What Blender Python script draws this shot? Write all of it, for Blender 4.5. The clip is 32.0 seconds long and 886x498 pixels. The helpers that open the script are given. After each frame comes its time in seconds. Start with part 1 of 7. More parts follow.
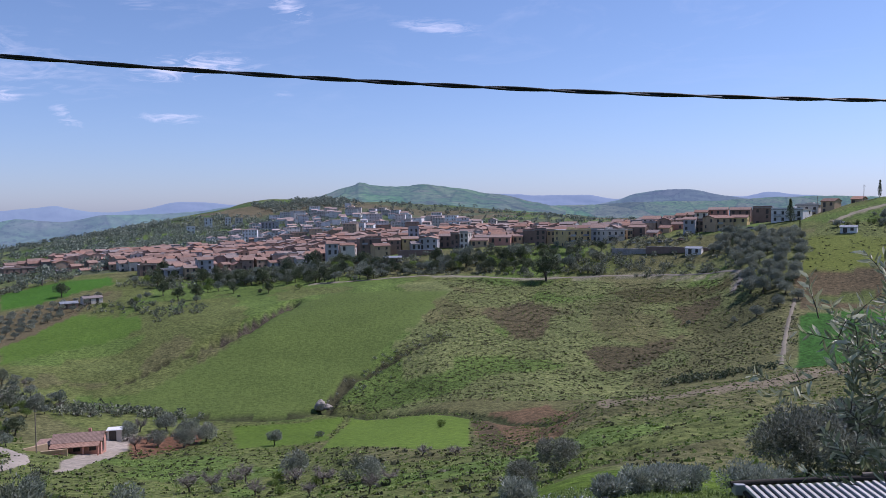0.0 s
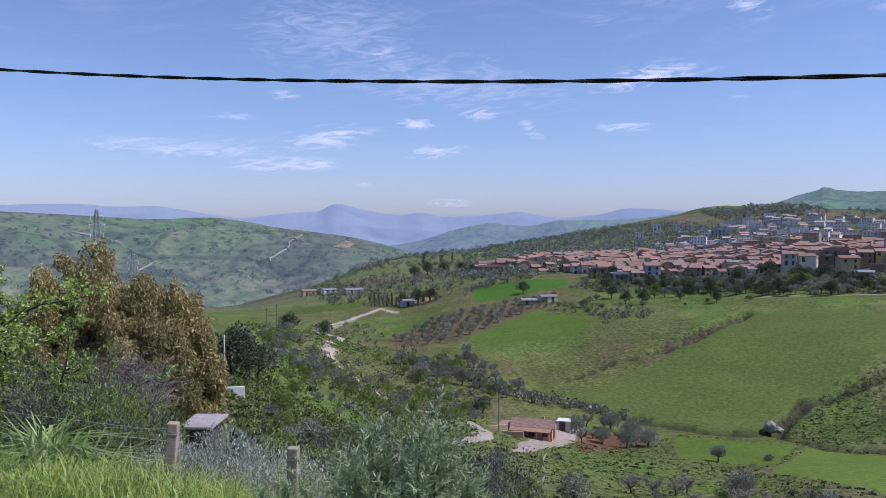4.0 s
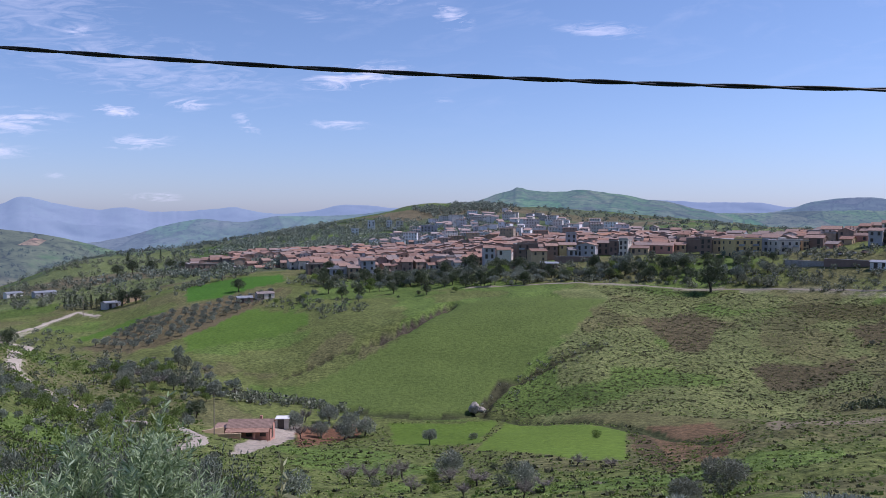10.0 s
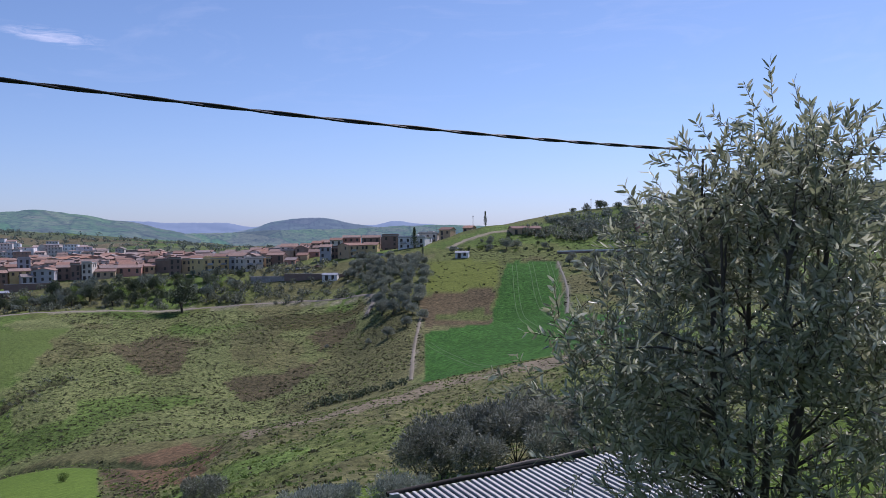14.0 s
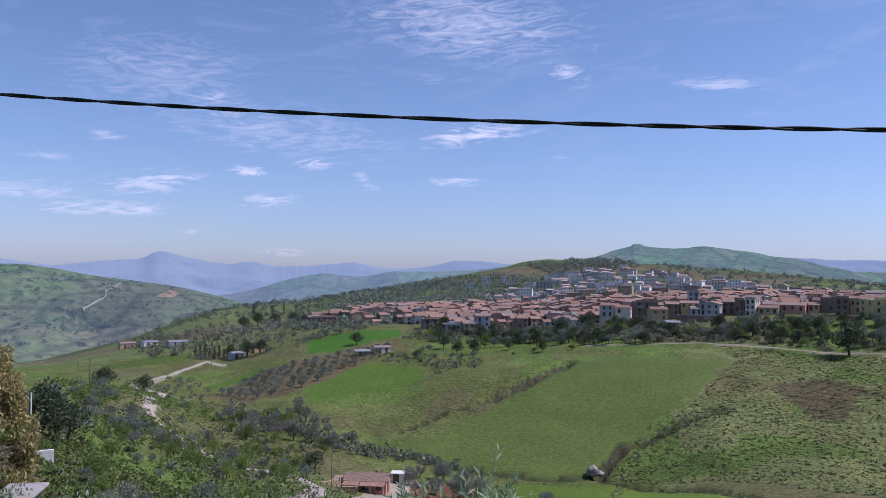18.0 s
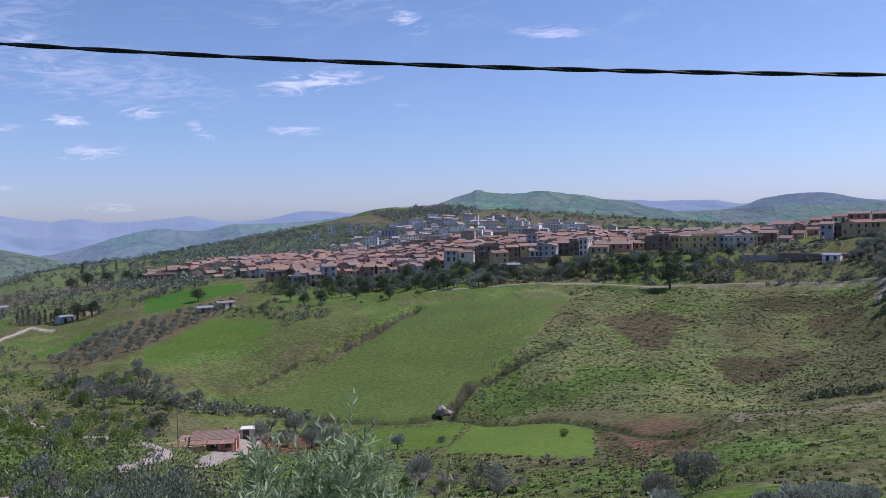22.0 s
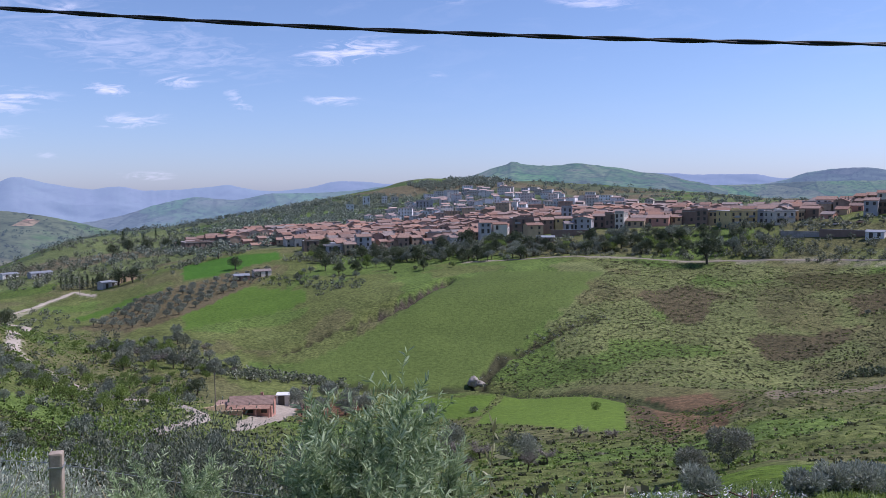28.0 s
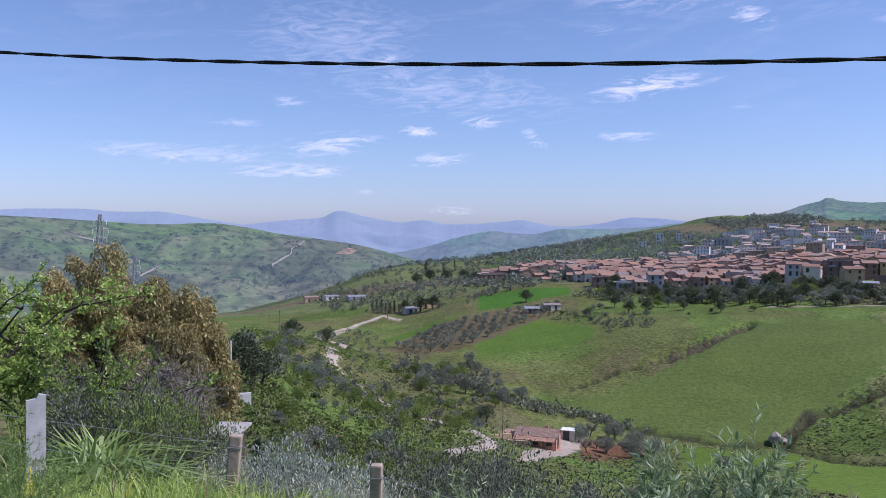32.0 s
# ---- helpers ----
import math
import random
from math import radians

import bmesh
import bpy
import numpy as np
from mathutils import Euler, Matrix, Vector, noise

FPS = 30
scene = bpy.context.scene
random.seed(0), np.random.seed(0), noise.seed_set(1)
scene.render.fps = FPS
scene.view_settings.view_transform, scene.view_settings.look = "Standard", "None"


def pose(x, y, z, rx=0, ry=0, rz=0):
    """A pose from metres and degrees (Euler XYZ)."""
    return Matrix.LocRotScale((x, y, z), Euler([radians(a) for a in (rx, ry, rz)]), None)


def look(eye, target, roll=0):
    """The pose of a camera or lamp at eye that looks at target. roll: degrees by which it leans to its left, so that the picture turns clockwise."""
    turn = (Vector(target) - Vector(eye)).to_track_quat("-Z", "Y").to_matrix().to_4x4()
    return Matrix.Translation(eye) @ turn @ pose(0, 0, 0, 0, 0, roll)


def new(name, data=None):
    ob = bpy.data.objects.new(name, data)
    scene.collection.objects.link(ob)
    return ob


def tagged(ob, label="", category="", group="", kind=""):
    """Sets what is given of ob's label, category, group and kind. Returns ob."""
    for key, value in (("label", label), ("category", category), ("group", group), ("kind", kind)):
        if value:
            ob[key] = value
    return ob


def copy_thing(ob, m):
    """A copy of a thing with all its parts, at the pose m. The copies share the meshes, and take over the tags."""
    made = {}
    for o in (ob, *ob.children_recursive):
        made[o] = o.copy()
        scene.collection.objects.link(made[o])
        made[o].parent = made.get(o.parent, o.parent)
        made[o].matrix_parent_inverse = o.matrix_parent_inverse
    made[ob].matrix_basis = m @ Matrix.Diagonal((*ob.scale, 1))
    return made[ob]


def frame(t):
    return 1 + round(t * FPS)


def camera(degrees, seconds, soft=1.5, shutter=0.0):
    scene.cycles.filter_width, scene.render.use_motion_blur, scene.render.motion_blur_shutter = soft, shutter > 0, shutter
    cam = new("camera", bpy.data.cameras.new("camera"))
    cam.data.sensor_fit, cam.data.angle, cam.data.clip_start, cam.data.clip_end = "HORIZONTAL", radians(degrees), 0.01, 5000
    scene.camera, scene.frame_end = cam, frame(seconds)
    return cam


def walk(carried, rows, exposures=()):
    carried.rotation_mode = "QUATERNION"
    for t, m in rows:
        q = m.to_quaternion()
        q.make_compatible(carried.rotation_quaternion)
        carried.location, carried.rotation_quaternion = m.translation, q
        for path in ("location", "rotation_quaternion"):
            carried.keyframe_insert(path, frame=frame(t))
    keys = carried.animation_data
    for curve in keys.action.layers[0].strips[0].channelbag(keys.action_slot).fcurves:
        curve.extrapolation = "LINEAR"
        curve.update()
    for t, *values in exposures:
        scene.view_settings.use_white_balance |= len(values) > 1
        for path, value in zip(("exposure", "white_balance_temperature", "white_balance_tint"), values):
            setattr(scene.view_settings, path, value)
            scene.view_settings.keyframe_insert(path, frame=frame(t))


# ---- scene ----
cam = camera(58.96, 32.0, soft=0.6)

# seconds, x, y, z, yaw, pitch, roll
PATH = (
    (0.0, 0.643, -0.058, 0.031, 0.00, -3.02, -0.53),
    (0.5, 0.598, -0.068, 0.030, 1.16, -3.12, -0.18),
    (1.0, 0.556, -0.078, 0.028, 2.90, -3.05, 0.11),
    (1.5, 0.520, -0.088, 0.026, 6.15, -2.95, 0.46),
    (2.0, 0.487, -0.101, 0.028, 10.91, -2.73, 0.68),
    (2.5, 0.453, -0.121, 0.040, 16.23, -2.54, 0.72),
    (3.0, 0.433, -0.130, 0.046, 21.73, -2.46, 0.45),
    (3.5, 0.412, -0.135, 0.049, 27.00, -2.45, 0.11),
    (4.0, 0.395, -0.133, 0.048, 31.89, -2.38, -0.07),
    (4.5, 0.383, -0.125, 0.041, 36.40, -1.99, -0.13),
    (5.0, 0.367, -0.118, 0.043, 40.75, -1.50, -0.20),
    (5.5, 0.351, -0.112, 0.051, 43.98, -0.97, -0.28),
    (6.0, 0.334, -0.106, 0.063, 44.91, -0.56, -0.38),
    (6.5, 0.319, -0.099, 0.075, 42.33, -0.47, -0.52),
    (7.0, 0.306, -0.089, 0.085, 37.61, -0.60, -0.68),
    (7.5, 0.294, -0.077, 0.089, 32.12, -0.79, -0.74),
    (8.0, 0.285, -0.063, 0.088, 26.84, -1.12, -0.72),
    (8.5, 0.278, -0.046, 0.078, 21.93, -1.55, -0.64),
    (9.0, 0.272, -0.028, 0.058, 17.53, -2.21, -0.67),
    (9.5, 0.268, -0.010, 0.035, 13.96, -2.69, -0.18),
    (10.0, 0.264, 0.007, 0.012, 11.38, -2.63, 0.30),
    (10.5, 0.262, 0.021, -0.006, 8.60, -2.38, 0.22),
    (11.0, 0.260, 0.033, -0.016, 3.97, -2.02, -0.28),
    (11.5, 0.256, 0.040, -0.019, -1.61, -1.81, -0.46),
    (12.0, 0.251, 0.044, -0.018, -8.42, -1.56, -0.07),
    (12.5, 0.241, 0.045, -0.014, -15.38, -1.56, 0.44),
    (13.0, 0.225, 0.041, -0.012, -21.52, -1.34, 0.17),
    (13.5, 0.200, 0.036, -0.014, -25.59, -1.11, -0.32),
    (14.0, 0.167, 0.028, -0.018, -26.07, -1.21, -0.52),
    (14.5, 0.125, 0.020, -0.037, -21.18, -1.63, -0.31),
    (15.0, 0.074, 0.010, -0.057, -13.66, -1.94, 0.04),
    (15.5, 0.017, 0.001, -0.080, -6.23, -1.66, 0.24),
    (16.0, -0.045, -0.007, -0.087, 0.25, -0.93, 0.29),
    (16.5, -0.109, -0.015, -0.072, 6.36, -0.14, 0.36),
    (17.0, -0.170, -0.022, -0.041, 11.62, 0.50, 0.51),
    (17.5, -0.224, -0.031, -0.021, 16.02, 1.19, 0.78),
    (18.0, -0.268, -0.038, -0.019, 19.77, 1.39, 0.70),
    (18.5, -0.305, -0.040, -0.027, 22.93, 1.50, 0.49),
    (19.0, -0.331, -0.038, -0.037, 25.55, 1.53, 0.43),
    (19.5, -0.345, -0.031, -0.038, 27.20, 1.56, 0.45),
    (20.0, -0.350, -0.021, -0.035, 27.27, 1.71, 0.43),
    (20.5, -0.345, -0.007, -0.029, 25.08, 1.53, 0.26),
    (21.0, -0.335, 0.010, -0.029, 20.40, 0.59, -0.28),
    (21.5, -0.321, 0.028, -0.038, 14.61, -0.91, -0.74),
    (22.0, -0.304, 0.046, -0.047, 8.50, -2.38, -1.04),
    (22.5, -0.284, 0.060, -0.049, 2.02, -3.37, -1.21),
    (23.0, -0.260, 0.070, -0.050, -4.55, -3.95, -1.15),
    (23.5, -0.240, 0.076, -0.051, -10.71, -4.49, -0.83),
    (24.0, -0.225, 0.079, -0.056, -15.39, -4.78, -0.55),
    (24.5, -0.219, 0.079, -0.067, -17.80, -4.92, -0.42),
    (25.0, -0.221, 0.075, -0.084, -17.65, -4.83, -0.24),
    (25.5, -0.232, 0.067, -0.099, -13.72, -4.45, -0.03),
    (26.0, -0.247, 0.056, -0.110, -8.02, -4.04, 0.11),
    (26.5, -0.267, 0.042, -0.114, -2.57, -3.85, 0.11),
    (27.0, -0.289, 0.026, -0.105, 2.08, -3.84, 0.01),
    (27.5, -0.311, 0.010, -0.083, 6.73, -4.06, -0.10),
    (28.0, -0.335, -0.003, -0.062, 11.03, -4.43, -0.41),
    (28.5, -0.360, -0.007, -0.057, 14.79, -4.83, -0.70),
    (29.0, -0.398, -0.004, -0.059, 17.82, -4.92, -0.73),
    (29.5, -0.436, 0.006, -0.059, 20.63, -4.52, -0.43),
    (30.0, -0.467, 0.021, -0.062, 23.33, -3.85, -0.14),
    (30.5, -0.491, 0.028, -0.061, 25.77, -3.18, 0.14),
    (31.0, -0.488, 0.026, -0.062, 28.13, -2.62, 0.25),
    (31.5, -0.475, 0.011, -0.059, 30.41, -2.21, 0.27),
    (32.0, -0.456, -0.010, -0.053, 32.03, -1.82, 0.39),
)
walk(cam, [(t, pose(x, y, z, 90 + p, 0, w) @ pose(0, 0, 0, 0, 0, r)) for t, x, y, z, w, p, r in PATH],
     [(0.0, 0.04, 5800.0, 26.0), (4.5, 0.08, 5800.0, 26.0), (7.0, 0.11, 5800.0, 26.0), (11.0, 0.03, 5800.0, 26.0), (14.0, 0.0, 5800.0, 26.0), (20.0, 0.02, 5800.0, 26.0), (24.4, 0.04, 5800.0, 26.0), (28.0, 0.14, 5800.0, 26.0), (32.0, 0.16, 5800.0, 26.0)])


# ---- sky, sun and exposure ----
SUN_BEARING, SUN_HEIGHT = 66.0, 52.0
world = bpy.data.worlds.new("sky")
scene.world = world
world.use_nodes = True
wn, wl = world.node_tree.nodes, world.node_tree.links
wn.clear()


def wnode(kind, **sets):
    n = wn.new(kind)
    for k, v in sets.items():
        if k == "operation":
            n.operation = v
    return n


def wmath(op, a, b=None, c=None):
    n = wnode("ShaderNodeMath", operation=op)
    for i, v in enumerate((a, b, c)):
        if v is None:
            continue
        if isinstance(v, (int, float)):
            n.inputs[i].default_value = v
        else:
            wl.new(v, n.inputs[i])
    return n.outputs[0]


sky = wn.new("ShaderNodeTexSky")
sky.sky_type = "NISHITA"
sky.sun_disc = False
sky.sun_elevation, sky.sun_rotation = radians(SUN_HEIGHT), radians(SUN_BEARING)
sky.altitude, sky.air_density, sky.dust_density, sky.ozone_density = 600, 1.1, 0.4, 3.5
coord = wn.new("ShaderNodeTexCoord")
split = wn.new("ShaderNodeSeparateXYZ")
wl.new(coord.outputs["Generated"], split.inputs[0])
bearing = wmath("MULTIPLY", wmath("ARCTAN2", split.outputs[0], split.outputs[1]), 180 / math.pi)
upward = wmath("MULTIPLY", wmath("ARCSINE", split.outputs[2]), 180 / math.pi)
flat_way = wn.new("ShaderNodeCombineXYZ")
wl.new(bearing, flat_way.inputs[0])
wl.new(wmath("MULTIPLY", wmath("MULTIPLY_ADD", bearing, -0.06, upward), 4.6), flat_way.inputs[1])


def wnoise(scale, detail, rough, warp):
    n = wn.new("ShaderNodeTexNoise")
    n.inputs["Scale"].default_value, n.inputs["Detail"].default_value = scale, detail
    n.inputs["Roughness"].default_value, n.inputs["Distortion"].default_value = rough, warp
    wl.new(flat_way.outputs[0], n.inputs["Vector"])
    return n.outputs[0]


fray, wisp = wnoise(0.36, 10, 0.62, 1.6), wnoise(0.085, 8, 0.62, 1.8)
veil = None
# wisps of cirrus: bearing, height, half width, half height, slant, strength
CLOUDS = []
CLOUDS.append((-18.4, 17.6, 12.3, 3.8, -0.10, 0.5))
CLOUDS.append((-17.3, 9.7, 5.4, 1.2, 0.12, 1.00))
CLOUDS.append((-10.8, 13.9, 1.9, 1.1, -0.30, 0.95))
CLOUDS.append((-0.2, 12.8, 4.0, 0.7, -0.08, 0.60))
CLOUDS.append((-33.8, 6.7, 2.3, 0.6, 0.00, 0.80))
CLOUDS.append((-29.4, 7.3, 2.0, 0.6, 0.00, 0.80))
CLOUDS.append((-25.5, 6.2, 1.3, 0.9, -0.50, 0.75))
CLOUDS.append((-18.9, 6.3, 2.8, 0.5, 0.00, 0.75))
CLOUDS.append((-32.9, 4.6, 3.5, 0.7, 0.10, 0.75))
CLOUDS.append((-40.3, 5.6, 4.7, 1.2, 0.10, 0.75))
CLOUDS.append((-43.3, 3.7, 6.1, 0.8, 0.00, 0.70))
CLOUDS.append((-50.5, 4.8, 9.0, 1.0, 0.00, 0.55))
CLOUDS.append((-43.1, 8.6, 1.6, 0.5, 0.00, 0.55))
CLOUDS.append((-46.7, 7.0, 2.4, 0.4, 0.00, 0.35))
CLOUDS.append((-32.4, 9.7, 12.3, 2.8, -0.10, 0.32))
CLOUDS.append((-39.6, 12.9, 9.4, 3.8, 0.00, 0.25))
CLOUDS.append((-36.3, 11.7, 1.6, 0.6, 0.00, 0.60))
CLOUDS.append((-31.5, 1.0, 2.3, 0.4, 0.00, 0.70))
CLOUDS.append((-37.5, 2.3, 1.2, 0.3, 0.00, 0.40))
CLOUDS.append((-11.5, 8.1, 1.1, 0.3, 0.00, 0.30))
CLOUDS.append((-20.8, 13.6, 1.7, 0.5, 0.00, 0.30))


def wmix(a, b):
    return wmath("MAXIMUM", a, b)


for cb, ch, cw, ct, slant, power in CLOUDS:
    u = wmath("DIVIDE", wmath("SUBTRACT", bearing, cb), cw)
    v = wmath("DIVIDE", wmath("SUBTRACT", wmath("SUBTRACT", upward, ch), wmath("MULTIPLY", wmath("SUBTRACT", bearing, cb), slant)), ct)
    fall = wmath("SUBTRACT", 1.0, wmath("SQRT", wmath("ADD", wmath("MULTIPLY", u, u), wmath("MULTIPLY", v, v))))
    body = wmath("MULTIPLY_ADD", wmath("SUBTRACT", fray, 0.55), 3.4, wmath("MULTIPLY", fall, 0.75))
    one = wmath("MULTIPLY", wmath("MULTIPLY", wmath("MAXIMUM", wmath("MINIMUM", body, 1.0), 0.0), wmath("MINIMUM", wmath("MAXIMUM", wmath("MULTIPLY", fall, 1.7), 0.0), 1.0)), power)
    veil = one if veil is None else wmix(veil, one)
thin = wmath("MULTIPLY", wmath("MINIMUM", wmath("MAXIMUM", wmath("MULTIPLY", wmath("SUBTRACT", wisp, 0.52), 2.2), 0.0), 1.0), 0.21)
high = wmath("MINIMUM", wmath("MAXIMUM", wmath("MULTIPLY", wmath("SUBTRACT", upward, 4.0), 0.1), 0.0), 1.0)
veil = wmath("MINIMUM", wmath("ADD", veil, wmath("MULTIPLY", thin, high)), 0.95)
blend = wn.new("ShaderNodeMix")
blend.data_type = "RGBA"
wl.new(veil, blend.inputs["Factor"])
# towards the horizon the haze is a pale lavender
low = wmath("POWER", 2.718, wmath("MULTIPLY", wmath("MAXIMUM", upward, 0.0), -0.16))
hazy = wn.new("ShaderNodeMix")
hazy.data_type, hazy.blend_type = "RGBA", "MULTIPLY"
wl.new(low, hazy.inputs["Factor"])
wl.new(sky.outputs[0], hazy.inputs["A"])
hazy.inputs["B"].default_value = (0.66, 0.77, 1.10, 1)
wl.new(hazy.outputs["Result"], blend.inputs["A"])
blend.inputs["B"].default_value = (8.0, 8.1, 9.2, 1)
bg = wn.new("ShaderNodeBackground")
bg.inputs["Strength"].default_value = 0.105
wl.new(blend.outputs["Result"], bg.inputs["Color"])
wo = wn.new("ShaderNodeOutputWorld")
wl.new(bg.outputs[0], wo.inputs[0])

sun = new("sun", bpy.data.lights.new("sun", "SUN"))
sun.data.energy, sun.data.angle, sun.data.color = 4.3, radians(0.53), (1.0, 0.955, 0.88)
sx, sy = math.sin(radians(SUN_BEARING)) * math.cos(radians(SUN_HEIGHT)), math.cos(radians(SUN_BEARING)) * math.cos(radians(SUN_HEIGHT))
sun.matrix_world = look((sx * 50, sy * 50, math.sin(radians(SUN_HEIGHT)) * 50), (0, 0, 0))
scene.view_settings.exposure = 0.0


# ---- materials ----
class Mat:
    """A node material under construction."""

    def __init__(self, name, rough=0.8, metal=0.0):
        self.m = bpy.data.materials.new(name)
        self.m.use_nodes = True
        self.n, self.l = self.m.node_tree.nodes, self.m.node_tree.links
        self.b = self.n["Principled BSDF"]
        self.b.inputs["Roughness"].default_value, self.b.inputs["Metallic"].default_value = rough, metal
        self.b.inputs["Specular IOR Level"].default_value = 0.25
        self.where = self.n.new("ShaderNodeTexCoord")

    def noise(self, scale, detail=4, rough=0.55, stretch=None, world=False):
        n = self.n.new("ShaderNodeTexNoise")
        n.inputs["Scale"].default_value, n.inputs["Detail"].default_value, n.inputs["Roughness"].default_value = scale, detail, rough
        src = self.where.outputs["Object"]
        if world:
            g = self.n.new("ShaderNodeNewGeometry")
            src = g.outputs["Position"]
        if stretch:
            s = self.n.new("ShaderNodeMapping")
            s.inputs["Scale"].default_value = stretch
            self.l.new(src, s.inputs[0])
            src = s.outputs[0]
        self.l.new(src, n.inputs["Vector"])
        return n.outputs["Fac"]

    def ramp(self, fac, *stops):
        r = self.n.new("ShaderNodeValToRGB")
        e = r.color_ramp.elements
        while len(e) < len(stops):
            e.new(0.5)
        for k, (p, c) in zip(e, stops):
            k.position, k.color = p, c if len(c) == 4 else (*c, 1)
        self.l.new(fac, r.inputs[0])
        return r.outputs[0]

    def mix(self, a, b, fac, how="MIX"):
        m = self.n.new("ShaderNodeMix")
        m.data_type, m.blend_type = "RGBA", how
        for sock, v in (("Factor", fac), ("A", a), ("B", b)):
            s = m.inputs[sock] if sock == "Factor" else [i for i in m.inputs if i.name == sock and i.type == "RGBA"][0]
            if isinstance(v, (int, float)):
                s.default_value = v
            elif isinstance(v, tuple):
                s.default_value = v if len(v) == 4 else (*v, 1)
            else:
                self.l.new(v, s)
        return [o for o in m.outputs if o.type == "RGBA"][0]

    def island(self):
        return self.n.new("ShaderNodeNewGeometry").outputs["Random Per Island"]

    def chance(self):
        return self.n.new("ShaderNodeObjectInfo").outputs["Random"]

    def colour(self, c):
        if isinstance(c, tuple):
            self.b.inputs["Base Color"].default_value = c if len(c) == 4 else (*c, 1)
        else:
            self.l.new(c, self.b.inputs["Base Color"])
        return self

    def bump(self, fac, strength=0.4, far=0.02):
        k = self.n.new("ShaderNodeBump")
        k.inputs["Strength"].default_value, k.inputs["Distance"].default_value = strength, far
        self.l.new(fac, k.inputs["Height"])
        self.l.new(k.outputs[0], self.b.inputs["Normal"])
        return self

    def thin(self, share=0.3, tint=(1, 1, 1)):
        """Leaves let some light through."""
        t = self.n.new("ShaderNodeBsdfTranslucent")
        src = self.b.inputs["Base Color"]
        if src.is_linked:
            self.l.new(src.links[0].from_socket, t.inputs[0])
        else:
            t.inputs[0].default_value = src.default_value
        m = self.n.new("ShaderNodeMixShader")
        m.inputs[0].default_value = share
        self.l.new(self.b.outputs[0], m.inputs[1])
        self.l.new(t.outputs[0], m.inputs[2])
        self.l.new(m.outputs[0], self.n["Material Output"].inputs[0])
        return self


def speckled(name, dark, light, scale, rough=0.85, metal=0.0, bump=0.3, far=0.01, detail=6):
    k = Mat(name, rough, metal)
    fine, broad = k.noise(scale, detail, 0.65), k.noise(scale * 0.13, 3)
    c = k.mix(k.ramp(fine, (0.3, dark), (0.72, light)), k.ramp(broad, (0.3, tuple(v * 0.72 for v in dark)), (0.7, light)), 0.4)
    return k.colour(c).bump(fine, bump, far).m


def leafy(name, dark, mid, light, share=0.27, rough=0.6):
    k = Mat(name, rough)
    c = k.ramp(k.island(), (0.0, dark), (0.55, mid), (1.0, light))
    tone = k.ramp(k.chance(), (0.0, (0.72, 0.74, 0.74)), (1.0, (1.2, 1.16, 1.1)))
    return k.colour(k.mix(c, tone, 1.0, "MULTIPLY")).thin(share).m


GRASSY = Mat("ground", 0.95)
GRASSY.b.inputs["Specular IOR Level"].default_value = 0.08
_c = GRASSY.n.new("ShaderNodeAttribute")
_c.attribute_name = "cover"
_f1, _f2, _f3 = GRASSY.noise(0.9, 8, 0.7, world=True), GRASSY.noise(0.06, 5, 0.6, world=True), GRASSY.noise(4.0, 5, 0.65, world=True)
_v = GRASSY.mix(GRASSY.ramp(_f1, (0.36, (0.40, 0.43, 0.38)), (0.66, (1.55, 1.50, 1.44))), GRASSY.ramp(_f2, (0.3, (0.8, 0.84, 0.82)), (0.7, (1.2, 1.14, 1.08))), 0.5, "MULTIPLY")
_v = GRASSY.mix(_v, GRASSY.ramp(_f3, (0.36, (0.55, 0.55, 0.55)), (0.66, (1.4, 1.4, 1.4))), 0.6, "MULTIPLY")
# tufts, and the narrow ledges that grazing sheep tread along the contours
_tuft = GRASSY.ramp(GRASSY.noise(0.95, 3, 0.7, world=True), (0.53, (1.08, 1.07, 1.06)), (0.585, (0.46, 0.52, 0.44)))
_ledge = GRASSY.ramp(GRASSY.noise(1.0, 4, 0.62, (0.10, 0.10, 1.5), world=True), (0.47, (1.12, 1.1, 1.08)), (0.56, (0.66, 0.68, 0.64)))
_wild = GRASSY.mix(GRASSY.mix(_v, _tuft, 0.62, "MULTIPLY"), _ledge, 0.36, "MULTIPLY")
_rank = GRASSY.n.new("ShaderNodeMapRange")
_rank.inputs["From Min"].default_value, _rank.inputs["From Max"].default_value = 0.55, 0.85
GRASSY.l.new(_c.outputs["Alpha"], _rank.inputs["Value"])
_v = GRASSY.mix(_v, _wild, _rank.outputs[0])
GRASSY.colour(GRASSY.mix(_c.outputs["Color"], _v, _c.outputs["Alpha"], "MULTIPLY")).bump(_f1, 0.8, 0.35)
GROUND = GRASSY.m

OLIVE_LEAF = leafy("olive_leaves", (0.075, 0.092, 0.060), (0.150, 0.170, 0.118), (0.28, 0.30, 0.23))
GREEN_LEAF = leafy("green_leaves", (0.08, 0.13, 0.030), (0.165, 0.235, 0.055), (0.28, 0.36, 0.115), 0.34)
DARK_LEAF = leafy("dark_leaves", (0.046, 0.062, 0.036), (0.092, 0.118, 0.062), (0.17, 0.20, 0.115))
# grey-green olives and almonds, paled and blued further to stand for haze
HAZED_LEAF = leafy("hazed_tree_leaves", (0.105, 0.132, 0.105), (0.19, 0.225, 0.178), (0.31, 0.345, 0.28))
BROWN_LEAF = leafy("ochre_foliage", (0.14, 0.132, 0.052), (0.36, 0.305, 0.128), (0.60, 0.515, 0.265), 0.4)
GREY_LEAF = leafy("silver_leaves", (0.17, 0.195, 0.155), (0.30, 0.33, 0.265), (0.46, 0.49, 0.41), 0.3)
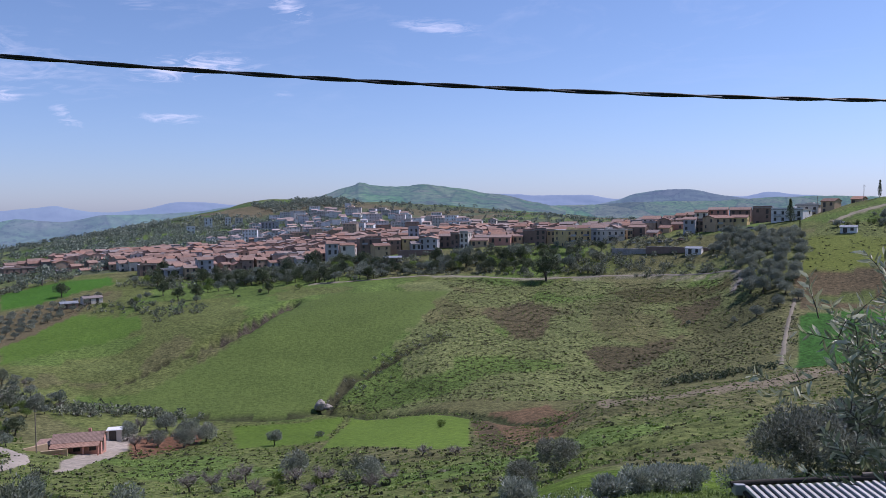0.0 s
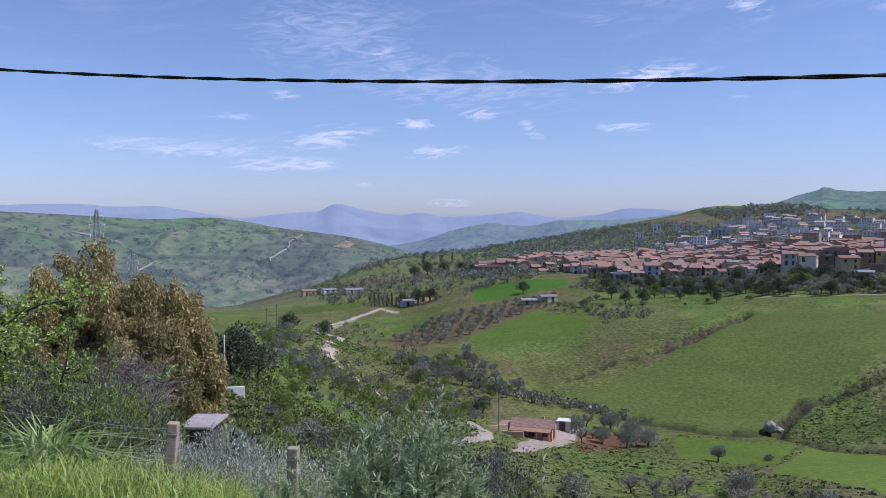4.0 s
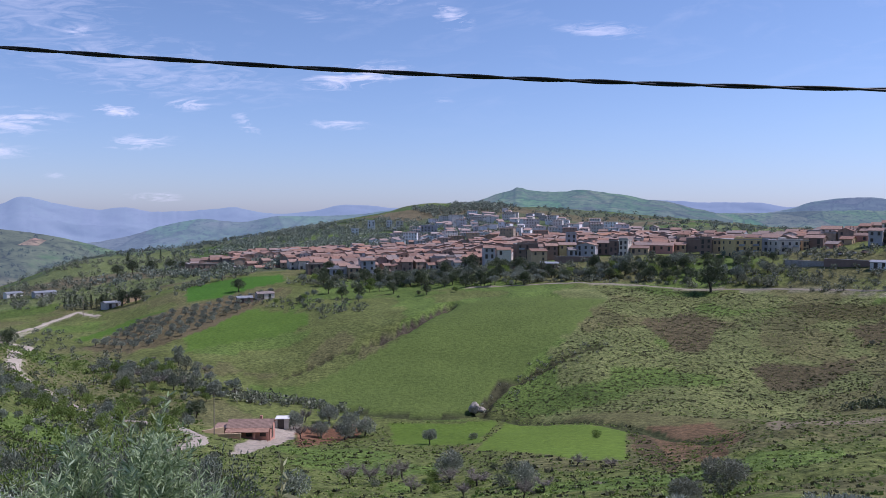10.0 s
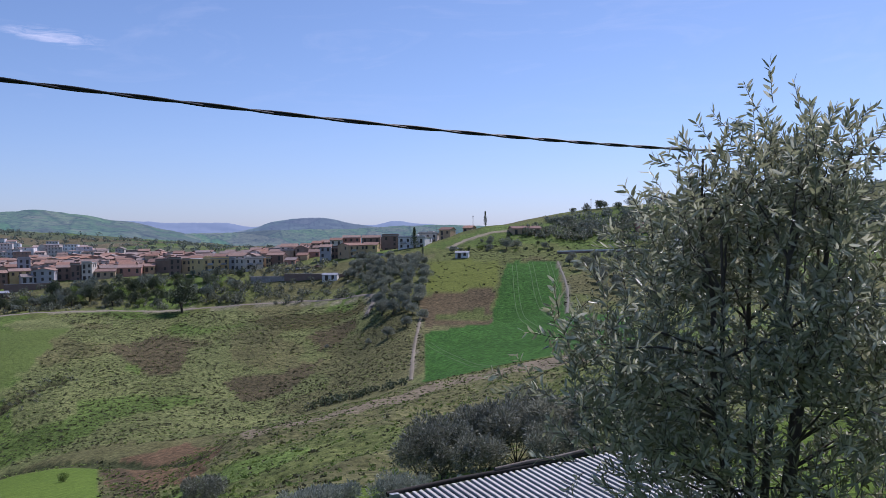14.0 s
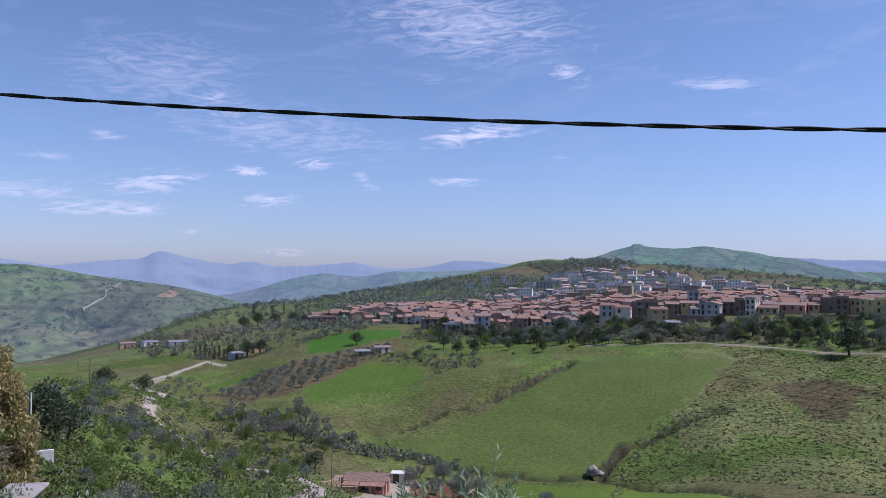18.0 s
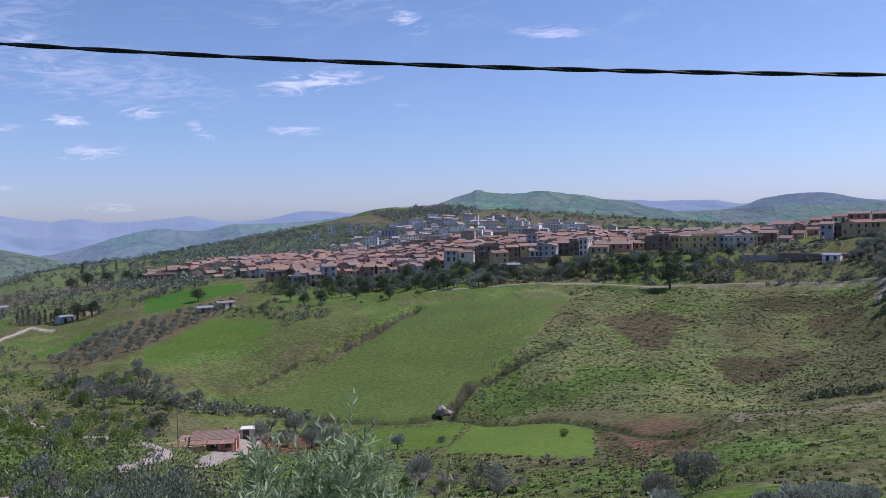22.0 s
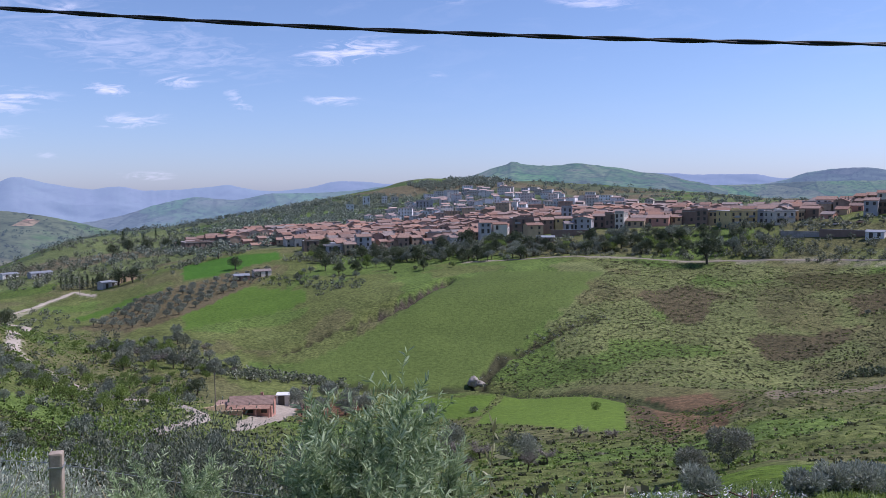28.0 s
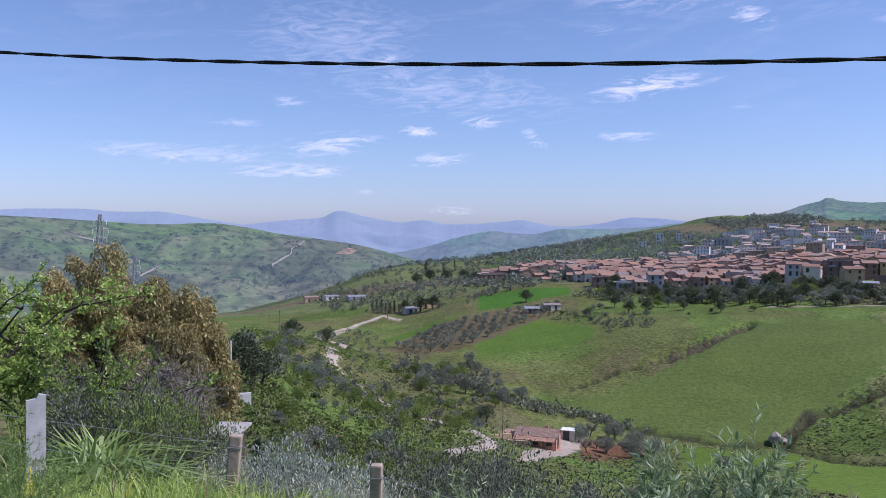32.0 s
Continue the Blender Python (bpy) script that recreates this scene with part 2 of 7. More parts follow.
DRY_TWIG = leafy("dry_twigs", (0.10, 0.088, 0.078), (0.20, 0.178, 0.16), (0.36, 0.33, 0.30), 0.0)
TUSSOCK = leafy("tussock", (0.05, 0.055, 0.03), (0.09, 0.098, 0.045), (0.15, 0.145, 0.075), 0.15)
BARK = speckled("bark", (0.035, 0.028, 0.022), (0.13, 0.11, 0.09), 14, bump=0.6)

PLASTER = Mat("plaster", 0.9)
_p = PLASTER.ramp(PLASTER.chance(), (0.0, (0.30, 0.23, 0.19)), (0.16, (0.48, 0.37, 0.27)), (0.3, (0.28, 0.235, 0.22)), (0.42, (0.46, 0.30, 0.23)), (0.55, (0.54, 0.45, 0.37)), (0.68, (0.29, 0.215, 0.18)), (0.8, (0.55, 0.42, 0.29)), (0.92, (0.66, 0.62, 0.58)), (1.0, (0.40, 0.41, 0.44)))
_q = PLASTER.noise(0.35, 6, 0.65)
PLASTER.colour(PLASTER.mix(_p, PLASTER.ramp(_q, (0.3, (0.68, 0.66, 0.64)), (0.7, (1.12, 1.1, 1.08))), 1.0, "MULTIPLY")).bump(_q, 0.2)
PLASTER = PLASTER.m
ROOF = Mat("clay_tiles", 0.85)
_p = ROOF.ramp(ROOF.chance(), (0.0, (0.20, 0.13, 0.105)), (0.2, (0.32, 0.185, 0.135)), (0.4, (0.23, 0.165, 0.14)), (0.6, (0.35, 0.225, 0.17)), (0.8, (0.25, 0.22, 0.21)), (1.0, (0.40, 0.215, 0.14)))
_q = ROOF.noise(1.6, 6, 0.7)
_w = ROOF.n.new("ShaderNodeTexWave")
_w.inputs["Scale"].default_value, _w.inputs["Distortion"].default_value = 1.4, 0.6
ROOF.l.new(ROOF.where.outputs["Object"], _w.inputs["Vector"])
ROOF.colour(ROOF.mix(_p, ROOF.ramp(_q, (0.3, (0.6, 0.58, 0.56)), (0.7, (1.2, 1.18, 1.15))), 1.0, "MULTIPLY")).bump(_w.outputs["Fac"], 0.5, 0.06)
ROOF = ROOF.m
SHUTTER = speckled("dark_window", (0.045, 0.038, 0.034), (0.11, 0.092, 0.08), 3, rough=0.4)
CONCRETE = speckled("concrete", (0.24, 0.22, 0.20), (0.46, 0.43, 0.40), 5)
WHITE = speckled("whitewash", (0.62, 0.60, 0.57), (0.80, 0.79, 0.77), 3)
STEEL = speckled("galvanised_steel", (0.30, 0.31, 0.32), (0.48, 0.49, 0.50), 6, rough=0.5, metal=0.6)
ROCK = speckled("limestone", (0.20, 0.17, 0.14), (0.46, 0.41, 0.35), 1.6, bump=0.9, far=0.1)

# ---- the lie of the land: height profiles along bearings from the terrace ----
STATIONS = []


def station(bearing, *steps):
    """Distance and height pairs along one bearing (degrees, to the right of straight ahead)."""
    STATIONS.append((bearing, np.log(steps[0::2]), np.array(steps[1::2])))


station(-72, 2, -1.65,  4, -1.7,  6, -1.85,  10, -2.4,  20, -4,  40, -7.1,  150, -18.4,  400, -42,  700, -73.6,  1000, -105.1,  1400, -122.5,  2000, -69.8,  4500, -94.3)
station(-62, 2, -1.65,  4, -1.72,  6, -2,  10, -2.7,  20, -4.4,  40, -7.8,  150, -20,  400, -46.3,  700, -77.3,  1000, -108.6,  1400, -122.5,  2000, -69.8,  4500, -94.3)
station(-55, 2, -1.65,  4.5, -1.75,  6, -2.3,  10, -3.2,  20, -5.2,  40, -9.2,  150, -21.1,  300, -36.8,  485, -44.1,  800, -84.1,  1000, -108.6,  1400, -122.5,  2000, -69.8,  4500, -94.3)
station(-48, 2, -1.65,  4.2, -1.78,  6, -2.5,  10, -3.6,  20, -6,  40, -10.3,  70, -14.6,  120, -18.1,  170, -21.8,  260, -36.5,  450, -53.7,  700, -78.5,  1000, -112.2,  1400, -122.5,  2000, -69.8,  4500, -94.3)
station(-42, 2, -1.65,  3.8, -1.8,  6, -2.7,  10, -4.1,  20, -7,  50, -14.8,  100, -25.5,  150, -29.2,  230, -34,  300, -45.4,  420, -51.6,  600, -57.8,  1000, -91,  1400, -122.5,  2000, -122.3,  4500, -204.3)
station(-36, 2, -1.65,  3.2, -1.8,  6, -2.9,  10, -4.4,  20, -7.4,  50, -16.7,  110, -31.5,  170, -40.8,  230, -45.5,  330, -50.5,  420, -51.6,  550, -46.2,  700, -41.6,  900, -51.9,  1200, -73.4,  2000, -104.8,  4500, -204.3)
station(-30, 2, -1.68,  3, -1.85,  6, -3.1,  10, -4.6,  20, -7.8,  50, -18.2,  110, -33.6,  160, -42.3,  215, -47.7,  310, -46.9,  430, -41.4,  600, -40.9,  800, -36.3,  1100, -53.8,  1500, -78.6,  4500, -204.3)
station(-24, 2, -1.7,  6, -3.1,  10, -4.7,  20, -8,  50, -19.2,  110, -35.7,  150, -44.4,  186, -49.5,  230, -51.4,  310, -45.8,  360, -41.7,  430, -36.9,  520, -34.5,  700, -31.8,  950, -26.5,  1500, -68.1,  4500, -78.5)
station(-18, 2, -1.7,  6, -3.1,  10, -4.8,  20, -8.2,  50, -19.7,  110, -37.9,  150, -45.9,  195, -53,  220, -52.4,  250, -48.6,  320, -39.3,  400, -38.5,  470, -34.5,  700, -30.6,  900, -23.6,  1100, -7.7,  1600, -41.9,  4500, -78.5)
station(-12, 2, -1.7,  6, -3.1,  10, -4.8,  20, -8.3,  50, -20.2,  110, -37.9,  150, -45.9,  205, -53.4,  245, -47.2,  290, -38.2,  370, -36.3,  430, -33.1,  600, -30.4,  900, -15.7,  1250, 15.3,  1700, -14.8,  4500, -78.5)
station(-6, 2, -1.7,  6, -3.1,  10, -4.8,  20, -8.3,  50, -19.7,  80, -28.8,  120, -37.4,  160, -45.9,  200, -52.8,  235, -49.1,  280, -39.4,  320, -34.8,  380, -33.2,  430, -29.3,  600, -24.1,  800, -16.8,  1200, 10.5,  1700, 0,  4500, -78.5)
station(0, 2, -1.7,  6, -3.1,  10, -4.8,  20, -8.2,  50, -19.2,  80, -27.5,  110, -34.3,  140, -40.1,  170, -45.6,  195, -47.9,  230, -45.5,  260, -42.1,  330, -34.1,  380, -30.6,  430, -24,  650, -20.4,  1000, -10.5,  1300, 4.5,  1800, -12.6,  4500, -78.5)
station(6, 2, -1.7,  6, -3.1,  10, -4.8,  20, -8.1,  50, -18.2,  90, -28.4,  130, -37.3,  165, -43.3,  215, -45.7,  265, -42.9,  340, -35.1,  370, -31.1,  430, -21.8,  600, -17.8,  1100, -9.6,  1500, -7.9,  4500, -78.5)
station(12, 2, -1.7,  6, -3,  12, -4.97,  25, -9.55,  40, -13.8,  60, -19.3,  95, -26.2,  130, -31.9,  165, -41.1,  200, -46.2,  230, -46.4,  265, -41.5,  345, -31.4,  380, -23.9,  415, -19.6,  480, -15.1,  1000, -17.5,  1500, -23.6,  4500, -78.5)
station(18, 2, -1.7,  6, -3,  12, -5.09,  20, -7.96,  28, -10.08,  40, -13.5,  60, -17.8,  95, -24,  130, -29.3,  165, -36.9,  200, -41.8,  245, -42.3,  330, -28.3,  370, -20.7,  400, -15.4,  480, -10.1,  700, -12.2,  1100, -17.3,  4500, -78.5)
station(24, 2, -1.7,  6, -3,  12, -5.22,  19, -8.14,  30, -10.9,  50, -15.3,  90, -21.8,  140, -27.7,  190, -35.2,  225, -34.8,  270, -29.8,  350, -13.4,  420, -7.3,  600, -12.6,  1000, -26.2,  4500, -78.5)
station(30, 2, -1.7,  6, -3,  12, -5.22,  19, -8.07,  30, -10.9,  50, -14.3,  90, -20,  150, -26.2,  190, -31.1,  225, -31.6,  260, -31,  340, -13.1,  380, -6,  430, 3.8,  600, 0,  1000, -26.2,  4500, -78.5)
station(36, 2, -1.7,  6, -3,  12, -5.09,  19, -7.87,  30, -10.3,  50, -13.4,  90, -18.3,  150, -23.2,  200, -28.1,  260, -25.5,  340, -13.7,  370, -9.7,  420, 1.5,  480, 12.6,  700, 12.2,  1200, -16.8,  4500, -78.5)
station(42, 2, -1.7,  6, -2.8,  12, -4.61,  20, -7.28,  50, -11.5,  90, -15.9,  150, -21.1,  200, -25.3,  260, -25,  340, -14.3,  375, -9.8,  420, 2.9,  490, 17.1,  700, 15.9,  1200, -10.5,  4500, -78.5)
station(54, 2, -1.65,  6, -2.6,  10, -3.44,  20, -6.11,  50, -9.7,  90, -14.3,  150, -19.7,  260, -22.7,  370, -9.7,  420, 5.9,  490, 24,  700, 24.4,  1200, 0,  4500, -78.5)


def gentle(xs, ys, at):
    """Monotone cubic through (xs, ys); ys may carry trailing columns."""
    xs, ys = np.asarray(xs, float), np.asarray(ys, float)
    shape = (-1,) + (1,) * (ys.ndim - 1)
    h = np.diff(xs).reshape(shape)
    s = np.diff(ys, axis=0) / h
    m = np.zeros_like(ys)
    m[0], m[-1] = s[0], s[-1]
    both = s[:-1] * s[1:]
    w1, w2 = 2 * h[1:] + h[:-1], h[1:] + 2 * h[:-1]
    safe = np.where(both > 0, s[:-1], 1), np.where(both > 0, s[1:], 1)
    m[1:-1] = np.where(both > 0, (w1 + w2) / (w1 / safe[0] + w2 / safe[1]), 0)
    k = np.clip(np.searchsorted(xs, at) - 1, 0, len(xs) - 2)
    span = xs[k + 1] - xs[k]
    u = np.clip((at - xs[k]) / span, 0, 1).reshape((-1,) + (1,) * (ys.ndim - 1))
    span = span.reshape(u.shape)
    return ((2 * u**3 - 3 * u**2 + 1) * ys[k] + (u**3 - 2 * u**2 + u) * span * m[k]
            + (3 * u**2 - 2 * u**3) * ys[k + 1] + (u**3 - u**2) * span * m[k + 1])


# a table of heights over bearing and log distance; behind the terrace the land stays nearly level
LOGS = np.linspace(np.log(0.5), np.log(4700), 240)
BEARINGS = np.arange(-180, 180.01, 0.5)
_cols = [gentle(l, z, LOGS) for _, l, z in STATIONS]
_back = np.where(LOGS < np.log(8), -1.65, -1.65 + 0.12 * (np.exp(LOGS) - 8).clip(0, 160) - 0.012 * (np.exp(LOGS) - 168).clip(0, 6000))
_az = np.array([-180, -130, -100] + [a for a, _, _ in STATIONS] + [80, 110, 180], float)
_all = np.array([_back, _back, _cols[0] * 0.6 + _back * 0.4] + _cols + [_cols[-1] * 0.7 + _back * 0.3, _back, _back])
TABLE = gentle(_az, _all, BEARINGS)


def lie(x, y):
    """Ground height at plan positions (arrays or numbers)."""
    x, y = np.asarray(x, float), np.asarray(y, float)
    a = np.degrees(np.arctan2(x, y))
    l = np.log(np.hypot(x, y).clip(0.5, 4700))
    i = ((a + 180) / 0.5).clip(0, len(BEARINGS) - 1.001)
    j = ((l - LOGS[0]) / (LOGS[1] - LOGS[0])).clip(0, len(LOGS) - 1.001)
    i0, j0 = i.astype(int), j.astype(int)
    u, v = i - i0, j - j0
    return (TABLE[i0, j0] * (1 - u) * (1 - v) + TABLE[i0 + 1, j0] * u * (1 - v)
            + TABLE[i0, j0 + 1] * (1 - u) * v + TABLE[i0 + 1, j0 + 1] * u * v)


def at(bearing, d):
    """Plan position at a bearing and distance."""
    return d * math.sin(radians(bearing)), d * math.cos(radians(bearing))



# ---- geometry helpers ----
def thing(name, x=0.0, y=0.0, z=0.0, turn=0.0, **tags):
    """An empty at the base of a thing, which carries its parts."""
    ob = new(name)
    ob.matrix_world = pose(x, y, z, 0, 0, turn)
    return tagged(ob, **tags)


def mesh_of(name, verts, faces, mat):
    me = bpy.data.meshes.new(name)
    verts = np.asarray(verts, dtype=np.float32).reshape(-1, 3)
    if isinstance(faces, np.ndarray):
        k = faces.shape[1]
        me.vertices.add(len(verts))
        me.vertices.foreach_set("co", verts.ravel())
        me.loops.add(faces.size)
        me.loops.foreach_set("vertex_index", faces.astype(np.int32).ravel())
        me.polygons.add(len(faces))
        me.polygons.foreach_set("loop_start", np.arange(0, faces.size, k, dtype=np.int32))
        me.update(calc_edges=True)
    else:
        me.from_pydata(verts.tolist(), [], faces)
        me.update()
    me.materials.append(mat)
    return me


def part(name, shape, mat, parent, label=""):
    """One mesh object under a thing or a part; shape: a bmesh, a mesh, or (verts, faces)."""
    if isinstance(shape, bmesh.types.BMesh):
        me = bpy.data.meshes.new(name)
        shape.to_mesh(me)
        shape.free()
        me.materials.append(mat)
    elif isinstance(shape, bpy.types.Mesh):
        me = shape
    else:
        me = mesh_of(name, shape[0], shape[1], mat)
    ob = new(name, me)
    ob.parent = parent
    return tagged(ob, label) if label else ob


def smooth(ob):
    ob.data.polygons.foreach_set("use_smooth", np.ones(len(ob.data.polygons), dtype=bool))
    return ob


def box(x0, x1, y0, y1, z0, z1, bevel=0.0, bm=None):
    bm = bm or bmesh.new()
    made = bmesh.ops.create_cube(bm, size=1.0)["verts"]
    for v in made:
        v.co = ((x0 + x1) / 2 + v.co.x * (x1 - x0), (y0 + y1) / 2 + v.co.y * (y1 - y0), (z0 + z1) / 2 + v.co.z * (z1 - z0))
    if bevel:
        edges = {e for v in made for e in v.link_edges}
        bmesh.ops.bevel(bm, geom=list(edges), offset=bevel, segments=2, affect="EDGES", profile=0.6)
    return bm


def tube(points, radii, sides=7):
    """Vertices and quads of a tapered tube along points."""
    pts = np.asarray(points, float)
    way = np.gradient(pts, axis=0)
    way /= np.linalg.norm(way, axis=1, keepdims=True) + 1e-9
    ref = np.where(np.abs(way[:, 2:3]) > 0.9, [[1.0, 0, 0]], [[0, 0, 1.0]])
    a = np.cross(way, ref)
    a /= np.linalg.norm(a, axis=1, keepdims=True) + 1e-9
    b = np.cross(way, a)
    turn = np.linspace(0, 2 * math.pi, sides, endpoint=False)
    ring = a[:, None] * np.cos(turn)[None, :, None] + b[:, None] * np.sin(turn)[None, :, None]
    v = (pts[:, None] + ring * np.asarray(radii, float)[:, None, None]).reshape(-1, 3)
    f = []
    for i in range(len(pts) - 1):
        for k in range(sides):
            j = (k + 1) % sides
            f.append((i * sides + k, i * sides + j, (i + 1) * sides + j, (i + 1) * sides + k))
    return v, np.array(f)


def joined(pieces):
    """Several (verts, quads) as one."""
    vs, fs, n = [], [], 0
    for v, f in pieces:
        vs.append(v)
        fs.append(np.asarray(f) + n)
        n += len(v)
    return np.concatenate(vs), np.concatenate(fs)


def leaves(at_points, rng, length, width, up=0.0, spread=0.35, ways=None):
    """Diamond leaves at points; up: how much they reach upwards. Quads."""
    n = len(at_points)
    w = rng.normal(size=(n, 3)) if ways is None else ways + rng.normal(size=(n, 3)) * 0.5
    w[:, 2] += up
    w /= np.linalg.norm(w, axis=1, keepdims=True) + 1e-9
    s = np.cross(w, rng.normal(size=(n, 3)))
    s /= np.linalg.norm(s, axis=1, keepdims=True) + 1e-9
    size = (1 + spread * rng.normal(size=(n, 1))).clip(0.4, 2)
    l, d = w * length * size, s * width * size * 0.5
    v = np.stack([at_points, at_points + l * 0.45 + d, at_points + l, at_points + l * 0.45 - d], 1).reshape(-1, 3)
    return v, np.arange(4 * n).reshape(-1, 4)


def clumps(rng, n, lobes):
    """Points through lobes (x, y, z, radius, flatness), thicker towards their skins, and the way out from each lobe."""
    lobes = np.asarray(lobes, float)
    share = lobes[:, 3] ** 2
    pick = rng.choice(len(lobes), n, p=share / share.sum())
    w = rng.normal(size=(n, 3))
    w /= np.linalg.norm(w, axis=1, keepdims=True)
    r = lobes[pick, 3:4] * (0.35 + 0.65 * rng.random((n, 1)) ** 0.45) * (1 + 0.16 * np.sin(5 * w[:, :1] + 7 * w[:, 1:2] + 3 * pick[:, None]))
    off = w * r
    off[:, 2] *= lobes[pick, 4]
    return lobes[pick, :3] + off, w


def drift(x, y, scale, seed=0):
    """Smooth noise over the plan, -1 to 1."""
    u, v = np.asarray(x, float) / scale + seed * 17.3, np.asarray(y, float) / scale + seed * 9.1
    i, j = np.floor(u).astype(int), np.floor(v).astype(int)
    a, b = u - i, v - j
    a, b = a * a * (3 - 2 * a), b * b * (3 - 2 * b)

    def h(p, q):
        k = np.sin(p * 127.1 + q * 311.7 + seed * 74.7) * 43758.5453
        return (k - np.floor(k)) * 2 - 1

    return (h(i, j) * (1 - a) + h(i + 1, j) * a) * (1 - b) + (h(i, j + 1) * (1 - a) + h(i + 1, j + 1) * a) * b


def rough(x, y, scale, seed=0):
    return drift(x, y, scale, seed) * 0.55 + drift(x, y, scale / 2.1, seed + 1) * 0.3 + drift(x, y, scale / 4.7, seed + 2) * 0.15


def inside(x, y, corners):
    """Whether plan points lie in a polygon."""
    c = np.asarray(corners, float)
    hit = np.zeros(np.shape(x), bool)
    for (x0, y0), (x1, y1) in zip(c, np.roll(c, -1, axis=0)):
        if y0 == y1:
            continue
        hit ^= ((y0 > y) != (y1 > y)) & (x < (x1 - x0) * (y - y0) / (y1 - y0) + x0)
    return hit


def off_line(x, y, points):
    """Distance from plan points to a polyline."""
    best = np.full(np.shape(x), 1e9)
    for (x0, y0), (x1, y1) in zip(points[:-1], points[1:]):
        dx, dy = x1 - x0, y1 - y0
        u = (((x - x0) * dx + (y - y0) * dy) / (dx * dx + dy * dy)).clip(0, 1)
        best = np.minimum(best, np.hypot(x - x0 - u * dx, y - y0 - u * dy))
    return best


# ---- land cover, in plan ----
BIG_FIELD = ((-92, 199), (-77, 239), (-65, 262), (-57, 302), (-43, 326), (2, 323), (-8, 275), (-18, 250), (-28, 224), (-32, 205), (-43, 198), (-69, 197))
FIELDS = (
    # corners, colour of the crop, edge waver
    (BIG_FIELD, (0.098, 0.136, 0.036), 3),
    (((-23, 198), (6, 165), (4, 109), (-1, 109), (-22, 140)), (0.112, 0.172, 0.030), 1.0),
    (((-52, 187), (-26, 198), (-23, 153), (-40, 154)), (0.095, 0.150, 0.025), 2),
    (((-161, 283), (-153, 323), (-117, 307), (-111, 289), (-129, 260), (-137, 241)), (0.085, 0.145, 0.025), 2),
    (((-220, 389), (-178, 420), (-164, 394), (-178, 341), (-191, 337)), (0.055, 0.135, 0.018), 1.5),
    (((-198, 269), (-188, 307), (-192, 324), (-206, 316), (-205, 275)), (0.07, 0.13, 0.02), 1.5),
    (((-287, 289), (-275, 353), (-290, 383), (-308, 350)), (0.08, 0.12, 0.03), 3),
    (((17, 296), (32, 313), (44, 299), (35, 256), (22, 258)), (0.104, 0.088, 0.050), 8),
    (((44, 239), (59, 244), (74, 249), (60, 218), (44, 216)), (0.096, 0.082, 0.047), 7),
    (((82, 280), (101, 280), (90, 264), (78, 256)), (0.100, 0.085, 0.048), 6),
    (((66, 320), (111, 291), (109, 281), (74, 292)), (0.095, 0.090, 0.040), 6),
    (((105, 228), (130, 230), (174, 293), (194, 283), (146, 208), (153, 185), (123, 147), (82, 139), (67, 135), (74, 162)), (0.044, 0.118, 0.022), 0.8),
    (((123, 273), (153, 266), (130, 230), (107, 235)), (0.112, 0.088, 0.052), 2.5),
    (((118, 250), (140, 250), (134, 238), (116, 240)), (0.10, 0.125, 0.04), 4),
    (((149, 318), (174, 297), (153, 266), (127, 274)), (0.13, 0.155, 0.035), 3),
    (((7, 165), (22, 168), (26, 140), (21, 121), (13, 94), (8, 99), (5, 119)), (0.150, 0.100, 0.060), 3.5),
    (((6, 160), (10, 151), (9, 79), (6, 107)), (0.095, 0.072, 0.045), 1.5),
    (((26, 132), (38, 119), (62, 127), (81, 129), (100, 123), (84, 106), (70, 113), (53, 111), (34, 106), (23, 113)), (0.185, 0.155, 0.105), 5),
    (((-187, 254), (-196, 311), (-172, 345), (-156, 371), (-152, 327), (-151, 248), (-157, 238)), (0.125, 0.105, 0.06), 2),
    (((-74, 165), (-71, 179), (-63, 154), (-58, 116), (-65, 132)), (0.34, 0.29, 0.24), 1),
    (((-69, 173), (-58, 190), (-54, 172), (-57, 141)), (0.16, 0.085, 0.055), 1.5),
)
TRACKS = (
    # centre line, half width, colour
    (((-125, 148), (-160, 190), (-187, 225), (-203, 246), (-215, 249), (-246, 310), (-259, 351), (-238, 338)), 1.9, (0.50, 0.43, 0.34)),
    (((-58, 96), (-62, 100), (-65, 114), (-72, 132), (-74, 134), (-82, 140), (-92, 139), (-101, 144), (-125, 148)), 1.7, (0.42, 0.36, 0.29)),
    (((-60, 362), (-11, 364), (24, 359), (52, 351), (85, 335), (113, 296), (103, 276)), 1.5, (0.36, 0.31, 0.24)),
    (((112, 247), (97, 218), (74, 169)), 0.8, (0.29, 0.25, 0.18)),
    (((146, 208), (170, 242), (194, 283)), 1.0, (0.25, 0.235, 0.18)),
    (((170, 341), (186, 349), (198, 350), (216, 345)), 2.2, (0.34, 0.30, 0.20)),
)
GULLIES = (
    # line, half width, depth, dark colour laid across the whole cut
    (((-95, 227), (-86, 246), (-75, 258)), 1.0, 1.1, (0.06, 0.06, 0.032)),
    (((-75, 258), (-70, 266), (-64, 280), (-61, 294), (-60, 312)), 2.5, 5.0, (0.075, 0.066, 0.05)),
    (((-32, 205), (-27, 228), (-14, 243), (0, 257)), 1.6, 1.8, (0.055, 0.055, 0.03)),
    (((-150, 212), (-120, 205), (-92, 199), (-43, 198), (-32, 205), (-5, 185), (10, 160), (20, 130)), 2.0, 0.9, (0.06, 0.07, 0.03)),
)
WHEEL_LINES = (((176, 290), (140, 225), (118, 170), (112, 150)), ((183, 288), (147, 222), (125, 168)), ((190, 285), (152, 215), (135, 165)), ((100, 215), (88, 160), (84, 143)))


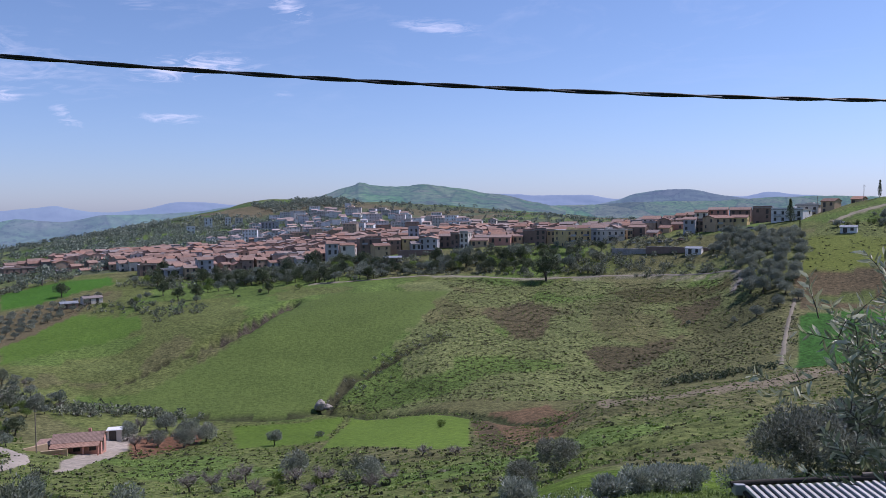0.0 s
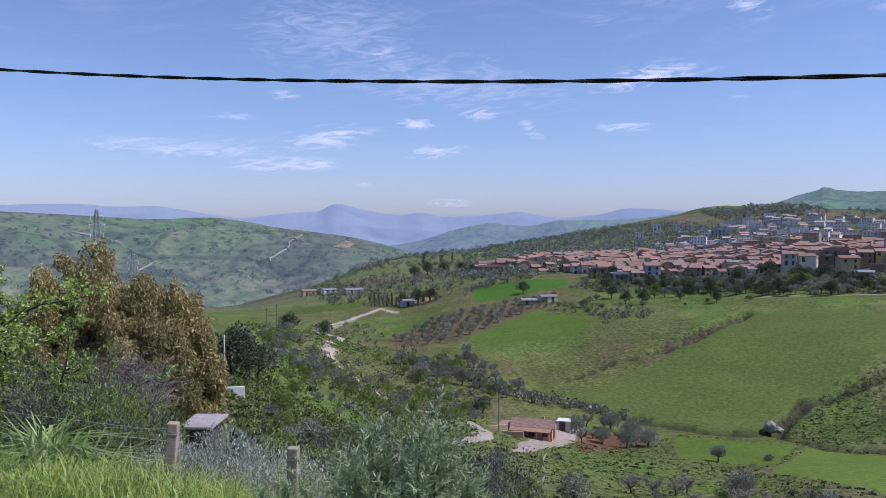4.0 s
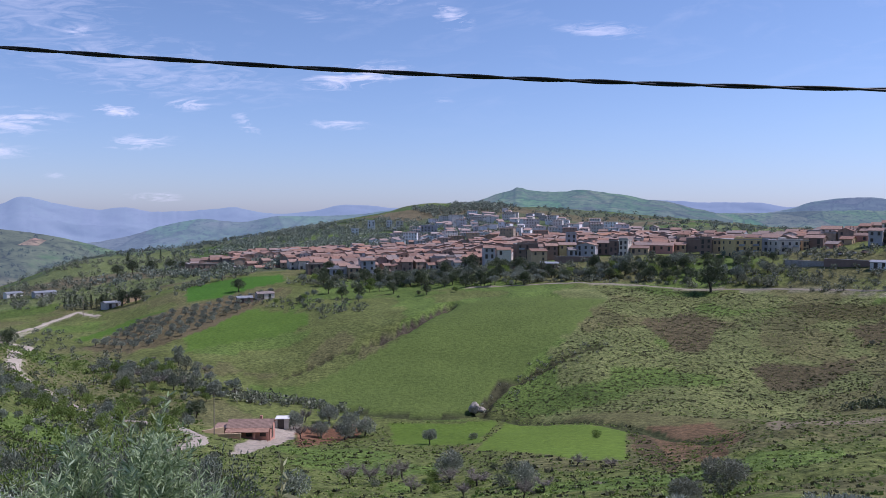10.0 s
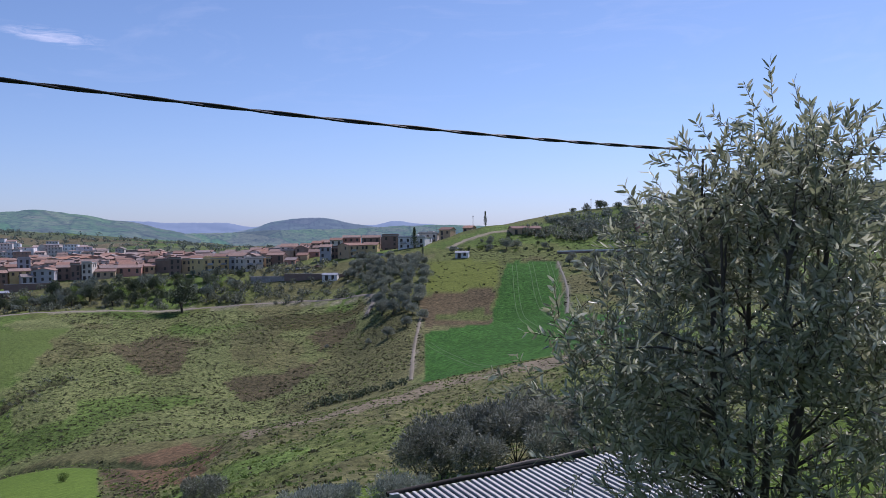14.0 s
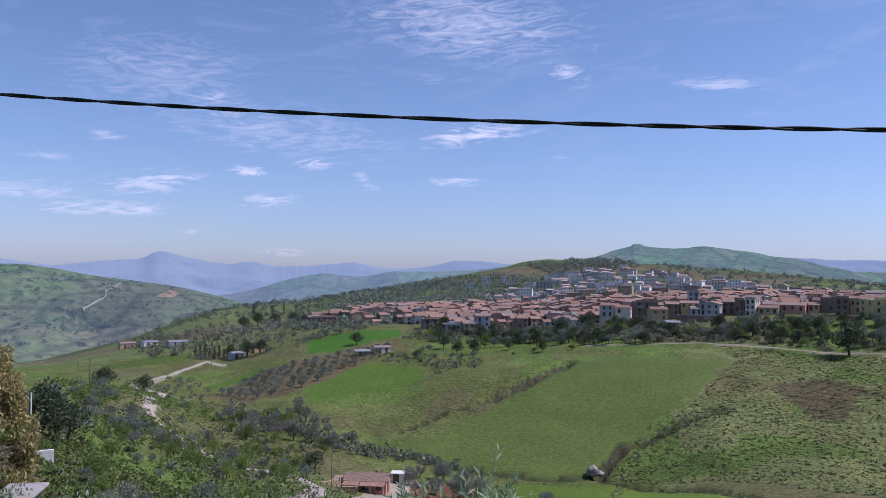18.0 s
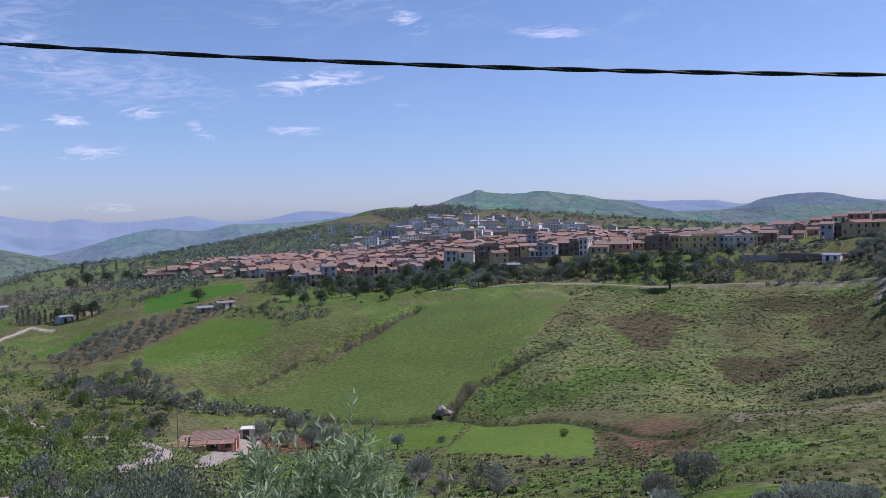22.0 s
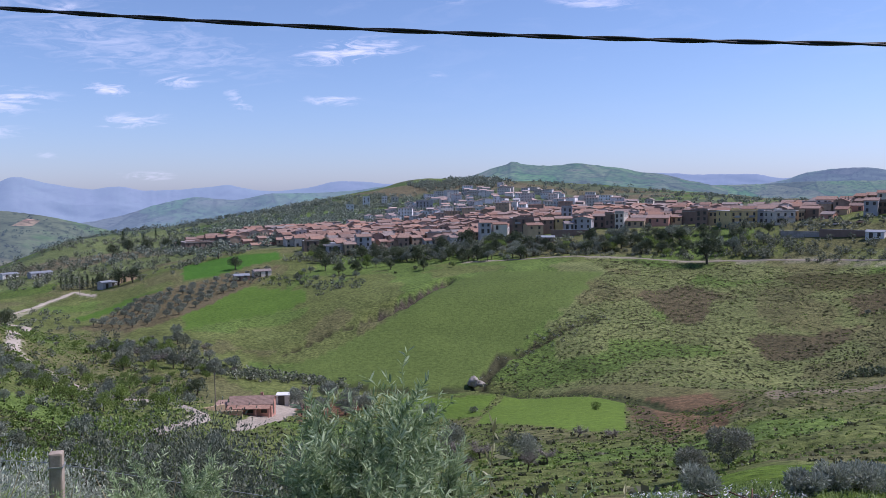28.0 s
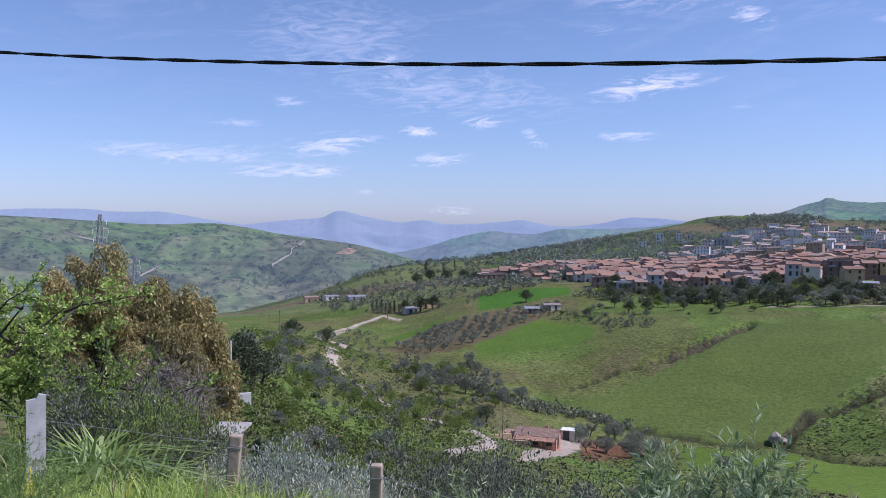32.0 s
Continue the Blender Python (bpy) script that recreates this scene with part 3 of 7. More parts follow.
def height(x, y):
    """Ground height with the unevenness of pasture and crops."""
    x, y = np.asarray(x, float), np.asarray(y, float)
    d = np.hypot(x, y)
    lumpy = np.where(d > 14, 0.012, 0.02) * np.minimum(d, 60)
    tame = np.zeros(x.shape, bool)
    for corners, _, _ in FIELDS[:6] + FIELDS[11:12]:
        tame |= inside(x, y, corners)
    spur = np.clip((x - 6) / 10, 0, 1) * np.clip((d - 48) / 15, 0, 1) * np.clip((160 - d) / 30, 0, 1)
    ledges = spur * 0.5 * (drift((0.62 * x + 0.78 * y), (0.78 * x - 0.62 * y) * 5.5, 15, 51) + 0.6 * drift(x, y, 3.2, 52))
    return (lie(x, y) + np.where(tame, 0.0, ledges) + np.where(tame, 0.12, 0.55) * lumpy * rough(x, y, 7, 41) * (d > 3)
            + np.where(tame, 0.4, 1.0) * np.clip((d - 60) / 400, 0, 4) * rough(x, y, 70, 44))


def lay_ground():
    fine = np.arange(-76, 62.01, 0.2)
    az = np.concatenate([np.arange(-180, -76, 4.0), fine, np.arange(66, 180, 4.0)])
    ds = np.exp(np.linspace(np.log(0.6), np.log(4600), 620))
    a, d = np.meshgrid(np.radians(az), ds, indexing="ij")
    x, y = d * np.sin(a), d * np.cos(a)
    z = height(x, y)
    deg = np.degrees(a)
    # colours of rough pasture, scrub, near turf and far hills
    c = np.empty(x.shape + (3,))
    grain = np.full(x.shape, 0.9)
    n1, n2 = rough(x, y, 45, 3), rough(x, y, 12, 5)
    c[:] = (0.120, 0.142, 0.048)
    scrub = ((deg > -4) & (deg < 26) & (d > 165) & (d < 350))
    c[scrub] = (0.150, 0.170, 0.068)
    dry = (n1 > 0.22)
    c[dry] = (0.132, 0.132, 0.060)
    lush = (n1 < -0.25)
    c[lush] = (0.105, 0.155, 0.040)
    c[(d < 45) & (deg > 2)] = (0.10, 0.155, 0.024)
    c[(d < 14)] = (0.085, 0.13, 0.03)
    # past 480 m pasture is dulled and blued, a haze painted into the colour
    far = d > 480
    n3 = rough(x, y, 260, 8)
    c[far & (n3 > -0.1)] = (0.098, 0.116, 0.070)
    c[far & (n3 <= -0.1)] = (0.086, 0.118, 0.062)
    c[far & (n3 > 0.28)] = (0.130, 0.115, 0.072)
    # plots of crops, fallow and pasture on the slopes about the town
    pu, pv = (0.8 * x + 0.6 * y) / 95 + 0.6 * rough(x, y, 120, 71), (0.8 * y - 0.6 * x) / 60 + 0.6 * rough(x, y, 120, 72)
    lot = np.sin(np.floor(pu) * 127.1 + np.floor(pv) * 311.7) * 43758.5453
    lot = lot - np.floor(lot)
    for k, crop in enumerate(((0.100, 0.150, 0.045), (0.135, 0.165, 0.070), (0.150, 0.130, 0.085), (0.080, 0.125, 0.045))):
        c[(d > 470) & (lot > 0.11 * k) & (lot < 0.11 * (k + 1))] = crop
    c *= (1 + 0.28 * n2)[..., None]
    for corners, colour, waver in FIELDS:
        wx, wy = x + waver * rough(x, y, 14, 11), y + waver * rough(x, y, 14, 12)
        m = inside(wx, wy, corners)
        if colour[1] > 0.125:
            grain[m] = 0.5
        c[m] = np.array(colour) * (1 + 0.10 * n2 + 0.10 * n1)[m][:, None]
    for line, half, depth, colour in GULLIES:
        o = off_line(x + 2 * rough(x, y, 9, 21), y + 2 * rough(x, y, 9, 22), line)
        z -= depth * np.exp(-(o / half) ** 2)
        m = o < half * 1.1
        c[m] = np.array(colour) * (1 + 0.4 * n2[m])[:, None]
    for line, half, colour in TRACKS:
        o = off_line(x + 0.8 * rough(x, y, 8, 31), y + 0.8 * rough(x, y, 8, 32), line)
        m = o < np.maximum(half, d * 0.0022)
        c[m] = np.array(colour) * (0.6, 0.66, 0.6) * (1 + 0.3 * n2[m])[:, None]
    na, nd = x.shape
    verts = np.stack([x, y, z], -1).reshape(-1, 3)
    i, j = np.meshgrid(np.arange(na), np.arange(nd - 1), indexing="ij")
    k = (i + 1) % na
    quads = np.stack([i * nd + j, i * nd + j + 1, k * nd + j + 1, k * nd + j], -1).reshape(-1, 4)
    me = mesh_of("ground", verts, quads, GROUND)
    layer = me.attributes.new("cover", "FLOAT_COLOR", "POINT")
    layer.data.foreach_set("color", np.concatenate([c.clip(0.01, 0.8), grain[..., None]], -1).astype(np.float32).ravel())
    ob = smooth(new("ground", me))
    return tagged(ob, "green rolling farmland with crop fields, fallow strips, dirt tracks and gullies", "ground", kind="structure")


lay_ground()


def lay_track(line, half, colour, name, label, proud=0.22):
    """A dirt track: an uneven ribbon just above the ground."""
    p = np.array(line, float)
    s = np.concatenate([[0], np.cumsum(np.hypot(*np.diff(p, axis=0).T))])
    t = np.arange(0, s[-1], 1.2)
    q = gentle(s, p, t)
    n = np.gradient(q, axis=0)
    n = np.stack([-n[:, 1], n[:, 0]], -1) / np.linalg.norm(n, axis=1, keepdims=True)
    v = []
    for k in (-1, -0.45, 0.0, 0.45, 1):
        e = q + n * (k * half * (1 + 0.35 * abs(k) * rough(q[:, 0], q[:, 1], 5, 60 + int(k))))[:, None]
        v.append(np.column_stack([e, height(e[:, 0], e[:, 1]) + (proud if abs(k) < 1 else -0.05)]))
    v = np.stack(v, 1)
    i, j = np.meshgrid(np.arange(len(t) - 1), np.arange(4), indexing="ij")
    f = np.stack([i * 5 + j, i * 5 + j + 1, i * 5 + j + 6, i * 5 + j + 5], -1).reshape(-1, 4)
    mat = speckled("track_dust", tuple(c * 0.72 for c in colour), tuple(c * 1.15 for c in colour), 0.8, rough=0.95, bump=0.5, far=0.1)
    return tagged(new(name, mesh_of(name, v.reshape(-1, 3), f, mat)), label, "track", kind="structure")


for k, (line, half, colour) in enumerate(TRACKS):
    lay_track(line, (1.6, 1.5, 0.95, 0.6, 0.55, 1.8)[k], tuple(c * 0.82 for c in colour), "dirt_track", ("pale dirt road winding up the valley", "pale gravel drive to the farmhouse", "worn lane along the hillside below the town", "trodden footpath beside the crop field", "narrow path along the crop field's edge", "dirt road over the shoulder of the eastern hill")[k])

for line in WHEEL_LINES:
    for side in (-0.9, 0.9):
        lay_track([(x + side * 0.9, y - side * 0.4) for x, y in line], 0.14, (0.105, 0.18, 0.06), "wheel_rut", "pale wheel rut through the green crop", 0.07)


def spot(bearing, d):
    x, y = at(bearing, d)
    return x, y, float(height(x, y))


# the middle of the terrace, under the camera's feet
bm = bmesh.new()
bmesh.ops.create_circle(bm, cap_ends=True, segments=48, radius=0.75)
terrace = part("terrace", bm, CONCRETE, None)
terrace.matrix_world = pose(0, 0, -1.63)
tagged(terrace, "bare worn edge of a roadside terrace", "ground", kind="structure")

# ---- distant ranges, haze painted into their materials ----
def hazed_land(name, land, air, share, cell=0.011, grain=1.0):
    """Land seen through miles of air: a patchwork of fields, stony ground and scrub, with blue haze painted on as
    emission.
    """
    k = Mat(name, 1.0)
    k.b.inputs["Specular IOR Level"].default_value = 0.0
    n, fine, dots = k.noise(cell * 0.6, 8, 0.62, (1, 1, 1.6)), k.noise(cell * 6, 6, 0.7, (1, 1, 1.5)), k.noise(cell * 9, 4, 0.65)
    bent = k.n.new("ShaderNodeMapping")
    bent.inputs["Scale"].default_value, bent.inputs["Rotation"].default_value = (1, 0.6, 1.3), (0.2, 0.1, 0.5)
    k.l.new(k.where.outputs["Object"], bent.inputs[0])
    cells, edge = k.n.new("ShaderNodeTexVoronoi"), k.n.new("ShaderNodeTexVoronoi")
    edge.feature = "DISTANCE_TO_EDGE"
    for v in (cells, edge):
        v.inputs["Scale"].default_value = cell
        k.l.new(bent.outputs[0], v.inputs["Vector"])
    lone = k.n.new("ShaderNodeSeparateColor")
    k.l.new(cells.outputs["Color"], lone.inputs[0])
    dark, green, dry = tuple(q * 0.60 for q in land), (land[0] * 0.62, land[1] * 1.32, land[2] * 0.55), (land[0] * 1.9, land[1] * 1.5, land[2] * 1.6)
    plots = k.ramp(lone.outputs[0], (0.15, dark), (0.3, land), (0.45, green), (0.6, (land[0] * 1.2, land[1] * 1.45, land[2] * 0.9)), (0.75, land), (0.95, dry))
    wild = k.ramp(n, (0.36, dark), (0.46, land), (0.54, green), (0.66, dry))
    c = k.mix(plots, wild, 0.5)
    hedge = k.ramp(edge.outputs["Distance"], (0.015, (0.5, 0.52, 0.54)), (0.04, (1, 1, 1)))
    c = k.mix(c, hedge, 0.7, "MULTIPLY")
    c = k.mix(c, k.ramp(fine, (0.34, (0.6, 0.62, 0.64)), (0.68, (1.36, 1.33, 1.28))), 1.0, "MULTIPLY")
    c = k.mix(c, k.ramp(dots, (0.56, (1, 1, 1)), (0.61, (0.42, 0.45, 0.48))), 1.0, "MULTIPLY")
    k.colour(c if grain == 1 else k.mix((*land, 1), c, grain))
    # an even blue emission stands in for the haze
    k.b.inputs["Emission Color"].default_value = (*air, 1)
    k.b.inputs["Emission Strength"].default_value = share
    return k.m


def flank(b, s, crest, foot, d, depth):
    """Distance and angle of sight on a hill's face at bearings b, from its foot (s = 0) to its crest (s = 1): spurs and hollows run down it."""
    fold = rough(b * 3.6 + 12 * s, 60 * s, 21, 7) + 0.3 * rough(b * 7 - 10 * s, 90 * s, 12, 17)
    body = np.clip(4 * s * (1 - s), 0, 1) ** 0.7
    r = d - depth * (1 - s) + depth * 0.10 * body * rough(b * 4, 60 * s, 16, 27)
    return r, foot + (crest - foot) * s**0.8 + 0.09 * (crest - foot) * body * fold


def ridge_range(name, d, crest, foot, mat, label, depth=300.0, ripple=0.12):
    """A hill range seen far off: crest is bearing and angle pairs; it falls away before and behind."""
    b = np.arange(crest[0], crest[-2] + 0.01, 0.09)
    e = gentle(crest[0::2], np.array(crest[1::2]), b)
    e = e + ripple * (drift(b * 10, 0 * b, 7, 3) * 0.5 + drift(b * 10, 0 * b, 2.3, 4) * 0.35 + drift(b * 10, 0 * b, 0.9, 5) * 0.12) * 0.4
    rows = []
    for s in np.linspace(0, 1, 34):
        r, el = flank(b, s + 0 * b, e, foot, d, depth)
        rows.append(np.stack([r * np.sin(np.radians(b)), r * np.cos(np.radians(b)), r * np.tan(np.radians(el))], -1))
    r = d + depth
    rows.append(np.stack([r * np.sin(np.radians(b)), r * np.cos(np.radians(b)), r * np.tan(np.radians(np.full_like(b, foot)))], -1))
    v = np.stack(rows, 1)
    nb, nr = v.shape[:2]
    i, j = np.meshgrid(np.arange(nb - 1), np.arange(nr - 1), indexing="ij")
    q = np.stack([i * nr + j, (i + 1) * nr + j, (i + 1) * nr + j + 1, i * nr + j + 1], -1).reshape(-1, 4)
    ob = smooth(new(name, mesh_of(name, v, q, mat)))
    return tagged(ob, label, "hills", kind="structure")


HAZE_FAR = hazed_land("far_range_haze", (0.11, 0.12, 0.14), (0.235, 0.325, 0.50), 0.68, 0.003, 0.16)
HAZE_MID = hazed_land("mid_range_haze", (0.085, 0.11, 0.085), (0.15, 0.205, 0.33), 0.66, 0.006, 0.7)
HAZE_WEST = hazed_land("west_hill_haze", (0.098, 0.114, 0.062), (0.12, 0.175, 0.28), 0.34, 0.007, 0.9)
HAZE_NEAR = hazed_land("near_range_haze", (0.085, 0.105, 0.062), (0.125, 0.185, 0.285), 0.56)
ridge_range("backdrop_west", 4550, (-80, 0.4, -70, 0.5, -63.7, 0.56, -60.4, 0.81, -57, 0.87, -54.7, 0.7, -52.1, 0.72, -49, 0.25, -46.6, -0.1, -42, -0.4), -2, HAZE_FAR, "pale blue far mountain range")
ridge_range("backdrop_mountain", 4300, (-52, -0.5, -46.2, -0.11, -42.9, 0.24, -41, 0.38, -39.6, 0.91, -37.5, 0.48, -35.1, 0.12, -33.5, 0.27, -31.5, -0.03, -29.1, 0.07, -26.2, 0.32, -25.6, 0.19, -23.4, -0.11, -20.8, 0.1, -18.4, 0.57, -17, 0.55, -15.3, 0.38, -10, 0.2), -3.4, HAZE_FAR, "pale blue mountain with one pointed summit")
ridge_range("backdrop_dark_hill", 2600, (-37, -2.3, -33.5, -1.73, -31.1, -1.01, -28.3, -0.5, -26, -0.72, -23, -0.27, -20.8, -0.28, -17, -0.05, -15, 0.2, -8, 0), -4, HAZE_MID, "hazy dark wooded hill beyond the valley")
ridge_range("backdrop_peak", 1620, (-15, 0.2, -12.3, 0.6, -9.1, 0.85, -8.3, 1.1, -7.2, 1.5, -6.3, 1.72, -6.05, 1.88, -5.7, 1.86, -5.3, 1.72, -3.8, 1.60, -2.6, 1.58, -1.9, 1.68, -1.4, 1.72, 0.0, 1.55, 2.0, 1.3, 3.4, 1.0, 4.2, 0.95, 5.0, 0.8, 5.8, 0.55, 7.2, 0.26, 9, -0.3), -1.2, HAZE_NEAR, "green hill with a rounded peak behind the town", 420)
ridge_range("backdrop_east", 4400, (0, 0.9, 4, 0.99, 7.2, 0.83, 10.5, 0.83, 12.4, 0.53, 14, 0.7, 18, 0.75, 20.8, 0.58, 22.5, 0.86, 23.9, 0.72, 26, 0.54, 29.5, 0.4, 45, 0.3, 66, 0.2), -2, HAZE_FAR, "pale far hills fading into haze")
ridge_range("backdrop_table_hill", 3400, (10, 0.0, 12.4, 0.4, 14, 0.91, 15.9, 1.12, 17.3, 1.14, 18.9, 0.84, 20.8, 0.5, 24, 0.2), -2, HAZE_MID, "blue flat-topped hill in the haze", 200)
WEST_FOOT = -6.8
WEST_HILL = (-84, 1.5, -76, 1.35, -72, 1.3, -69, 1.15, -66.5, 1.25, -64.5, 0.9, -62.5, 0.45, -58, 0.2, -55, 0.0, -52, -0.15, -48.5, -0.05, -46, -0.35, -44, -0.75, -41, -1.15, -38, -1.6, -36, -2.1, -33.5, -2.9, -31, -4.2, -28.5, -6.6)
ridge_range("backdrop_west_hill", 1420, WEST_HILL, WEST_FOOT, HAZE_WEST, "green and stony hillside across the valley", 420)
ridge_range("backdrop_low_hills", 2300, (3, -0.4, 7.2, 0.05, 10.9, 0.14, 14.8, 0.3, 18.6, 0.3, 22.2, 0.48, 25.6, 0.55, 32, 0.3, 40, 0), -2.2, HAZE_NEAR, "hazy low wooded hills", 300)




def on_west_hill(b, e, up=1.5):
    """The place on the western hillside at a bearing and angle of sight."""
    crest = gentle(WEST_HILL[0::2], np.array(WEST_HILL[1::2]), np.array([b]))[0]
    s = np.linspace(0, 1, 34)
    r, el = flank(b + 0 * s, s, crest, WEST_FOOT, 1420, 420)
    q = np.interp(e, np.maximum.accumulate(el), r) - 3.5 * up
    return q * math.sin(radians(b)), q * math.cos(radians(b)), q * math.tan(radians(e))


def draped(name, spots, mat, label, half=None):
    """A plot (corners) or a track (centre line, half width) lying on the western hillside."""
    v = []
    if half is None:
        v, f = [on_west_hill(b, e) for b, e in spots], [tuple(range(len(spots)))]
    else:
        t = np.linspace(0, len(spots) - 1, 6 * (len(spots) - 1) + 1)
        bs, es = (np.interp(t, np.arange(len(spots)), [p[k] for p in spots]) for k in (0, 1))
        bs = bs + 0.06 * np.sin(t * 5)
        for b, e in zip(bs, es):
            x, y, z = on_west_hill(b, e)
            v += [(x + half * 0.4, y, z - 1.0), (x - half * 0.4, y, z + 1.0)]
        f = [(2 * i, 2 * i + 1, 2 * i + 3, 2 * i + 2) for i in range(len(bs) - 1)]
    ob = new(name, mesh_of(name, np.array(v), f, mat))
    return tagged(ob, label, "field", kind="structure")


# plough soil with the hillside's haze repeated as a faint emission
HAZED_PLOT = hazed_land("hazed_ploughed_plot", (0.24, 0.18, 0.13), (0.13, 0.14, 0.18), 0.4)
HAZED_TRACK = Mat("hazed_dusty_track", 1.0)
HAZED_TRACK.colour(HAZED_TRACK.ramp(HAZED_TRACK.noise(0.02, 3), (0.3, (0.15, 0.14, 0.115)), (0.7, (0.24, 0.225, 0.19))))
# haze over the dust colour, again put in as blue emission
HAZED_TRACK.b.inputs["Emission Color"].default_value, HAZED_TRACK.b.inputs["Emission Strength"].default_value = (0.12, 0.155, 0.22, 1), 0.3
HAZED_TRACK = HAZED_TRACK.m
draped("backdrop_plot", ((-39.9, -2.2), (-39.0, -1.75), (-38.2, -1.9), (-38.7, -2.25)), HAZED_PLOT, "bare ploughed plot on the far hillside")
draped("backdrop_track", ((-58.08, -0.66), (-56.91, -1.0), (-55.38, -1.39), (-54.34, -1.67), (-53.3, -2.53), (-51.98, -2.97), (-53.14, -3.67)), HAZED_TRACK, "pale dirt track on the far hillside", 2.6)
draped("backdrop_track", ((-42.09, -1.28), (-42.95, -1.84), (-43.14, -2.31), (-44.37, -2.95), (-44.1, -3.37)), HAZED_TRACK, "winding dirt track on the far hillside", 2.8)



# ---- the town ----
def window_mesh(w, h, name="window"):
    """A shuttered window: a proud frame and sill round a recessed dark leaf."""
    bm = box(-w / 2 - 0.12, w / 2 + 0.12, -0.08, 0.0, -0.12, 0.0)
    box(-w / 2 - 0.08, -w / 2, -0.07, 0.0, 0, h, bm=bm)
    box(w / 2, w / 2 + 0.08, -0.07, 0.0, 0, h, bm=bm)
    box(-w / 2 - 0.08, w / 2 + 0.08, -0.07, 0.0, h, h + 0.1, bm=bm)
    box(-w / 2, w / 2, -0.03, 0.0, 0, h, bm=bm)
    me = bpy.data.meshes.new(name)
    bm.to_mesh(me)
    bm.free()
    me.materials.append(SHUTTER)
    return me


WINDOW, DOORWAY, BALCONY_DOOR = window_mesh(1.0, 1.35), window_mesh(1.3, 2.2, "door"), window_mesh(1.1, 2.1)


def gable(w, d, h, rise, over=0.35, thick=0.22, along=True):
    """A low tiled roof, ridge along x, or along y, with eaves and thickness."""
    a, b = w / 2 + over, d / 2 + over
    v, f = [], []
    for z in (0.0, -thick):
        if along:
            v += [(-a, -b, h + z), (a, -b, h + z), (a, 0, h + rise + z), (-a, 0, h + rise + z), (a, b, h + z), (-a, b, h + z)]
        else:
            v += [(-a, -b, h + z), (-a, b, h + z), (0, b, h + rise + z), (0, -b, h + rise + z), (a, b, h + z), (a, -b, h + z)]
    f = [(0, 1, 2, 3), (3, 2, 4, 5), (9, 8, 7, 6), (11, 10, 8, 9), (0, 6, 7, 1), (5, 4, 10, 11), (1, 7, 8, 2), (2, 8, 10, 4), (0, 3, 9, 6), (3, 5, 11, 9)]
    return np.array(v, float), [tuple(k) for k in f]


def house_walls(w, d, h, rise, along):
    """Walls down into the slope, with gable ends."""
    z0 = -7.0
    v = [(-w / 2, -d / 2, z0), (w / 2, -d / 2, z0), (w / 2, d / 2, z0), (-w / 2, d / 2, z0), (-w / 2, -d / 2, h), (w / 2, -d / 2, h), (w / 2, d / 2, h), (-w / 2, d / 2, h)]
    f = [(0, 1, 5, 4), (2, 3, 7, 6)] if along else [(1, 2, 6, 5), (3, 0, 4, 7)]
    if rise > 0:
        v += [(-w / 2, 0, h + rise - 0.05), (w / 2, 0, h + rise - 0.05)] if along else [(0, -d / 2, h + rise - 0.05), (0, d / 2, h + rise - 0.05)]
        f += [(1, 2, 6, 9, 5), (3, 0, 4, 8, 7)] if along else [(0, 1, 5, 8, 4), (2, 3, 7, 9, 6)]
    else:
        f = [(0, 1, 5, 4), (1, 2, 6, 5), (2, 3, 7, 6), (3, 0, 4, 7), (4, 5, 6, 7)]
    return np.array(v, float), f


def facade(owner, w, d, floors, rng, storey=3.0, sides=True, low=0.9):
    """Windows and doors on the front and flanks."""
    n = max(2, int(w / 3.2))
    for s in range(floors):
        for k in range(n):
            if rng.random() < 0.12:
                continue
            x = -w / 2 + (k + 0.5) * w / n
            me = DOORWAY if s == 0 and k == 0 else BALCONY_DOOR if rng.random() < 0.25 else WINDOW
            z = s * storey + (0.05 if me is DOORWAY else 0.15 if me is BALCONY_DOOR else low)
            o = part("door" if me is DOORWAY else "window", me, SHUTTER, owner)
            o.matrix_basis = pose(x, -d / 2, z)
        if sides:
            for y in (-d / 5, d / 4):
                if rng.random() < 0.6:
                    o = part("window", WINDOW, SHUTTER, owner)
                    o.matrix_basis = pose(w / 2, y, s * storey + low, 0, 0, 90)
                if rng.random() < 0.4:
                    o = part("window", WINDOW, SHUTTER, owner)
                    o.matrix_basis = pose(-w / 2, y, s * storey + low, 0, 0, -90)


def house(w, d, floors, rise, along, seed, label):
    rng = np.random.default_rng(seed)
    ob = thing("house", label=label, category="house", group="town houses")
    h = floors * 3.0
    part("wall", house_walls(w, d, h, rise, along), PLASTER, ob)
    if rise > 0:
        top = part("roof", gable(w, d, h, rise, along=along), ROOF, ob, "clay tile roof")
    else:
        part("roof", box(-w / 2 - 0.15, w / 2 + 0.15, -d / 2 - 0.15, d / 2 + 0.15, h, h + 0.25), CONCRETE, ob, "flat concrete roof")
        part("parapet", box(-w / 2, w / 2, -d / 2, -d / 2 + 0.2, h + 0.25, h + 1.0), CONCRETE, ob)
    facade(ob, w, d, floors, rng)
    if seed % 3 == 0 and rise > 0:
        part("chimney", box(w * 0.2, w * 0.2 + 0.6, 0.6, 1.2, h + rise * 0.4, h + rise + 0.9, 0.05), PLASTER, top)
    return ob


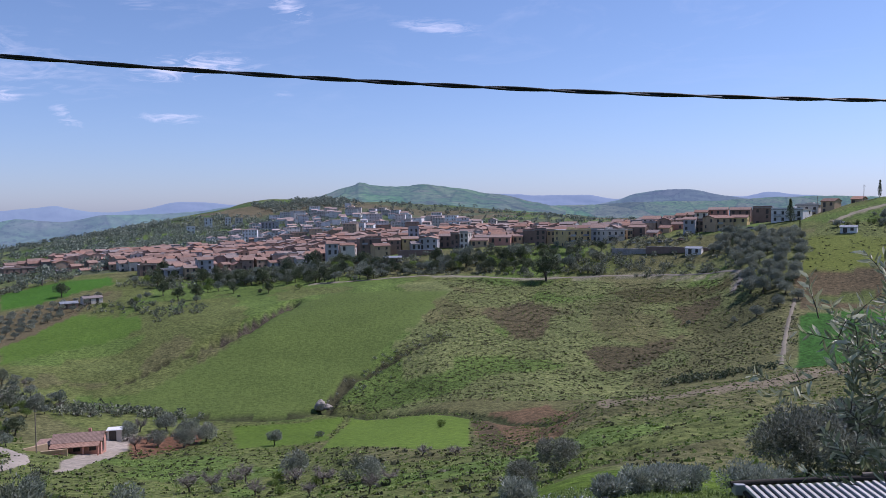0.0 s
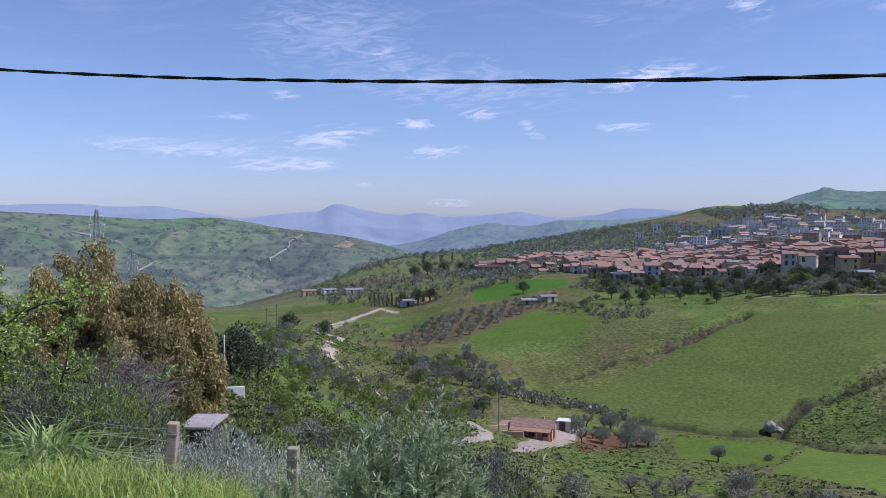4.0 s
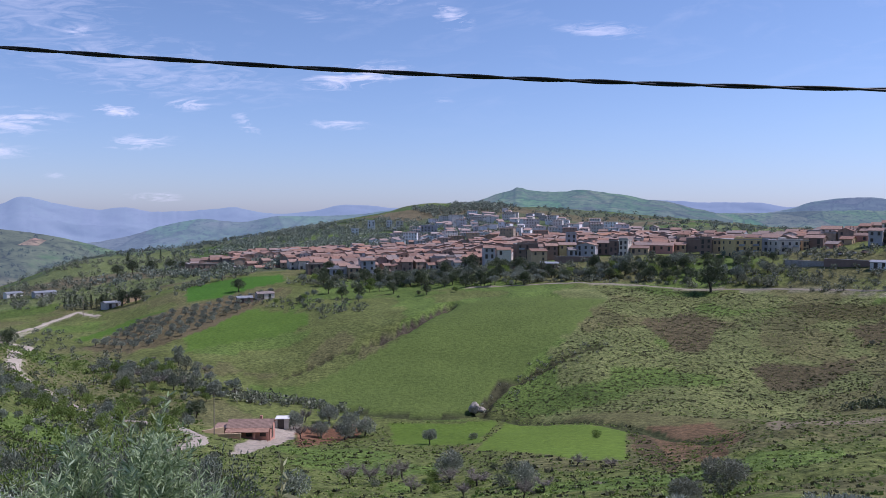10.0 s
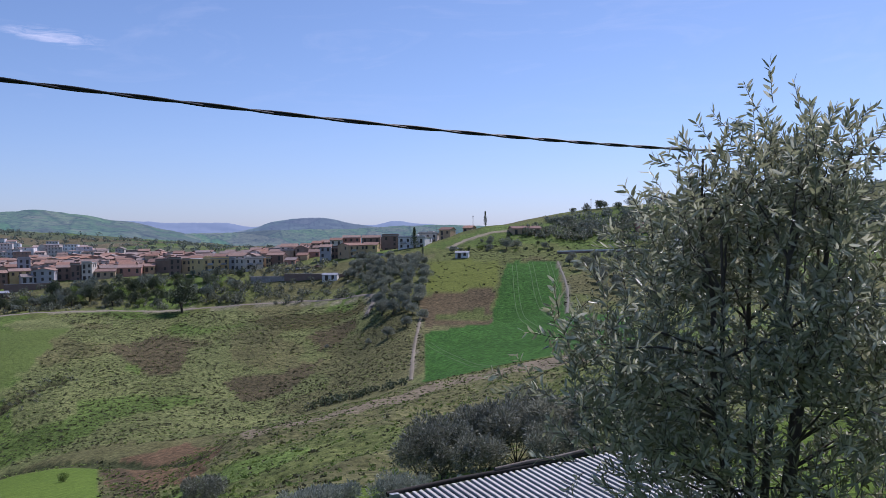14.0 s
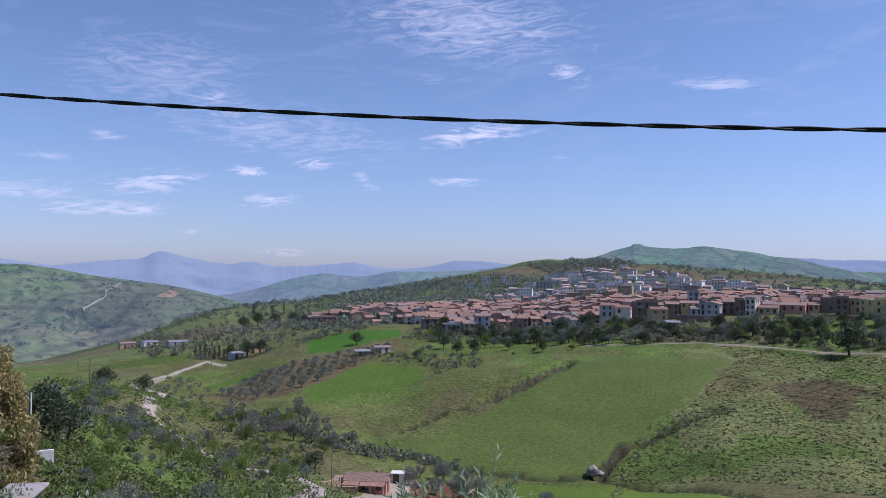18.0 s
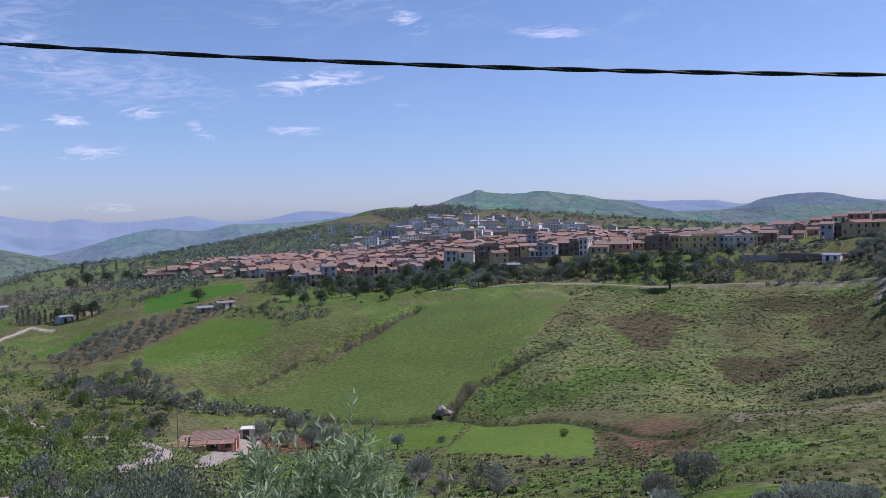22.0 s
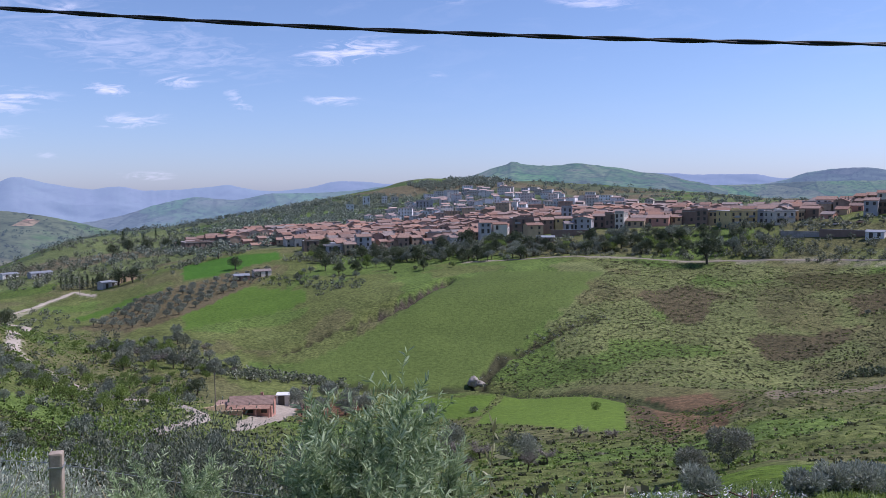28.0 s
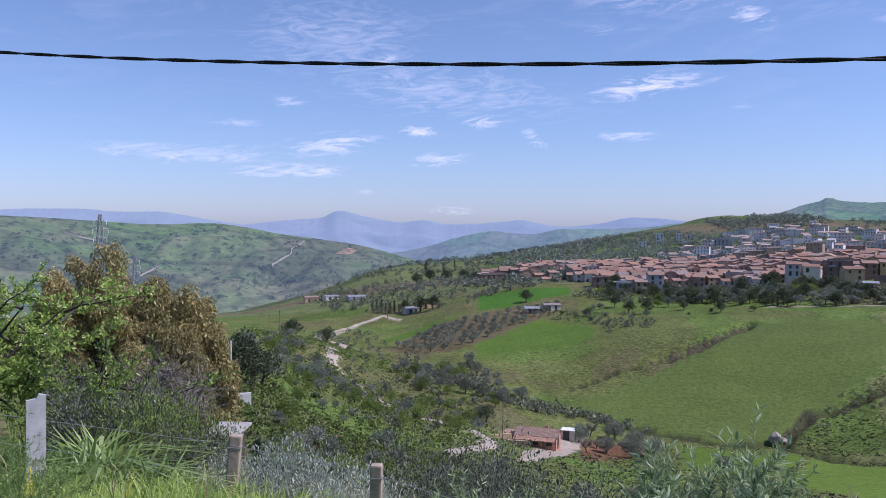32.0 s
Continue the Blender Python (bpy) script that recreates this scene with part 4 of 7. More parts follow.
HOUSES = [
    house(8.0, 9, 2, 1.7, True, 1, "two-storey plastered town house with a clay tile roof"),
    house(7.0, 9, 2, 1.6, True, 2, "narrow two-storey town house with a clay tile roof"),
    house(8.0, 9, 2, 1.7, False, 3, "plastered town house with its gable to the street"),
    house(6.0, 9, 2, 1.5, True, 4, "slim two-storey town house under clay tiles"),
    house(8.0, 9, 2, 0, True, 5, "flat-roofed two-storey concrete town house"),
    house(8.0, 8, 1, 1.5, True, 6, "low single-storey house with a clay tile roof"),
    house(10.0, 9, 2, 1.8, True, 7, "wide two-storey town house with a clay tile roof"),
    house(7.0, 8, 2, 0, True, 8, "small flat-roofed two-storey town house"),
    house(6.5, 9, 3, 1.4, False, 9, "tall narrow town house under clay tiles"),
]
for k, o in enumerate(HOUSES):
    x, y, z = spot(-20.2 + 2.1 * k, 462 + 5 * (k % 3))
    o.matrix_world = pose(x, y, z - 0.3, 0, 0, 30 - 2.1 * k)

def tint_plaster(name, c):
    return speckled(name, tuple(v * 0.8 for v in c), tuple(min(v * 1.12, 0.85) for v in c), 0.5, bump=0.15)


YELLOW, CREAM, TAN, BRICKY, GREYW, PINK = (tint_plaster("yellow_plaster", (0.66, 0.50, 0.24)), tint_plaster("cream_plaster", (0.66, 0.60, 0.52)), tint_plaster("tan_plaster", (0.52, 0.38, 0.24)),
                                           tint_plaster("brown_plaster", (0.27, 0.19, 0.15)), tint_plaster("grey_plaster", (0.44, 0.43, 0.44)), tint_plaster("pink_plaster", (0.56, 0.29, 0.22)))


BLOCKS = []


def block(bearing, d, w, deep, floors, mat, label, turn=0.0, sink=0.0, roof="flat"):
    """An apartment house with a parapet or tiled roof, balconies and rows of windows."""
    x, y, z = spot(bearing, d)
    BLOCKS.append((bearing, d, w))
    ob = thing("apartment_block", x, y, z - sink, -bearing + turn, label=label, category="building")
    h = floors * 3.0
    rng = np.random.default_rng(int(bearing * 10 + d))
    part("wall", house_walls(w, deep, h, 0 if roof == "flat" else 1.3, roof == "tiled"), mat, ob)
    if roof == "flat":
        part("roof", box(-w / 2 - 0.3, w / 2 + 0.3, -deep / 2 - 0.3, deep / 2 + 0.3, h, h + 0.3), CONCRETE, ob)
        part("parapet", box(-w / 2, w / 2, -deep / 2, -deep / 2 + 0.2, h + 0.3, h + 1.0), mat, ob)
        if w > 9:
            part("stair_tower", box(-1.4, 1.4, 0, 2.6, h, h + 1.5), mat, ob)
    else:
        part("roof", gable(w, deep, h, 1.3, along=roof == "tiled"), ROOF, ob, "clay tile roof")
    facade(ob, w, deep, floors, rng)
    for s in range(1, floors):
        for k in (-0.28, 0.24):
            if rng.random() < 0.8 and w > 9 and floors > 2:
                slab = part("balcony", box(w * k - 1.6, w * k + 1.6, -deep / 2 - 1.2, -deep / 2, s * 3.0 - 0.18, s * 3.0 + 0.05), CONCRETE, ob)
                part("balustrade", box(w * k - 1.6, w * k + 1.6, -deep / 2 - 1.2, -deep / 2 - 1.1, s * 3.0 + 0.05, s * 3.0 + 0.95), STEEL, slab)
    return ob


block(7.26, 435, 6.0, 7.0, 3, BRICKY, "dark terraced house below the ridge", -8, 0.6, "flat")
block(8.02, 436, 4.6, 7.0, 2, TAN, "small tan plastered house beside the yellow block", -8, -0.9, "flat")
block(9.48, 425, 15.6, 12.0, 3, YELLOW, "three-storey yellow apartment block with balconies", 34, 1.7, "flat")
block(10.97, 428, 5.0, 7.0, 3, GREYW, "blue-grey stair wing between two apartment blocks", -10, 3.1, "flat")
block(12.17, 422, 11.4, 9.1, 3, CREAM, "pale cream apartment block with grey side walls", 36, 2.8, "flat")
block(13.25, 428, 3.1, 7.0, 3, TAN, "narrow tan house against the cream block", 36, 4.2, "flat")
block(14.11, 432, 8.9, 7.1, 3, BRICKY, "brown plastered block with a low tiled roof", -16, 4.1, "tiled")
block(15.18, 424, 5.7, 7.0, 2, PINK, "low pink house with clay tiles", -20, 4.1, "tiled")
block(15.99, 432, 5.6, 7.0, 2, TAN, "tan house with a broad clay tile roof", -15, 3.5, "tiled")
block(16.81, 440, 6.0, 7.0, 3, PINK, "pinkish house with a broad clay tile roof", -10, 6.4, "tiled")
block(17.63, 415, 5.8, 7.0, 3, GREYW, "tall narrow grey house with clay tiles", -10, 2.2, "tiled")
block(18.30, 418, 4.1, 7.0, 3, BRICKY, "narrow brown house in a terrace", -10, 3.8, "flat")
block(19.44, 412, 11.3, 9.0, 3, TAN, "ochre house with a low tiled gable roof", 40, 3.1, "tiled")
block(20.88, 416, 7.6, 7.0, 2, YELLOW, "ochre yellow house with a tiled roof", -12, 1.7, "tiled")
block(18.35, 450, 6.6, 7.0, 2, CREAM, "pale house higher up the ridge", -5, -1.0, "tiled")
block(19.47, 455, 9.8, 7.9, 2, PINK, "reddish house higher up the ridge", -5, -1.3, "tiled")
block(20.89, 450, 10.1, 8.1, 2, BRICKY, "brown house with a clay roof on the ridge", -5, -1.0, "tiled")
block(22.30, 430, 9.0, 7.2, 3, BRICKY, "bare brown apartment house on the ridge", -5, 1.7, "flat")
block(24.06, 408, 14.5, 11.6, 3, WHITE, "white apartment block with shuttered windows on the ridge", -20, 4.4, "flat")
block(25.18, 428, 10.9, 8.7, 3, CREAM, "cream apartment block behind the white one", -20, 4.2, "flat")
block(26.42, 420, 6.4, 7.0, 3, TAN, "beige apartment block on the crest of the ridge", -25, 4.8, "tiled")
block(28.03, 430, 5.0, 7.0, 1, TAN, "small tan house among trees on the crest", -20, 1.6, "tiled")
block(-8.01, 447, 6.5, 7.0, 2, GREYW, "light blue-grey plastered house", 8, -4.6, "tiled")
block(-6.94, 450, 7.9, 7.0, 1, CREAM, "pale house with clay tiles", 10, -5.5, "tiled")
block(-5.33, 455, 12.3, 9.9, 3, BRICKY, "large dark brown plastered house with small windows", 12, -1.5, "flat")
block(-4.49, 440, 9.2, 7.4, 2, TAN, "ochre house with a clay tile roof", 20, -1.1, "tiled")
block(-3.52, 452, 6.9, 7.0, 2, BRICKY, "dark brown house among its neighbours", 10, -2.2, "tiled")
block(-2.37, 455, 9.8, 7.9, 2, YELLOW, "small ochre house with clay tiles", 10, -1.5, "tiled")
block(-1.94, 446, 5.5, 7.0, 1, GREYW, "grey house with a clay tile roof", 10, -1.6, "tiled")
block(-0.90, 448, 10.6, 8.5, 2, GREYW, "pale blue house with a wide orange clay gable roof", -12, -0.7, "gable")
block(0.29, 455, 6.8, 7.0, 2, BRICKY, "dark brown house in shade", -10, -0.6, "tiled")
block(1.09, 450, 4.9, 7.0, 3, BRICKY, "dark side of a tower house", -20, 1.3, "flat")
block(1.77, 446, 5.1, 7.0, 3, CREAM, "beige tower house beside a dark wall", -20, 0.6, "flat")
block(2.82, 446, 9.7, 7.8, 1, TAN, "low tan house with clay tiles", -10, -0.7, "tiled")
block(4.35, 450, 12.0, 9.6, 1, PINK, "long reddish house with clay tiles", -10, -1.7, "tiled")
block(5.60, 452, 5.2, 7.0, 1, TAN, "small tan house on the ridge", -10, -1.4, "tiled")
block(6.87, 455, 13.4, 10.7, 2, BRICKY, "dark terraced house on the ridge", -10, -0.6, "flat")
block(-2.08, 500, 6.2, 7.0, 2, GREYW, "grey tower house in the middle of town", 5, -4.8, "flat")
block(-5.56, 1000, 29.1, 12.0, 2, PINK, "long low reddish building on the hillside", 0, 8.7, "flat")
block(-8.51, 740, 25.1, 12.0, 1, WHITE, "long white hall with a blue-grey roof", 0, 0.8, "flat")
block(-8.21, 880, 13.8, 11.0, 2, CREAM, "pale apartment block in the upper town", 0, 6.6, "flat")
block(-6.44, 860, 12.5, 10.0, 3, TAN, "tan apartment block in the upper town", 0, 7.4, "flat")
block(-9.50, 900, 5.1, 7.0, 4, WHITE, "white tower beside the upper town", 0, 5.5, "flat")
block(-28.47, 540, 18.7, 12.0, 2, BRICKY, "long low dark shed with a pale roof", 14, 1.1, "flat")
block(-26.90, 545, 9.0, 7.2, 1, CREAM, "long low shed with a pale roof", 14, 3.3, "flat")
block(-25.85, 510, 7.5, 7.0, 3, BRICKY, "bare brick apartment house at the edge of town", 12, 7.7, "flat")
block(-25.06, 530, 7.1, 7.0, 2, PINK, "reddish house with a clay tile roof", 14, 4.5, "tiled")
block(-24.52, 505, 6.7, 7.0, 2, CREAM, "pale house with clay tiles at the edge of town", 14, 5.6, "tiled")
block(-23.61, 500, 8.1, 7.0, 2, GREYW, "grey house with a long tiled roof", 14, 5.5, "tiled")
block(-23.35, 545, 6.7, 7.0, 2, CREAM, "cream house behind the tiled ones", 14, 4.3, "flat")
block(-16.90, 440, 8.1, 7.0, 2, GREYW, "blue-grey end house above the trees", 12, -3.4, "tiled")
block(-17.91, 436, 6.4, 7.0, 2, TAN, "ochre house with a clay tile roof above the trees", 12, 0.3, "tiled")
block(-19.07, 438, 9.5, 7.6, 2, GREYW, "long grey flat-roofed house above the trees", 12, 1.3, "flat")
block(-20.70, 452, 8.4, 7.0, 2, BRICKY, "dark brown house at the foot of the town", 12, 0.2, "flat")
block(-16.60, 900, 8.3, 7.0, 2, WHITE, "white house on the green hillside", 0, -6.2, "flat")
block(-15.29, 920, 6.5, 7.0, 3, WHITE, "white house among the trees of the hillside", 0, -0.5, "flat")
block(-14.53, 900, 8.1, 7.0, 3, CREAM, "cream house on the green hillside", 0, -0.4, "flat")
block(-17.78, 850, 8.4, 7.0, 2, WHITE, "white farmhouse on the wooded hillside", 0, -1.1, "flat")
block(-12.39, 790, 16.7, 12.0, 3, GREYW, "blue-grey apartment block in the upper town", 0, -0.8, "flat")
block(-14.89, 840, 3.4, 7.0, 2, WHITE, "small white house on the hillside", 0, 0.5, "flat")

block(32.05, 405, 15, 9, 1, TAN, "rough brown farmhouse with a tiled roof on the ridge", 15, 1.2, "tiled")

# the edges of the built-up ground by bearing: near edge, far edge
TOWN_BEARING = (-29.0, -26.0, -22.0, -18.0, -12.0, -6.0, 0.0, 5.0, 9.0, 12.0, 16.0, 20.0, 25.0)
TOWN_NEAR = (552, 520, 482, 446, 446, 448, 448, 452, 452, 440, 442, 436, 446)
TOWN_FAR = (585, 600, 620, 660, 930, 1040, 900, 640, 560, 510, 485, 470, 455)
rng = np.random.default_rng(12)
far_walls, far_roofs, far_windows, mid_walls, mid_roofs = [], [], [], [], []
placed = 0
d = 436.0
row = 0
while d < 1045:
    b = -29.5 + (row % 2) * 0.6
    while b < 25.5:
        near, deep = np.interp(b, TOWN_BEARING, TOWN_NEAR), np.interp(b, TOWN_BEARING, TOWN_FAR)
        lot = (5.6 + 2.8 * rng.random()) if d < 640 else 9.5 + 7 * rng.random()
        rr = d + rng.normal() * 2.6
        clear = all(abs(b - q[0]) * rr / 57.3 > q[2] / 2 + 3.2 or rr > q[1] + 10 or rr < q[1] - 28 for q in BLOCKS)
        if near <= d <= deep and clear and rng.random() < (0.93 if d < 620 else 0.6 if d < 800 else 0.36):
            x, y, z = spot(b, rr)
            turn = -b + rng.normal() * 7 + (14 if b < -8 else -8 if b < 6 else -16) + (90 if rng.random() < 0.12 else 0)
            if placed < 270:
                k = HOUSES[rng.choice(len(HOUSES), p=(0.22, 0.16, 0.12, 0.14, 0.06, 0.07, 0.14, 0.05, 0.04))]
                copy_thing(k, pose(x, y, z - 1.7 + rng.random() * 1.7, 0, 0, turn) @ Matrix.Scale(0.76 + 0.18 * rng.random(), 4))
                placed += 1
            else:
                tower = d > 640 and rng.random() < 0.2
                w, dd, fl = rng.uniform(5.5, 9), rng.uniform(7, 9), int(rng.choice([1, 2, 2, 2]))
                if tower:
                    w, fl = rng.uniform(9, 15), int(rng.choice([2, 3, 3, 4]))
                m = pose(x, y, z - 1.6 + rng.random() * 1.8, 0, 0, turn)
                tall = fl * 2.9
                along = rng.random() < 0.6
                rise = 0 if tower or rng.random() < 0.22 else rng.uniform(0.9, 1.6)
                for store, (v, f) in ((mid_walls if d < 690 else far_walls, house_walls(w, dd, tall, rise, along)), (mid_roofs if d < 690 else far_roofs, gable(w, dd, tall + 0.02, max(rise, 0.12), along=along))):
                    store.append((np.array([m @ Vector(p) for p in v]), f))
                for q in range(fl):
                    for wx in np.arange(-w / 2 + 1.2, w / 2 - 0.6, 2.6):
                        if rng.random() < 0.8:
                            v = [(wx + i, -dd / 2 - j, q * 2.9 + 0.9 + k) for k in (0, 1.4) for j in (0, 0.06) for i in (-0.5, 0.5)]
                            far_windows.append((np.array([m @ Vector(p) for p in v]), [(0, 1, 5, 4), (2, 3, 7, 6), (0, 2, 6, 4), (1, 3, 7, 5), (4, 5, 7, 6), (0, 1, 3, 2)]))
        b += math.degrees(lot / d)
    d += 8.4 + 2.2 * rng.random() if d < 600 else 14
    row += 1


def welded(name, pieces, mat, label):
    """Far buildings in one mesh."""
    vs, fs, n = [], [], 0
    for v, f in pieces:
        vs.append(v)
        fs += [tuple(i + n for i in face) for face in f]
        n += len(v)
    ob = new(name, mesh_of(name, np.concatenate(vs), fs, mat))
    return tagged(ob, label, "town", kind="stuff")


# upper town: whiter plaster, lightened further by haze put into the colour
HAZED_PLASTER = Mat("hazed_plaster", 0.9)
HAZED_PLASTER.colour(HAZED_PLASTER.mix(HAZED_PLASTER.ramp(HAZED_PLASTER.island(), (0.0, (0.52, 0.46, 0.42)), (0.18, (0.68, 0.62, 0.55)), (0.36, (0.58, 0.58, 0.61)), (0.54, (0.82, 0.80, 0.79)), (0.7, (0.60, 0.51, 0.46)), (0.85, (0.84, 0.84, 0.84)), (1.0, (0.66, 0.68, 0.73))), HAZED_PLASTER.ramp(HAZED_PLASTER.noise(0.4, 5, 0.65), (0.3, (0.7, 0.7, 0.7)), (0.7, (1.1, 1.1, 1.1))), 1.0, "MULTIPLY"))
HAZED_PLASTER = HAZED_PLASTER.m
# roofs beyond 690 m, paled and greyed with painted haze
HAZED_ROOF = Mat("far_roofs", 0.9)
HAZED_ROOF.colour(HAZED_ROOF.mix(HAZED_ROOF.ramp(HAZED_ROOF.island(), (0.0, (0.30, 0.23, 0.21)), (0.3, (0.43, 0.285, 0.23)), (0.5, (0.34, 0.275, 0.255)), (0.75, (0.46, 0.33, 0.275)), (1.0, (0.40, 0.395, 0.41))), HAZED_ROOF.ramp(HAZED_ROOF.noise(0.6, 5, 0.65), (0.3, (0.65, 0.65, 0.65)), (0.7, (1.15, 1.15, 1.15))), 1.0, "MULTIPLY"))
HAZED_ROOF = HAZED_ROOF.m
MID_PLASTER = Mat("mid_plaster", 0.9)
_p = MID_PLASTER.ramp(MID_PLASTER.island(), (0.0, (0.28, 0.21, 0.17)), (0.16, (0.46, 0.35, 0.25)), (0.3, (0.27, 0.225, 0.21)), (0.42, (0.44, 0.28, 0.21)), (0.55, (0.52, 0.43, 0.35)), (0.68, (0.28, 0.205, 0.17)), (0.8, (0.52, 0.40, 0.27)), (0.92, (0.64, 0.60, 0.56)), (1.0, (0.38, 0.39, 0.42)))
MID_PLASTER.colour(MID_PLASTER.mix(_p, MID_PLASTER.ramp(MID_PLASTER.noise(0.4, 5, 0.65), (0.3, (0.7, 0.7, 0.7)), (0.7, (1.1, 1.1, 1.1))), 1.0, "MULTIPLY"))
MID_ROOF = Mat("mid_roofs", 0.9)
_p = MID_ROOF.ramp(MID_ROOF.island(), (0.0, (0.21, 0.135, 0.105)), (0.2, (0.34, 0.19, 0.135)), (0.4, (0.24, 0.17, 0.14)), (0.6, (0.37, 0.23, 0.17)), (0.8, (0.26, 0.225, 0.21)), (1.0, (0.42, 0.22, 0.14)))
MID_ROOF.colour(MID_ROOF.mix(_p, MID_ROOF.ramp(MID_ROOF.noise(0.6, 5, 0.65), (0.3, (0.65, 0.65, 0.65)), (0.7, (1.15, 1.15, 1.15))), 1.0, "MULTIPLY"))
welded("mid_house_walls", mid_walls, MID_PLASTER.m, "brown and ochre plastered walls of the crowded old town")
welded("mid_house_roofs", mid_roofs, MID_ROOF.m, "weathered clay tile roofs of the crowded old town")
welded("far_house_walls", far_walls, HAZED_PLASTER, "plastered walls of the crowded upper town")
welded("far_house_roofs", far_roofs, HAZED_ROOF, "weathered clay and concrete roofs of the upper town")
welded("far_house_windows", far_windows, speckled("far_shutters", (0.13, 0.115, 0.10), (0.26, 0.23, 0.21), 3), "dark windows of the crowded upper town")



# ---- trees and shrubs ----
def limbs(rng, trunk_h, lean, reach, n, r0, rise=1.0):
    """A crooked tapering trunk with limbs; returns (verts, quads) and the limb ends."""
    bend = rng.normal(size=2) * lean
    t = np.linspace(0, 1, 5)
    stem = np.stack([bend[0] * t**2, bend[1] * t**2, trunk_h * t], -1)
    pieces, ends = [tube(stem, r0 * (1.25 - 0.55 * t), 7)], []
    for k in range(n):
        a = 2 * math.pi * (k + rng.random() * 0.7) / n
        s = rng.uniform(0.55, 1.0)
        start = np.array([bend[0] * s * s, bend[1] * s * s, trunk_h * s])
        far = reach * rng.uniform(0.7, 1.15)
        end = start + (math.cos(a) * far, math.sin(a) * far, rise * rng.uniform(0.6, 1.2))
        mid = (start + end) / 2 + rng.normal(size=3) * far * 0.1 + (0, 0, far * 0.08)
        u = np.linspace(0, 1, 5)[:, None]
        line = (1 - u) ** 2 * start + 2 * u * (1 - u) * mid + u**2 * end
        pieces.append(tube(line, r0 * 0.55 * (1 - 0.8 * u[:, 0]), 5))
        ends.append(end)
    return joined(pieces), np.array(ends)


def tree(name, seed, label, trunk_h=1.3, reach=1.3, n_limbs=5, r0=0.16, lobe=0.85, flat=0.85, n=700, leaf=(0.42, 0.2), mat=None, rise=1.1, extra=3, group="", category="tree"):
    rng = np.random.default_rng(seed)
    ob = thing(name, label=label, category=category, group=group)
    wood, ends = limbs(rng, trunk_h, 0.2 * trunk_h, reach, n_limbs, r0, rise)
    part("trunk", wood, BARK, ob)
    lobes = [(*e, lobe * rng.uniform(0.75, 1.2), flat) for e in ends]
    top = trunk_h + rise
    for k in range(extra):
        lobes.append((*(rng.normal(size=2) * reach * 0.35), top + lobe * rng.uniform(0.0, 0.7), lobe * rng.uniform(0.7, 1.1), flat))
    pts, way = clumps(rng, n, lobes)
    part("crown", leaves(pts, rng, leaf[0], leaf[1], 0.2, ways=way), mat or OLIVE_LEAF, ob)
    return ob


def shrub(name, seed, label, r=0.9, n=800, leaf=(0.2, 0.09), mat=None, stems=6, group="", up=0.4, tall=1.0, category="shrub", stem_mat=None):
    rng = np.random.default_rng(seed)
    ob = thing(name, label=label, category=category, group=group)
    pieces, lobes = [], []
    for k in range(stems):
        a, far = 2 * math.pi * k / stems + rng.random(), r * rng.uniform(0.3, 0.8)
        end = np.array([math.cos(a) * far, math.sin(a) * far, r * tall * rng.uniform(0.6, 1.2)])
        u = np.linspace(0, 1, 4)[:, None]
        pieces.append(tube(u * end + (0, 0, -0.15) + rng.normal(size=(4, 3)) * 0.03 * r, r * 0.045 * (1 - 0.75 * u[:, 0]), 4))
        lobes.append((*end, r * rng.uniform(0.35, 0.6), tall))
    lobes.append((0, 0, r * 0.45, r * 0.6, 0.7))
    part("stems", joined(pieces), stem_mat or BARK, ob)
    pts, way = clumps(rng, n, lobes)
    pts[:, 2] = np.maximum(pts[:, 2], 0.02)
    part("foliage", leaves(pts, rng, leaf[0], leaf[1], up, ways=way), mat or GREEN_LEAF, ob)
    return ob


def conifer(name, seed, label, h=7.0, r=0.9, n=900, mat=None, bottom=0.08, power=0.7, category="tree", leaf=(0.4, 0.16)):
    rng = np.random.default_rng(seed)
    ob = thing(name, label=label, category=category)
    t = np.linspace(0, 1, 6)
    part("trunk", tube(np.stack([0 * t, 0 * t, h * 0.95 * t], -1), 0.16 * (1.1 - t), 6), BARK, ob)
    u = rng.random(n) ** 0.8
    rad = r * (np.sin(math.pi * (0.12 + 0.86 * u) ** power)).clip(0.06, 1) * np.sqrt(rng.random(n))
    a = rng.random(n) * 2 * math.pi
    pts = np.stack([rad * np.cos(a), rad * np.sin(a), h * (bottom + (1 - bottom) * u)], -1)
    part("crown", leaves(pts, rng, leaf[0], leaf[1], 0.9), mat or DARK_LEAF, ob)
    return ob


def bare_tree(name, seed, label, h=3.0, r0=0.1, mat=None, twigs=160, category="tree", spread=1.0):
    """A leafless crown of forking branches and twigs."""
    rng = np.random.default_rng(seed)
    ob = thing(name, label=label, category=category)
    wood, ends = limbs(rng, h * 0.35, 0.25, h * 0.3 * spread, 6, r0, h * 0.35)
    part("trunk", wood, mat or BARK, ob)
    pieces = []
    for k in range(twigs):
        e = ends[rng.integers(len(ends))]
        s = e * rng.uniform(0.6, 1.05)
        w = rng.normal(size=3) * (1, 1, 0.6) + (0, 0, 0.6)
        u = np.linspace(0, 1, 4)[:, None]
        line = s + u * w * h * 0.16 + rng.normal(size=(4, 3)) * 0.02 * h * u
        pieces.append(tube(line, r0 * 0.16 * (1.05 - u[:, 0]), 3))
    part("branchwork", joined(pieces), DRY_TWIG, ob)
    return ob


